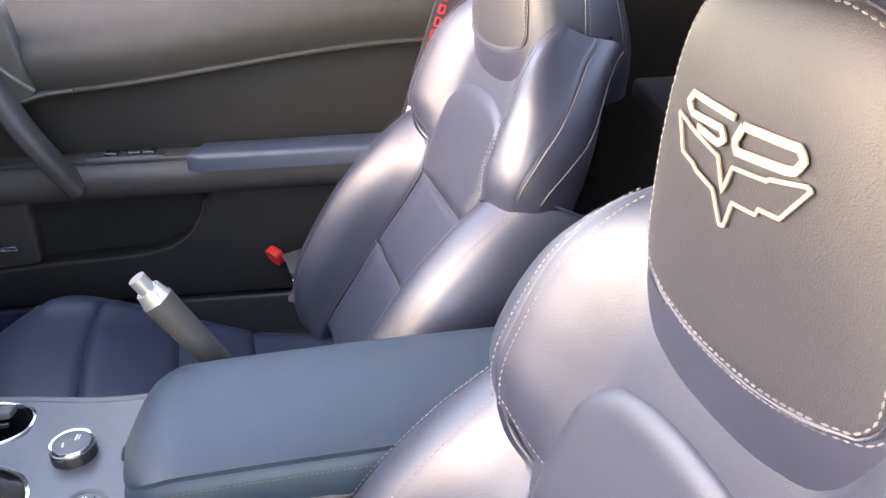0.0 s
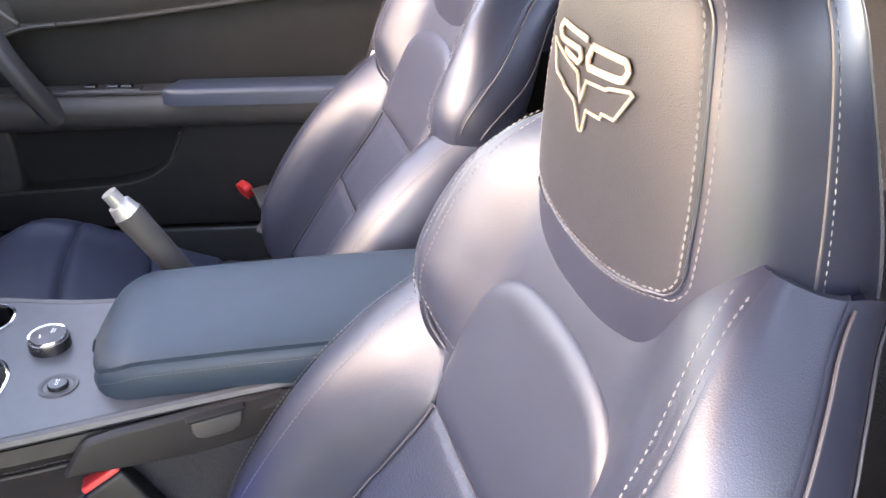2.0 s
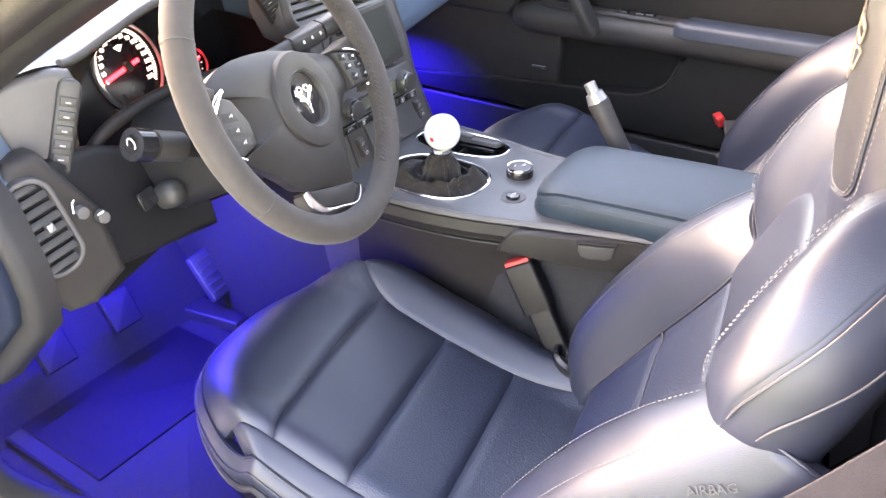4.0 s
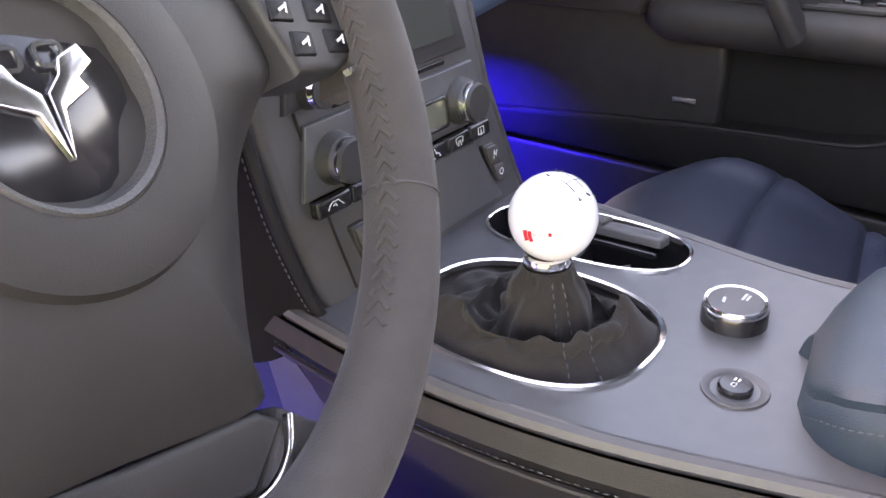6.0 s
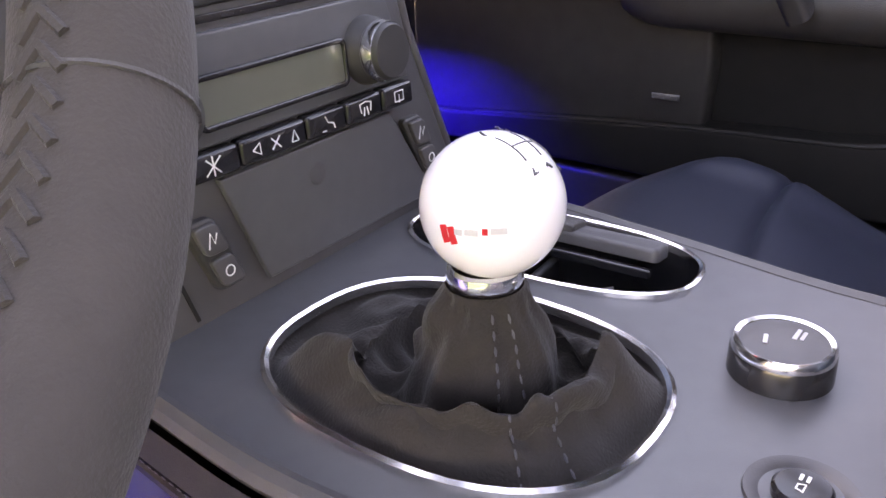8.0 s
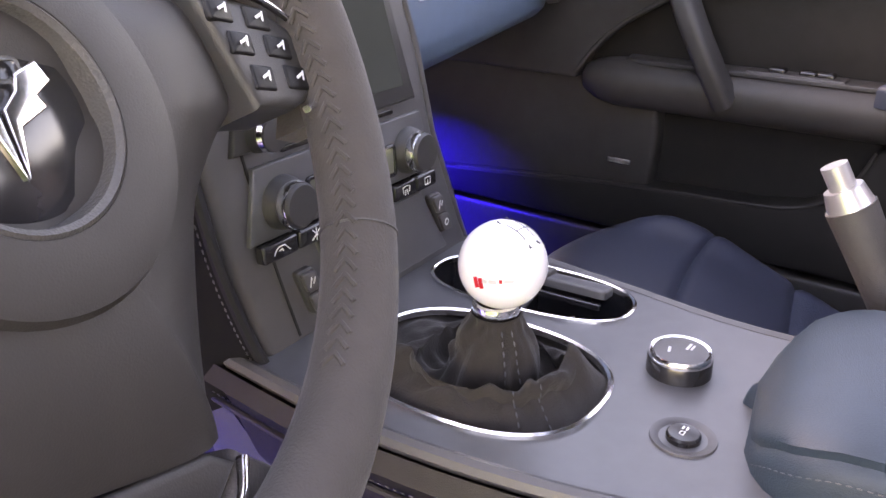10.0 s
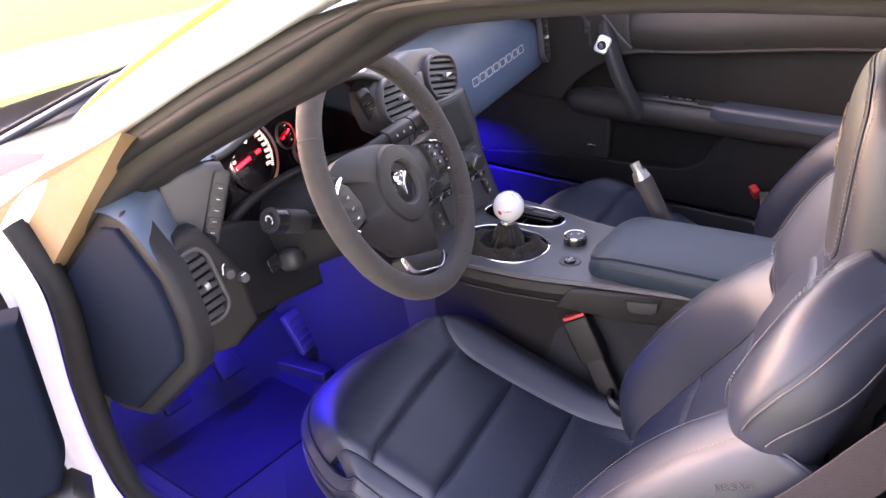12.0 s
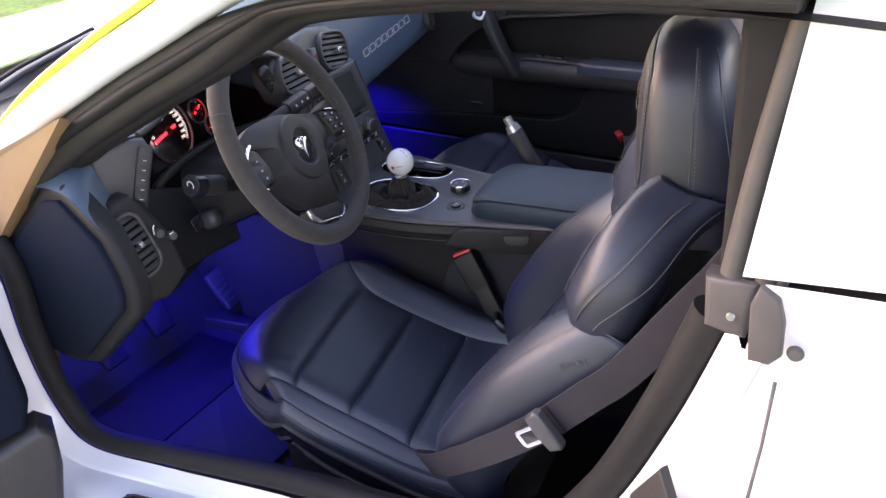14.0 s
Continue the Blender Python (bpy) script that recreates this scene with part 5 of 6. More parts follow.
part("release_button", sweep([b1.lerp(b0, -0.10), b1.lerp(b0, -0.22)], circle(0.010, 14), up=(1, 0, 0)), SILVER, hb)
part("lever_boot", sweep([b0.lerp(b1, -0.25), b0.lerp(b1, 0.05)], lambda t: circle(0.030 - 0.012 * t, 16), up=(1, 0, 0)), PLASTIC, hb)

# belt buckles and belts
bk = thing("belt_buckle", None, "black seat belt buckle with red release button", "belt buckle", "belt buckles")
b0_, b1_ = Vector((-0.150, 0.128, 0.405)), Vector((-0.146, 0.219, 0.571))
up_ = (b1_ - b0_).normalized()
BX = (Vector((0.28, -0.84, 0.46)) - up_ * up_.dot(Vector((0.28, -0.84, 0.46)))).normalized()
BM = frame_of(b1_, BX, up_.cross(BX))
part("buckle_strap", box(0.040, 0.018, 0.20, 0.005, BM @ pose(0, 0, -0.27)), BUCKLE, bk)
part("buckle_body", box(0.050, 0.030, 0.085, 0.006, BM @ pose(0, 0, -0.085)), BUCKLE, bk)
part("release_button", box(0.043, 0.023, 0.010, 0.003, BM @ pose(0, 0, -0.004)), RED, bk, "red release button")
ring_ = thing("recliner_collar", None, "dark plastic collar beside the seat cushion", "collar")
part("collar", turned([(0.030, -0.05), (0.036, 0.0), (0.037, 0.010), (0.031, 0.014), (0.026, 0.002), (0.022, -0.05)], 28, pose(-0.158, 0.104, 0.428, 14, 0, 0) @ Matrix.Diagonal((1, 1.15, 1, 1))), GLOSS, ring_)

belt = thing("seat_belt", None, "grey seat belt with metal tongue across the driver seat side", "seat belt", "seat belts")


def strap(pts, w=0.046, t=0.0022, up=(1, 0, 0)):
    return sweep(spline(pts, 8), rrect(w, t, 0.0009, 1), up=up)


part("lap_webbing", strap([(-0.580, 0.058, 0.415), (-0.612, 0.005, 0.462), (-0.636, -0.070, 0.532), (-0.636, -0.150, 0.600), (-0.620, -0.215, 0.655)], 0.050), BELT, belt)
part("shoulder_webbing", strap([(-0.618, -0.212, 0.652), (-0.604, -0.255, 0.695), (-0.587, -0.300, 0.740), (-0.575, -0.36, 0.83), (-0.560, -0.42, 0.92), (-0.548, -0.46, 1.00)], 0.050), BELT, belt)
TG = frame_of((-0.644, -0.186, 0.630), (0, -0.76, 0.65), (0, 0.65, 0.76))
part("tongue_plate", moved(sweep([(x, y, 0.0) for x, y in rrect(0.036, 0.024, 0.005)], rrect(0.007, 0.004, 0.001), True), TG), CHROME, belt, "chrome belt tongue")
part("tongue_slot", slab(rrect(0.030, 0.018, 0.003), 0.0015, 0.0004, TG @ pose(0, 0, -0.001)), GLOSS, belt)
part("tongue_head", slab([(-0.012, -0.030), (0.008, -0.034), (0.014, -0.028), (0.014, 0.028), (0.008, 0.034), (-0.012, 0.030), (-0.016, 0.0)], 0.015, 0.005, TG @ pose(0.032, 0, -0.006)), PLASTIC_GREY, belt)

pbelt = thing("seat_belt", None, "black seat belt with red bars hanging behind the seat", "seat belt", "seat belts")
part("shoulder_webbing", strap([(0.676, -0.056, 0.690), (0.670, -0.078, 0.754), (0.665, -0.100, 0.820), (0.662, -0.126, 0.894), (0.661, -0.160, 0.985), (0.660, -0.190, 1.060)], 0.046), BELT, pbelt)
for i in range(8):
    p = Vector((0.6625, -0.088, 0.822)).lerp(Vector((0.6585, -0.141, 0.960)), i / 7)
    part("red_bar", moved(ribbon(rrect(0.0085, 0.0125, 0.002), 0.0028, 0.0008, True), frame_of(p, (0, -0.93, -0.36), (0, -0.36, 0.93))), REDPRINT, pbelt)
part("belt_tag", box(0.010, 0.028, 0.0012, 0.0004, frame_of((0.6640, -0.070, 0.770), (0, -0.93, -0.36), (0, -0.36, 0.93))), SILVER, pbelt, "small white tag")
pbk = thing("belt_buckle", None, "red-tipped buckle and grey stalk by the passenger seat", "belt buckle", "belt buckles")
part("red_tip", slab(rrect(0.036, 0.030, 0.010, 6), 0.018, 0.005, frame_of((0.668, 0.182, 0.520), (0.75, 0.6, 0.0), (-0.3, 0.3, 1)) @ pose(0, 0, -0.009)), RED, pbk, "rounded red tip")
part("stalk", sweep([(0.690, 0.165, 0.51), (0.672, 0.140, 0.47), (0.650, 0.115, 0.435)], rrect(0.034, 0.016, 0.004)), PLASTIC, pbk)
part("webbing", strap([(0.668, 0.150, 0.525), (0.640, 0.135, 0.500), (0.612, 0.140, 0.462), (0.600, 0.110, 0.440), (0.575, 0.070, 0.432)], 0.046, 0.003, (0.3, 0.2, 1)), GRIP, pbk)
part("tongue_plate", box(0.030, 0.040, 0.004, 0.001, frame_of((0.628, 0.128, 0.487), (0.6, -0.5, 0.5), (0.3, 0.8, 0.4))), SILVER, pbk, "silver belt tongue")
part("anchor_cover", box(0.040, 0.060, 0.026, 0.010, frame_of((0.602, 0.098, 0.440), (0.9, -0.3, 0.0), (0.3, 0.9, 0.2))), PLASTIC_GREY, pbk)

# ---------------------------------------------------------------- passenger door
pd = thing("door_1", None, "closed black passenger door with grey upper trim", "car door", kind="structure")
DX = 0.70


def door_face(u, v):
    y = 1.15 - 1.50 * u
    z = 0.22 + 0.65 * v
    return Vector((DX + 0.035 - 0.027 * smooth(0.62, 0.74, v) + 0.012 * smooth(0.9, 1.0, v), y, z + 0.05 * u * v))


part("door_panel", grid(door_face, 24, 20), DOORDARK, pd, "black door skin")


def belt_z(y):
    return 0.836 + 0.055 * smooth(0.55, -0.1, y)


part("door_upper", grid(lambda u, v: Vector((DX - 0.015 - 0.02 * math.sin(math.pi * min(1, v * 1.2)) + 0.06 * v ** 2, 0.60 - 1.0 * u, belt_z(0.60 - 1.0 * u) + (0.145 + 0.02 * u) * v)), 24, 14), DOORGREY, pd, "grey padded door top")
part("belt_bead", tube([(DX - 0.018, 0.56 - 0.95 * i / 30, belt_z(0.56 - 0.95 * i / 30) - 0.002) for i in range(31)], 0.005), DOORGREY, pd)
SAIL = frame_of((DX - 0.02, 0, 0), (0, -1, 0), (0, 0, 1))
part("mirror_sail", slab([(-1.10, 0.68), (-0.735, 0.68), (-0.705, 0.728), (-0.670, 0.762), (-0.60, 0.806), (-0.53, 0.832), (-0.55, 0.985), (-0.66, 1.005), (-0.80, 0.99), (-1.10, 0.93)], 0.026, 0.008, SAIL @ pose(0, 0, -0.012)), DOORTRIM, pd, "charcoal front door trim")
part("sail_bead", tube(spline([(DX - 0.034, 0.90, 0.985), (DX - 0.036, 0.74, 0.972), (DX - 0.037, 0.63, 0.935), (DX - 0.036, 0.56, 0.870), (DX - 0.030, 0.53, 0.842)], 6), 0.0035), PLASTIC_GREY, pd)
part("tweeter_arc", tube(spline([(DX - 0.035, 0.765, 0.955), (DX - 0.035, 0.70, 0.935), (DX - 0.035, 0.655, 0.895), (DX - 0.035, 0.645, 0.84)], 6), 0.004), PLASTIC_GREY, pd)
part("recess_edge", tube(spline([(DX - 0.030, 0.735, 0.690), (DX - 0.033, 0.705, 0.728), (DX - 0.034, 0.670, 0.762), (DX - 0.034, 0.60, 0.806), (DX - 0.032, 0.53, 0.832), (DX - 0.026, 0.47, 0.838)], 6), 0.004), DOORTRIM, pd)


def arm_at(u, v):
    """The armrest's skin: u from its rounded tip to the rear, v round it from the top over the front to below."""
    y = 0.740 - 1.02 * u
    k = math.sqrt(max(0.0, 1 - (1 - min(1.0, u / 0.085)) ** 2))
    a = radians(90 - 190 * v)
    return Vector((DX + 0.004 - (0.052 * k) * max(0.0, math.cos(a)) ** 0.7 - 0.004 * k, y, 0.682 + (0.034 if a > 0 else 0.040) * k * math.sin(a) + 0.004 * u))


part("armrest", grid(arm_at, 60, 20), DOORTRIM, pd, "long charcoal armrest with rounded tip")
ARM = Matrix(((0, 1, 0, 0), (-1, 0, 0, 0), (0, 0, 1, 0), (0, 0, 0, 1)))
part("armrest_top", slab([(-0.655, -0.020), (-0.62, -0.034), (0.28, -0.040), (0.28, 0.01), (-0.66, 0.01)], 0.006, 0.002, Matrix.Translation((DX, 0, 0.7135)) @ ARM), PLASTIC, pd)
part("armrest_pad", slab([(-0.305, -0.048), (-0.280, -0.062), (0.28, -0.062), (0.28, 0.01), (-0.285, 0.01)], 0.030, 0.009, Matrix.Translation((DX, 0, 0.698)) @ ARM), ARMBLUE, pd, "slate blue padded armrest")
switch = part("switch_plate", box(0.030, 0.130, 0.006, 0.003, pose(DX - 0.018, 0.410, 0.7165)), PLASTIC, pd)
for y in (0.435, 0.395, 0.372):
    part("window_switch", box(0.018, 0.022, 0.008, 0.003, pose(DX - 0.018, y, 0.7205)), GLOSS, switch)
pull = part("pull_handle", sweep(spline([(DX - 0.020, 0.605, 0.892), (DX - 0.050, 0.583, 0.855), (DX - 0.072, 0.545, 0.790), (DX - 0.070, 0.510, 0.725), (DX - 0.055, 0.490, 0.680)], 6), lambda t: [(x * (1 - 0.10 * t), y) for x, y in rrect(0.030, 0.050, 0.010)], up=(1, 0, 0)), DOORTRIM, pd, "slanted charcoal pull handle")
HC = frame_of((DX - 0.080, 0.586, 0.858), (0.15, -1, -0.35), (0.45, -0.25, 1))
part("handle_plate", slab(rrect(0.036, 0.046, 0.011, 6), 0.006, 0.0025, HC @ pose(0, 0, -0.002)), SILVER, pull, "silver rounded release plate")
part("release_button", turned([(0.0, 0.0052), (0.006, 0.0050), (0.0085, 0.0062), (0.0115, 0.0045)], 24, HC @ pose(0, -0.003, 0)), GLOSS, pull)
lock = part("lock_switch", slab(rrect(0.018, 0.036, 0.005), 0.006, 0.002, frame_of((DX - 0.036, 0.652, 0.888), (0, -1, 0), (0, 0, 1))), PLASTIC, pd)
for dz in (0.009, -0.009):
    part("switch_key", box(0.013, 0.014, 0.003, 0.001, frame_of((DX - 0.0415, 0.652, 0.888 + dz), (0, -1, 0), (0, 0, 1))), PLASTIC_GREY, lock)
# below the armrest: a raised speaker panel, the pocket behind it and the lower skin with its lip
part("speaker_panel", slab([(-1.10, 0.47), (-0.612, 0.50), (-0.606, 0.60), (-0.612, 0.69), (-1.10, 0.69)], 0.028, 0.010, frame_of((DX + 0.034, 0, 0), (0, -1, 0), (0, 0, 1)), 4), DOORTRIM, pd, "charcoal speaker panel")
part("door_lower", slab([(-1.10, 0.436), (0.36, 0.436), (0.36, 0.650), (-0.276, 0.650), (-0.294, 0.629), (-0.318, 0.580), (-0.340, 0.556), (-0.380, 0.536), (-0.434, 0.527), (-0.592, 0.519), (-0.77, 0.506), (-0.97, 0.487), (-1.10, 0.475)], 0.045, 0.008, frame_of((DX + 0.034, 0, 0), (0, -1, 0), (0, 0, 1)), 4), DOORDARK, pd, "black lower door skin")
part("pocket_edge", tube(spline([(DX - 0.006, 0.97, 0.485), (DX - 0.007, 0.77, 0.504), (DX - 0.008, 0.592, 0.517), (DX - 0.009, 0.434, 0.525), (DX - 0.009, 0.380, 0.534), (DX - 0.009, 0.340, 0.554), (DX - 0.009, 0.316, 0.580), (DX - 0.008, 0.294, 0.629)], 6), 0.0032), DOORGREY, pd)
part("door_sill", slab([(-1.10, 0.20), (0.36, 0.20), (0.36, 0.425), (-1.10, 0.425)], 0.030, 0.012, frame_of((DX + 0.030, 0, 0), (0, -1, 0), (0, 0, 1)), 4), PLASTIC, pd, "black plastic passenger sill cover")
part("speaker_badge", box(0.040, 0.009, 0.003, 0.001, frame_of((DX + 0.004, 0.664, 0.549), (0, -1, 0.02), (0, 0, 1))), SILVER, pd)

# driver door, swung open
dd = thing("door_2", None, "open driver door with blue and black trim", "car door", kind="structure")
DM = frame_of((-0.925, 0.60, 0.0), (0.88, -0.47, 0), (0, 0, 1))
part("door_skin", slab([(-0.85, 0.20), (-0.03, 0.20), (-0.03, 0.66), (-0.85, 0.70)], 0.05, 0.015, DM @ pose(0, 0, -0.085)), WHITE, dd)
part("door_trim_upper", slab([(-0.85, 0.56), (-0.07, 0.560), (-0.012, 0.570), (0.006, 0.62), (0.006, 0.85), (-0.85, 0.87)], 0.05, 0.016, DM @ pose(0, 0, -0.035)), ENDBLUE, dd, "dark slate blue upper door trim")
part("door_trim_lower", slab([(-0.85, 0.52), (-0.16, 0.50), (-0.09, 0.545), (0.004, 0.575), (0.026, 0.550), (0.018, 0.48), (-0.004, 0.40), (-0.03, 0.22), (-0.85, 0.22)], 0.06, 0.016, DM @ pose(0, 0, -0.034)), PLASTIC, dd, "black lower door trim")
part("door_armrest", slab([(-0.85, 0.60), (-0.30, 0.57), (-0.16, 0.51), (-0.12, 0.50), (-0.18, 0.55), (-0.30, 0.62), (-0.85, 0.64)], 0.05, 0.016, DM @ pose(0, 0, 0.010)), PLASTIC_GREY, dd)
part("door_speaker", turned([(0.0, 0.004), (0.07, 0.006), (0.085, 0.010), (0.09, 0.0)], 32, DM @ pose(-0.14, 0.37, 0.026)), PLASTIC_GREY, dd)


# ---------------------------------------------------------------- seats
def curve(table, t):
    """A smooth line through (way, value) pairs."""
    if t <= table[0][0]:
        k = (table[1][1] - table[0][1]) / (table[1][0] - table[0][0])
        return table[0][1] + k * (t - table[0][0])
    for n in range(len(table) - 1):
        (x1, y1), (x2, y2) = table[n], table[n + 1]
        if t <= x2 or n == len(table) - 2:
            x0, y0 = table[n - 1] if n else (2 * x1 - x2, 2 * y1 - y2)
            x3, y3 = table[n + 2] if n + 2 < len(table) else (2 * x2 - x1, 2 * y2 - y1)
            m1, m2 = (y2 - y0) / (x2 - x0), (y3 - y1) / (x3 - x1)
            h, k = x2 - x1, (t - x1) / (x2 - x1)
            return (2 * k ** 3 - 3 * k ** 2 + 1) * y1 + (k ** 3 - 2 * k ** 2 + k) * h * m1 + (3 * k ** 2 - 2 * k ** 3) * y2 + (k ** 3 - k ** 2) * h * m2


INBOARD = 1  # the side of the seat that faces the console
CUSHION_Z = [(0.0, 0.392), (0.22, 0.405), (0.45, 0.450), (0.66, 0.497), (0.86, 0.522), (1.0, 0.528)]


def cushion_half(u, v):
    """Half the cushion's width: the inboard side bulges further than the outboard one."""
    if u * INBOARD < 0:
        return 0.208 - 0.010 * smooth(0.70, 1.0, v)
    return 0.226 + 0.040 * max(0.0, math.sin(math.pi * min(1, max(0, v) * 1.02))) ** 0.8 - 0.024 * smooth(0.70, 1.0, v)


def seam_at(v, side):
    """How far out the stitched seam beside the inserts runs; it flares to the front corners, and by the door to the rear too."""
    if side * INBOARD < 0:
        return 0.178 + 0.010 * smooth(0.40, 0.05, v)
    return 0.148 + 0.058 * smooth(0.60, 0.95, v)


def insert_at(u, v):
    return cushion_at(u * min(0.96, seam_at(v, u) / cushion_half(u, min(1.0, v))), v)


def cushion_at(u, v):
    """u across (1 is the top edge, beyond it the side wall), v from the backrest to the nose (1 is the front edge)."""
    c, sgn = abs(u), (1 if u >= 0 else -1)
    cc, vv = min(c, 1.0), min(max(v, 0.0), 1.0)
    w = cushion_half(u, vv)
    y = vv * 0.578 - 0.150 * cc ** 2.6 * smooth(0.50, 1.0, vv) * vv
    ridge = (0.006 * smooth(0.05, 0.5, vv) if u * INBOARD < 0 else 0.036) * (1 - 0.8 * smooth(0.74, 1.0, vv))
    z = curve(CUSHION_Z, vv) + ridge * smooth(0.52, 0.74, cc) + (0.022 * smooth(0.1, 0.7, vv) if INBOARD < 0 else 0.0)
    side, nose = max(0.0, (cc - 0.70) / 0.30), max(0.0, (vv - 0.82) / 0.18)
    z -= (0.052 if u * INBOARD > 0 else 0.052 - 0.018 * smooth(0.0, 0.15, abs(u)) * smooth(1.0, 0.7, vv)) * min(1.25, (side ** 2.2 + nose ** 2.2)) ** 0.9
    x = cc * w
    if c > 1:
        k = (c - 1) / 0.4
        x += 0.016 * math.sin(math.pi * min(1, k) * 0.8) - 0.006 * k
        z -= 0.066 * k
    if v > 1:
        k = (v - 1) / 0.25
        y += 0.018 * math.sin(math.pi * min(1, k) * 0.8)
        z -= 0.080 * k
    return Vector((sgn * x, y, z))


BACK_Y = [(0.40, 0.042), (0.425, 0.030), (0.533, -0.043), (0.671, -0.132), (0.745, -0.172), (0.809, -0.202), (0.868, -0.224), (0.897, -0.236), (0.937, -0.254), (1.0, -0.278)]
# the lower wing of the backrest: how far out the seam, the crest and the side run, and how far the crest stands out
LOW_SEAM = [(0.40, 0.150), (0.50, 0.149), (0.575, 0.142), (0.65, 0.124), (0.70, 0.115), (0.74, 0.128), (0.80, 0.150)]
LOW_CREST = [(0.40, 0.196), (0.50, 0.204), (0.60, 0.204), (0.70, 0.203), (0.80, 0.205)]
LOW_SIDE = [(0.40, 0.236), (0.48, 0.258), (0.60, 0.270), (0.70, 0.266), (0.80, 0.250)]
LOW_LIFT = [(0.40, 0.026), (0.44, 0.058), (0.47, 0.074), (0.51, 0.083), (0.58, 0.084), (0.645, 0.076), (0.70, 0.058), (0.735, 0.040), (0.765, 0.022), (0.80, 0.004)]
# the upper wing
TOP_SEAM = [(0.72, 0.120), (0.78, 0.112), (0.84, 0.106), (0.90, 0.098), (0.95, 0.086), (1.0, 0.070)]
TOP_CREST = [(0.72, 0.180), (0.76, 0.190), (0.80, 0.196), (0.84, 0.194), (0.88, 0.188), (0.92, 0.170), (0.96, 0.146), (1.0, 0.12)]
TOP_SIDE = [(0.72, 0.228), (0.76, 0.243), (0.80, 0.250), (0.84, 0.244), (0.88, 0.226), (0.92, 0.194), (0.95, 0.164), (0.98, 0.138), (1.0, 0.12)]
TOP_LIFT = [(0.72, 0.000), (0.745, 0.012), (0.765, 0.030), (0.789, 0.042), (0.83, 0.042), (0.859, 0.038), (0.90, 0.031), (0.932, 0.020), (0.958, 0.002), (1.0, -0.035)]
SHELL_CX = -0.020


def wing_at(u, z0, seam, crest, side, lift, deep, tuck):
    """u across: the flat middle to 0.42, the crest at 0.7, the outer side at 1, beyond it the wall running back."""
    c, sgn = abs(u), (1 if u >= 0 else -1)
    xi, xk, xo, h = curve(seam, z0), curve(crest, z0), curve(side, z0), curve(lift, z0)
    x = curve([(0.0, 0.0), (0.22, xi * 0.53), (0.42, xi), (0.56, xi + (xk - xi) * 0.50), (0.70, xk), (0.85, xk + (xo - xk) * 0.72), (1.0, xo), (1.25, xo + 0.002 - 0.3 * tuck), (1.5, xo - 0.020 - tuck)], c)
    out = curve([(0.0, 0.0), (0.22, 0.001), (0.42, 0.004), (0.56, 0.004 + (h - 0.004) * 0.66), (0.70, h), (0.85, h - 0.014), (1.0, h - 0.050), (1.25, h - 0.096), (1.5, h - deep)], c)
    return Vector((SHELL_CX + sgn * x, curve(BACK_Y, z0) + 0.887 * out, z0 + 0.461 * out))


def low_at(u, z0):
    return wing_at(u, z0, LOW_SEAM, LOW_CREST, LOW_SIDE, LOW_LIFT, 0.135, 0.004)


def top_at(u, z0):
    p = wing_at(u, z0, TOP_SEAM, TOP_CREST, TOP_SIDE, TOP_LIFT, 0.118 - 0.062 * smooth(0.84, 0.95, z0), 0.045 + 0.015 * smooth(0.86, 0.95, z0))
    p.z += 0.012 * smooth(0.88, 1.15, abs(u)) * smooth(0.86, 0.95, z0)
    return p


def arch_at(u, z0):
    """The smooth panel under the headrest, as wide as its arch."""
    return Vector((SHELL_CX + u * curve([(0.69, 0.113), (0.74, 0.128), (0.78, 0.134), (0.83, 0.131), (0.87, 0.127)], z0), curve(BACK_Y, z0) + 0.003 * u * u, z0))


def wing_split(u):
    """The height of the seam between the lower and the upper wing."""
    return 0.742 + 0.050 * smooth(0.40, 1.0, abs(u))


def seam_two(z0):
    return 0.90 + 0.12 * smooth(0.78, 0.95, z0)


def seam_three(z0):
    return 0.99 + 0.21 * smooth(0.775, 0.90, z0)


def skin(fn, u, w, h):
    """A point h above a wing's skin."""
    a, b = fn(u + 1e-3, w) - fn(u - 1e-3, w), fn(u, w + 1e-3) - fn(u, w - 1e-3)
    n = a.cross(b).normalized()
    mid = Vector((SHELL_CX, -0.35, w))
    return fn(u, w) + (n if n.dot(fn(u, w) - mid) > 0 else -n) * h


HX, HY = SHELL_CX, -0.288
HEAD_Z = [(0.855, 0.132, 0.064), (0.872, 0.136, 0.0650), (0.89, 0.139, 0.0660), (0.91, 0.140, 0.0668), (0.94, 0.138, 0.0675), (0.98, 0.133, 0.068), (1.02, 0.126, 0.068), (1.06, 0.117, 0.066),
          (1.09, 0.107, 0.062), (1.115, 0.091, 0.054), (1.130, 0.072, 0.042), (1.139, 0.045, 0.026), (1.142, 0.002, 0.002)]
HEAD_W, HEAD_D = [(z, a) for z, a, b in HEAD_Z], [(z, b) for z, a, b in HEAD_Z]


def head_size(z):
    if z >= 1.142:
        return 0.002, 0.002
    return max(0.002, curve(HEAD_W, z)), max(0.002, curve(HEAD_D, z))


def head_rear(z):
    """How much deeper the headrest is behind than in front: it spreads into the backrest."""
    return 0.046 * smooth(1.10, 0.90, z)


def head_at(a, z):
    """The headrest's skin: a is the angle round it in degrees, 90 its face."""
    hw, hd = head_size(z)
    c, s = math.cos(radians(a)), math.sin(radians(a))
    p = 2 / 3.0
    if s < 0:
        hd += head_rear(z)
    return Vector((HX + hw * math.copysign(abs(c) ** p, c), HY + hd * math.copysign(abs(s) ** p, s), z))


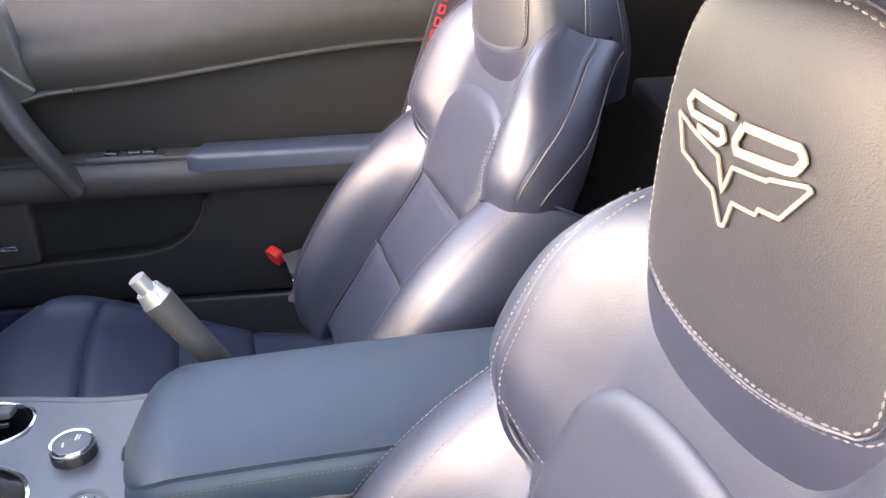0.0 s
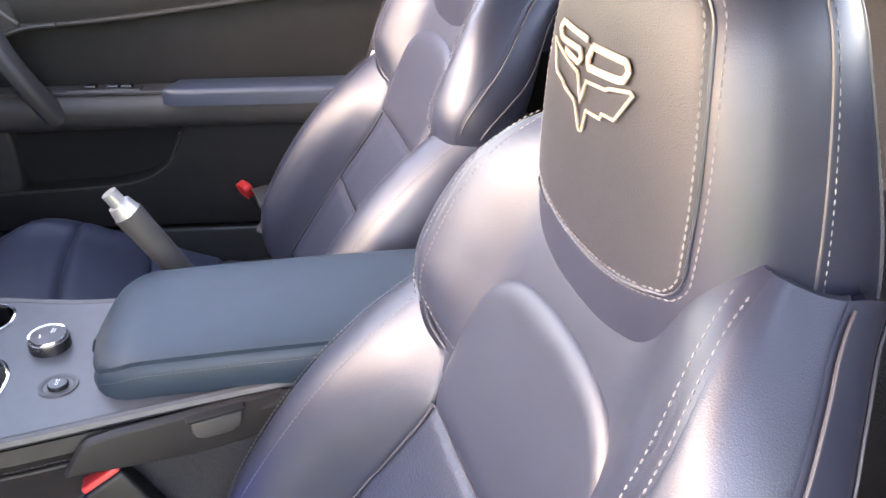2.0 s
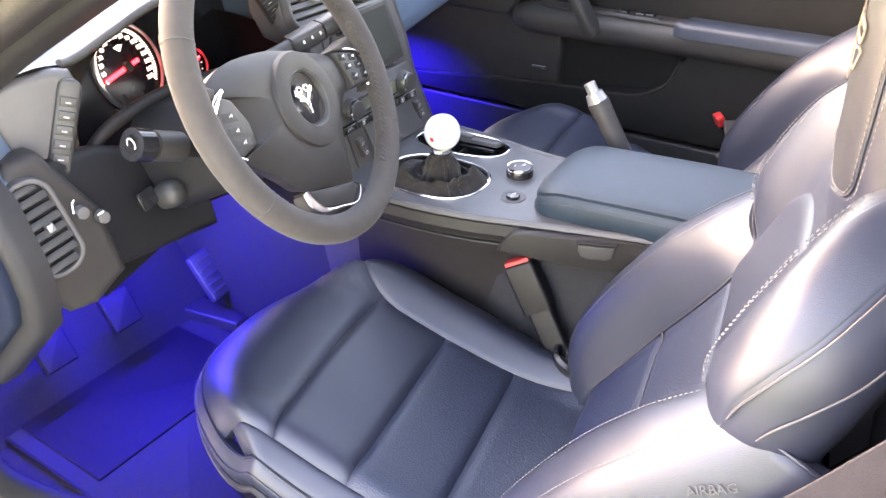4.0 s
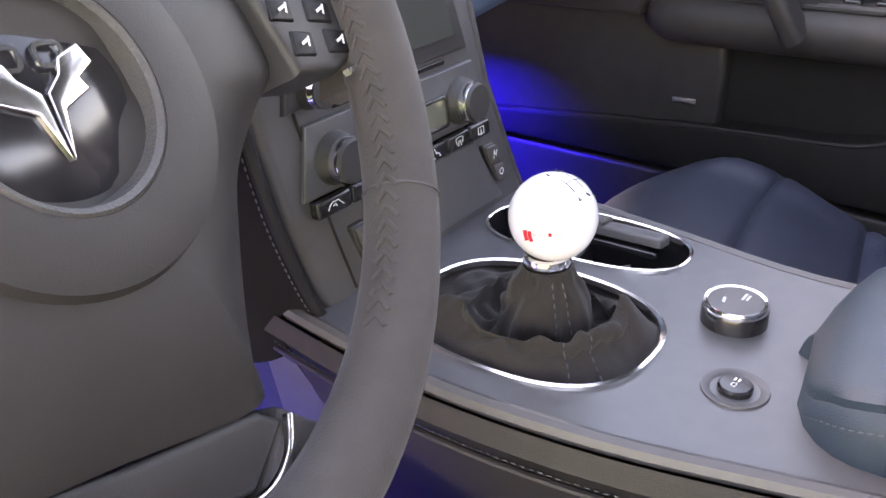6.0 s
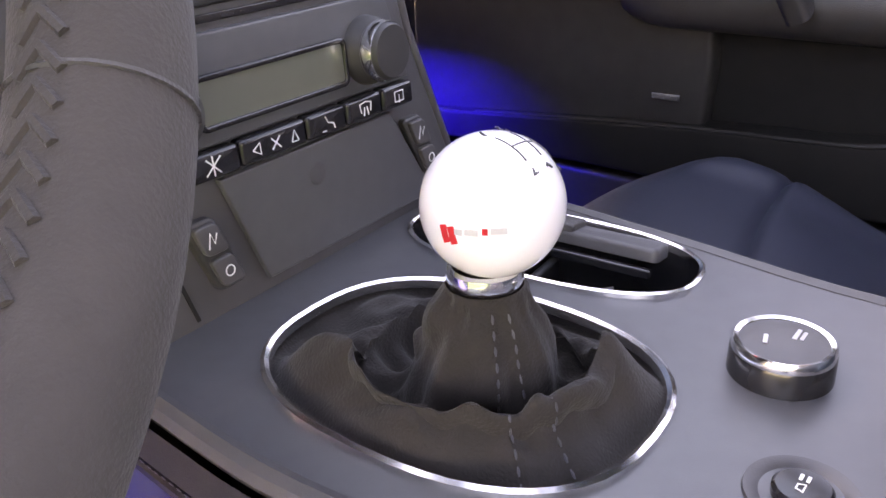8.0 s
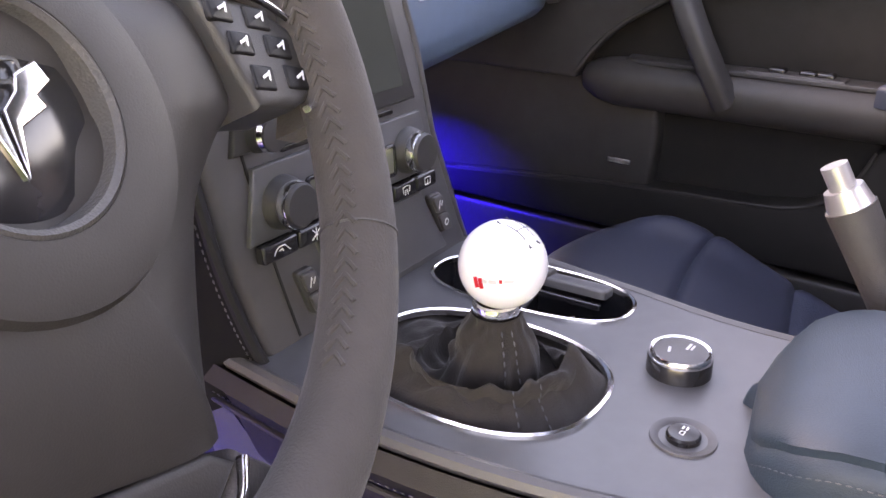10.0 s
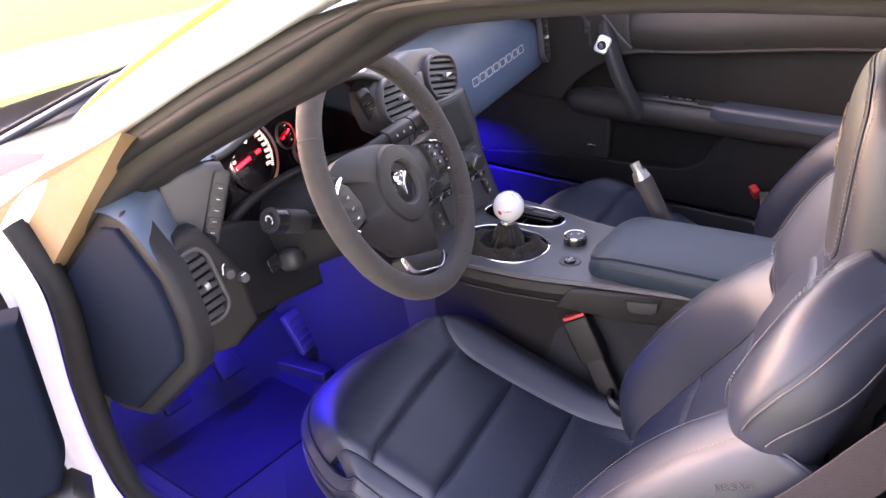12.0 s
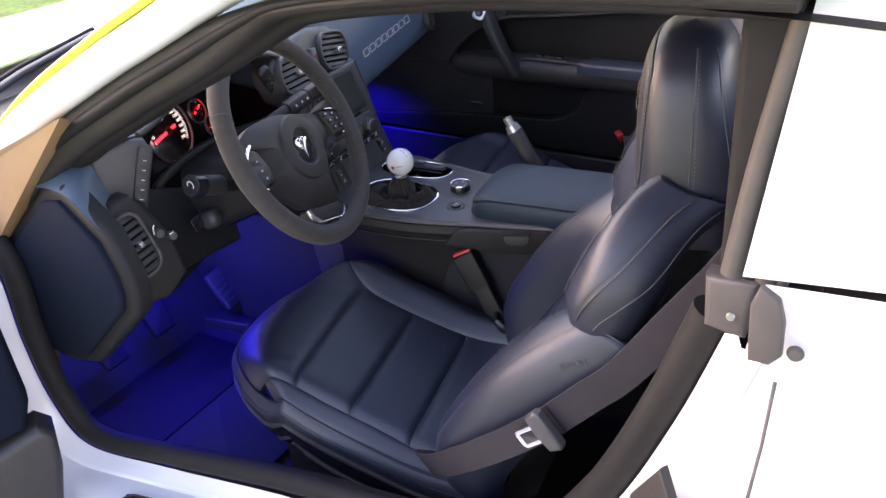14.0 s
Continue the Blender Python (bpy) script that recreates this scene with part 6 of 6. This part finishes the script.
def face_at(x, z, lift=0.0):
    hw, hd = head_size(z)
    k = max(0.0, 1 - (min(abs(x), hw * 0.999) / hw) ** 3.0)
    return Vector((HX + x, HY + hd * k ** (1 / 3.0) + lift, z))


def seat(name, cx, label, driver):
    s = thing(name, pose(cx, 0.0 if driver else 0.038, 0 if driver else 0.010, 0, 0, 11.5), label, "car seat", "bucket seats")
    # cushion
    part("cushion_insert", pillow(insert_at, -1.0, 1.0, 0.0, 0.265, 20, 10, rise=0.008, edge=0.018), PERF, s)
    part("cushion_insert", pillow(insert_at, -1.0, 1.0, 0.265, 0.465, 20, 12, rise=0.008, edge=0.018), PERF, s)
    part("cushion_insert", pillow(insert_at, -1.0, 1.0, 0.465, 0.68, 20, 12, rise=0.008, edge=0.018), LEATHER, s)
    part("cushion_nose", pillow(insert_at, -1.0, 1.0, 0.68, 1.0, 26, 16, rise=0.006, edge=0.016), LEATHER, s)
    for a, b in ((0.0, 1.0), (1.0, 0.0)):
        q = 1 if b else -1
        part("cushion_bolster", pillow(lambda u, v: cushion_at(q * (1.0 - (1.0 - min(0.96, seam_at(v, q) / cushion_half(q, v))) * (1 - u)), v), a, b, 0.0, 0.94, 18, 34, rise=0.003, edge=0.012, flip=q < 0), LEATHER, s)

    rim_ = [cushion_at(-1.0, i / 40) for i in range(40)] + [cushion_at(-1.0 + i / 20, 1.0) for i in range(41)] + [cushion_at(1.0, i / 40) for i in range(39, -1, -1)]
    for _ in range(3):
        rim_ = [rim_[0]] + [(rim_[i - 1] + rim_[i] * 2 + rim_[i + 1]) / 4 for i in range(1, len(rim_) - 1)] + [rim_[-1]]

    def edge_at(t):
        """Round the cushion's upper edge, from one rear corner over the nose to the other."""
        q = min(max(t, 0.0), 1.0) * (len(rim_) - 1)
        i = min(int(q), len(rim_) - 2)
        return rim_[i].lerp(rim_[i + 1], q - i)

    def band_at(t, k):
        p, d = edge_at(t), edge_at(min(1, t + 0.03)) - edge_at(max(0, t - 0.03))
        out = Vector((-d.y, d.x, 0)).normalized()
        return p + out * (0.015 * math.sin(math.pi * 0.85 * k)) - Vector((0, 0, 0.050 * k - 0.002))
    part("cushion_band", pillow(band_at, 0.0, 1.0, 0.0, 1.0, 90, 12, rise=0.002, edge=0.008), LEATHER, s)
    for k_, r_ in ((0.04, 0.0016), (0.42, 0.0014), (1.0, 0.0040)):
        part("piping", tube([band_at(i / 90, k_) + Vector((0, 0, 0.001)) for i in range(2, 89)], r_, n=6), LEATHER_DARK, s)
    # backrest
    part("back_insert", pillow(low_at, -0.42, 0.42, 0.43, 0.575, 16, 12, rise=0.007, edge=0.014, flip=True), PERF, s)
    part("back_insert", pillow(low_at, -0.42, 0.42, 0.575, 0.70, 16, 14, rise=0.007, edge=0.014, flip=True), PERF, s)
    part("back_insert", pillow(arch_at, -1.0, 1.0, 0.70, 0.86, 30, 30, rise=0.013, edge=0.026, back=0.012, flip=True, arch=lambda u: 0.775 + 0.080 * max(0.0, 1 - abs(u) ** 2.8) ** 0.45), LEATHER, s, "smooth arched upper insert")
    part("back_yoke", pillow(top_at, -0.668, 0.668, 0.722, 0.985, 60, 34, rise=0.006, edge=0.006, back=0.03, flip=True), LEATHER, s)
    for q in (-1, 1):
        f_ = q > 0
        lo, hi = (0.42, 1.5) if f_ else (-1.5, -0.42)
        part("back_bolster", pillow(low_at, lo, hi, 0.40, 0.78, 44, 34, rise=0.006, edge=0.006, flip=True, arch=wing_split), LEATHER, s)
        part("upper_bolster", pillow(lambda u, v: top_at(q * (0.663 + (seam_two(v) - 0.663) * abs(u)), v), 0.0 if f_ else -1.0, 1.0 if f_ else 0.0, 0.752, 0.970, 22, 30, rise=0.0065, edge=0.007, flip=True), LEATHER, s)
        part("wing_side", pillow(lambda u, v: top_at(q * (seam_two(v) + (seam_three(v) - seam_two(v)) * abs(u)), v), 0.0 if f_ else -1.0, 1.0 if f_ else 0.0, 0.782, 0.960, 14, 30, rise=0.0045, edge=0.004, flip=True), LEATHER, s)
        part("wing_side", pillow(lambda u, v: top_at(q * (seam_three(v) + (1.5 - seam_three(v)) * abs(u)), v), 0.0 if f_ else -1.0, 1.0 if f_ else 0.0, 0.784, 0.957, 14, 30, rise=0.0040, edge=0.004, flip=True), LEATHER_DARK, s)
        part("piping", tube([skin(low_at, q * (0.44 + 0.94 * i / 24), wing_split(0.44 + 0.94 * i / 24), 0.004) for i in range(25)], 0.0016, n=6), LEATHER_DARK, s)
    for q in (-1, 1):
        part("wing_core", grid(lambda u, v: skin(top_at, q * (0.60 + 0.90 * u), 0.750 + 0.216 * v, 0.0040), 40, 30), LEATHER_DARK, s)
        part("wing_core", grid(lambda u, v: skin(low_at, q * (0.46 + 1.02 * u), 0.62 + 0.17 * v, 0.0030 - 0.003 * v), 36, 14), LEATHER_DARK, s)
    for z_ in (0.575, 0.70):
        part("piping", tube([skin(low_at, -0.43 + 0.86 * i / 24, z_, 0.0022) for i in range(25)], 0.0012, n=6), SEAM, s)
    for q in (-1, 1):
        part("piping", tube([skin(low_at, q * 0.42, 0.44 + 0.26 * i / 24, 0.0018) for i in range(25)], 0.0012, n=6), SEAM, s)
    # shell behind
    for fn, z0, z1 in ((low_at, 0.40, 0.79), (top_at, 0.75, 0.985)):
        rear = []
        for i in range(9):
            left, right = fn(-1.49, z0 + (z1 - z0) * i / 8), fn(1.49, z0 + (z1 - z0) * i / 8)
            rear.append([left, left.lerp(right, 0.12) + Vector((0, -0.032, 0)), left.lerp(right, 0.5) + Vector((0, -0.045, 0)), left.lerp(right, 0.88) + Vector((0, -0.032, 0)), right])
        part("back_shell", ([p for row in rear for p in row], [[i * 5 + j, i * 5 + j + 1, (i + 1) * 5 + j + 1, (i + 1) * 5 + j] for i in range(8) for j in range(4)]), PLASTIC, s)
    # headrest
    head = grid(lambda u, w: head_at(u * 360, 0.855 + (1.142 - 0.855) * (1 - (1 - w) ** 1.6)), 72, 52, loop=True)
    part("headrest", head, LEATHER_DARK, s)

    def panel_at(u, w):
        z = 0.918 + 0.208 * w
        half = curve([(0.918, 0.110), (0.95, 0.111), (1.0, 0.109), (1.05, 0.102), (1.09, 0.092), (1.126, 0.076)], z)
        low, high = min(1.0, max(0.0, 1 - w * 0.208 / 0.024)), min(1.0, max(0.0, 1 - (1 - w) * 0.208 / 0.040))
        half -= 0.024 * (1 - math.sqrt(1 - low ** 2)) + 0.040 * (1 - math.sqrt(1 - high ** 2))
        return face_at(u * half, z + 0.012 * u * u * (1 - w) ** 3, 0.0005)
    panel = part("headrest_panel", pillow(panel_at, -1.0, 1.0, 0.0, 1.0, 28, 26, rise=0.0030, edge=0.008, back=0.003, flip=True), HEADPANEL, s, "matt grey-black headrest insert")
    rim = [panel_at(-1, i / 40) for i in range(41)] + [panel_at(-1 + 2 * i / 24, 1.0) for i in range(1, 24)] + [panel_at(1, 1 - i / 40) for i in range(41)] + [panel_at(1 - 2 * i / 24, 0.0) for i in range(1, 24)]
    mid = Vector((HX, 0, 1.022))
    for grow in (-0.004, 0.003):
        path = []
        for p in rim + rim[:1]:
            d = Vector((p.x - HX, 0, (p.z - mid.z) * 0.8)).normalized()
            q = face_at(p.x - HX + d.x * grow, p.z + d.z * grow, 0.0017 if grow < 0 else 0.0000)
            path.append(q)
        part("stitching", stitches(path, 0.0058, 0.66, 0.0007 if grow < 0 else 0.0006), STITCH, s)
    for grow, r_ in ((-0.0008, 0.0011),):
        ridge = []
        for p in rim + rim[:1]:
            d = Vector((p.x - HX, 0, (p.z - mid.z) * 0.8)).normalized()
            ridge.append(face_at(p.x - HX + d.x * grow, p.z + d.z * grow, 0.0010))
        part("piping", tube(ridge, r_, n=6), LEATHER_DARK, s)

    def head_side(q, f, z):
        """A point on the headrest's side, f the share of its depth towards the face."""
        hw, hd = head_size(z)
        return Vector((HX + q * hw * (1 - abs(f) ** 3.0) ** (1 / 3.0), HY + (hd + (head_rear(z) if f < 0 else 0.0)) * f, z))
    for q in (-1, 1):
        for f0, f1 in ((-0.12, -0.22), (-0.66, -0.68)):
            part("piping", tube([head_side(q, f0 + (f1 - f0) * i / 24, 0.92 + 0.205 * i / 24) for i in range(25)], 0.0012, n=6), SEAM, s)
            part("stitching", stitches([head_side(q, f0 - 0.06 + (f1 - f0) * i / 40, 0.92 + 0.205 * i / 40) for i in range(41)], 0.006, 0.6, 0.00045), STITCH, s)
    # winged badge with the number
    def at_face(x, z):
        return face_at(x, z, 0.0036)

    def thread(points, w, closed=False):
        pts = []
        ring = list(points) + ([points[0]] if closed else [])
        for (x0, z0), (x1, z1) in zip(ring, ring[1:]):
            pts += [(x0 + (x1 - x0) * i / 4, z0 + (z1 - z0) * i / 4) for i in range(4)]
        pts.append(ring[-1])
        return sweep([at_face(x, z) for x, z in pts], [(-w / 2, -0.0006), (w / 2, -0.0006), (w / 2, 0.0006), (-w / 2, 0.0006)], False, (0, 1, 0.05))
    wing = [(0.0635, 1.0474), (0.0528, 1.0270), (0.0395, 1.0243), (0.0357, 1.0216), (0.0173, 1.0177), (0.0069, 1.0009), (0.0032, 1.0016), (-0.0016, 1.0169), (-0.0216, 1.0185), (-0.0233, 1.0222), (-0.0389, 1.0235), (-0.0548, 1.0434), (-0.0518, 1.0447), (-0.0274, 1.0395), (-0.0257, 1.0380), (0.0024, 1.0350), (0.0084, 1.0192), (0.0165, 1.0366), (0.0440, 1.0425)]
    part("badge_outline", thread(wing, 0.0022, True), EMBROID, s, "beige embroidered winged outline")
    part("badge_digit", thread([(0.0075, 1.0600), (0.0490, 1.0618), (0.0540, 1.0560), (0.0480, 1.0510), (0.0170, 1.0515), (0.0135, 1.0465), (0.0180, 1.0430), (0.0400, 1.0455)], 0.0042), EMBROID, s, "beige embroidered figure six")
    part("badge_digit", thread([(-0.0010, 1.0580), (-0.0430, 1.0600), (-0.0470, 1.0550), (-0.0430, 1.0490), (-0.0370, 1.0475), (0.0020, 1.0440), (0.0040, 1.0490)], 0.0048, True), EMBROID, s, "beige embroidered nought")
    # stitched seams along the wings
    for q in (-1, 1):
        for off in (-0.022, 0.022):
            part("stitching", stitches([skin(top_at, q * (0.665 + off), 0.765 + 0.190 * i / 40, 0.0085) for i in range(41)], 0.0058, 0.62, 0.0006), STITCH, s)
        for off in (0.66, 0.82):
            part("stitching", stitches([skin(low_at, q * off, 0.43 + (wing_split(off) - 0.435) * i / 50, 0.0064) for i in range(51)], 0.0058), STITCH, s)
        part("stitching", stitches([skin(top_at, q * (0.44 + 0.21 * i / 20), wing_split(0.44 + 0.21 * i / 20) + 0.010, 0.0075) for i in range(21)], 0.0058), STITCH, s)
        part("piping", tube([skin(top_at, q * seam_two(0.785 + 0.175 * i / 30), 0.785 + 0.175 * i / 30, 0.0064) for i in range(31)], 0.0013, n=6), SEAM, s)
        part("piping", tube([skin(top_at, q * seam_three(0.788 + 0.170 * i / 30), 0.788 + 0.170 * i / 30, 0.0056) for i in range(31)], 0.0011, n=6), SEAM, s)
    # base
    base = slab([(-0.195, 0.0), (0.20, 0.0), (0.20, 0.32), (0.14, 0.43), (-0.14, 0.43), (-0.19, 0.32)], 0.165, 0.02, pose(0, 0.02, 0.235))
    part("seat_base", base, RUBBER, s)
    for q in (-1, 1):
        part("slide_rail", box(0.03, 0.46, 0.055, 0.006, pose(q * 0.19, 0.22, 0.18)), PLASTIC, s)
    if driver:
        def shield_at(u, v):
            """The side shield hangs under the cushion's band, from the nose to the hinge."""
            p, d = edge_at(0.52 - 0.49 * u), edge_at(0.55 - 0.49 * u) - edge_at(0.49 - 0.49 * u)
            out = Vector((-d.y, d.x, 0)).normalized()
            deep = 0.058 + 0.035 * smooth(0.25, 0.75, u)
            return p + out * (0.012 - 0.026 * v ** 2) - Vector((0, 0, 0.047 + deep * v))
        side = part("side_shield", grid(shield_at, 50, 8), GLOSS, s, "black plastic seat side shield")
        part("shield_edge", tube([shield_at(i / 50, 0.03) for i in range(51)], 0.005, n=8), PLASTIC, side)
        part("shield_edge", tube([shield_at(0.60 + 0.40 * i / 20, 0.72) for i in range(21)], 0.006, n=8), PLASTIC_GREY, side)
        for u, v_, w in ((0.46, 0.50, 0.050), (0.60, 0.62, 0.042), (0.68, 0.80, 0.022)):
            c, e = shield_at(u, v_), shield_at(u - 0.02, v_)
            part("seat_switch", box(w, 0.016, 0.016, 0.005, frame_of(c, e - c, (0, 0, 1))), PLASTIC_GREY, side)
        part("switch_trim", tube([shield_at(0.44 + 0.22 * i / 10, 0.95) for i in range(11)], 0.0015), SILVER, side)
        part("seat_skirt", grid(lambda u, v: shield_at(0.80 + 0.20 * u, 1.0) + Vector((-0.006 - 0.012 * math.sin(math.pi * v), -0.09 * u, 0.075 - 0.15 * v)), 10, 8), LEATHER, s, "dark blue leather skirt below the hinge")
        p = low_at(-1.0, 0.732)
        du, dw = low_at(-1.05, 0.732) - low_at(-0.95, 0.732), low_at(-1.0, 0.75) - low_at(-1.0, 0.71)
        nrm = du.cross(dw).normalized()
        nrm = nrm if nrm.x < 0 else -nrm
        run = dw.normalized() * 0.9 + du.normalized() * 0.25
        part("lettering", lettering("AIRBAG", 0.0125, frame_of(p + nrm * 0.0062, run, nrm.cross(run)), 0.0005), SEAM, s, "embossed grey lettering")
    return s


seat("driver_seat", -0.338, "dark blue leather bucket seat with embroidered headrest badge", True)
INBOARD = -1
seat("passenger_seat", 0.425, "dark blue leather bucket seat beside the passenger door", False)
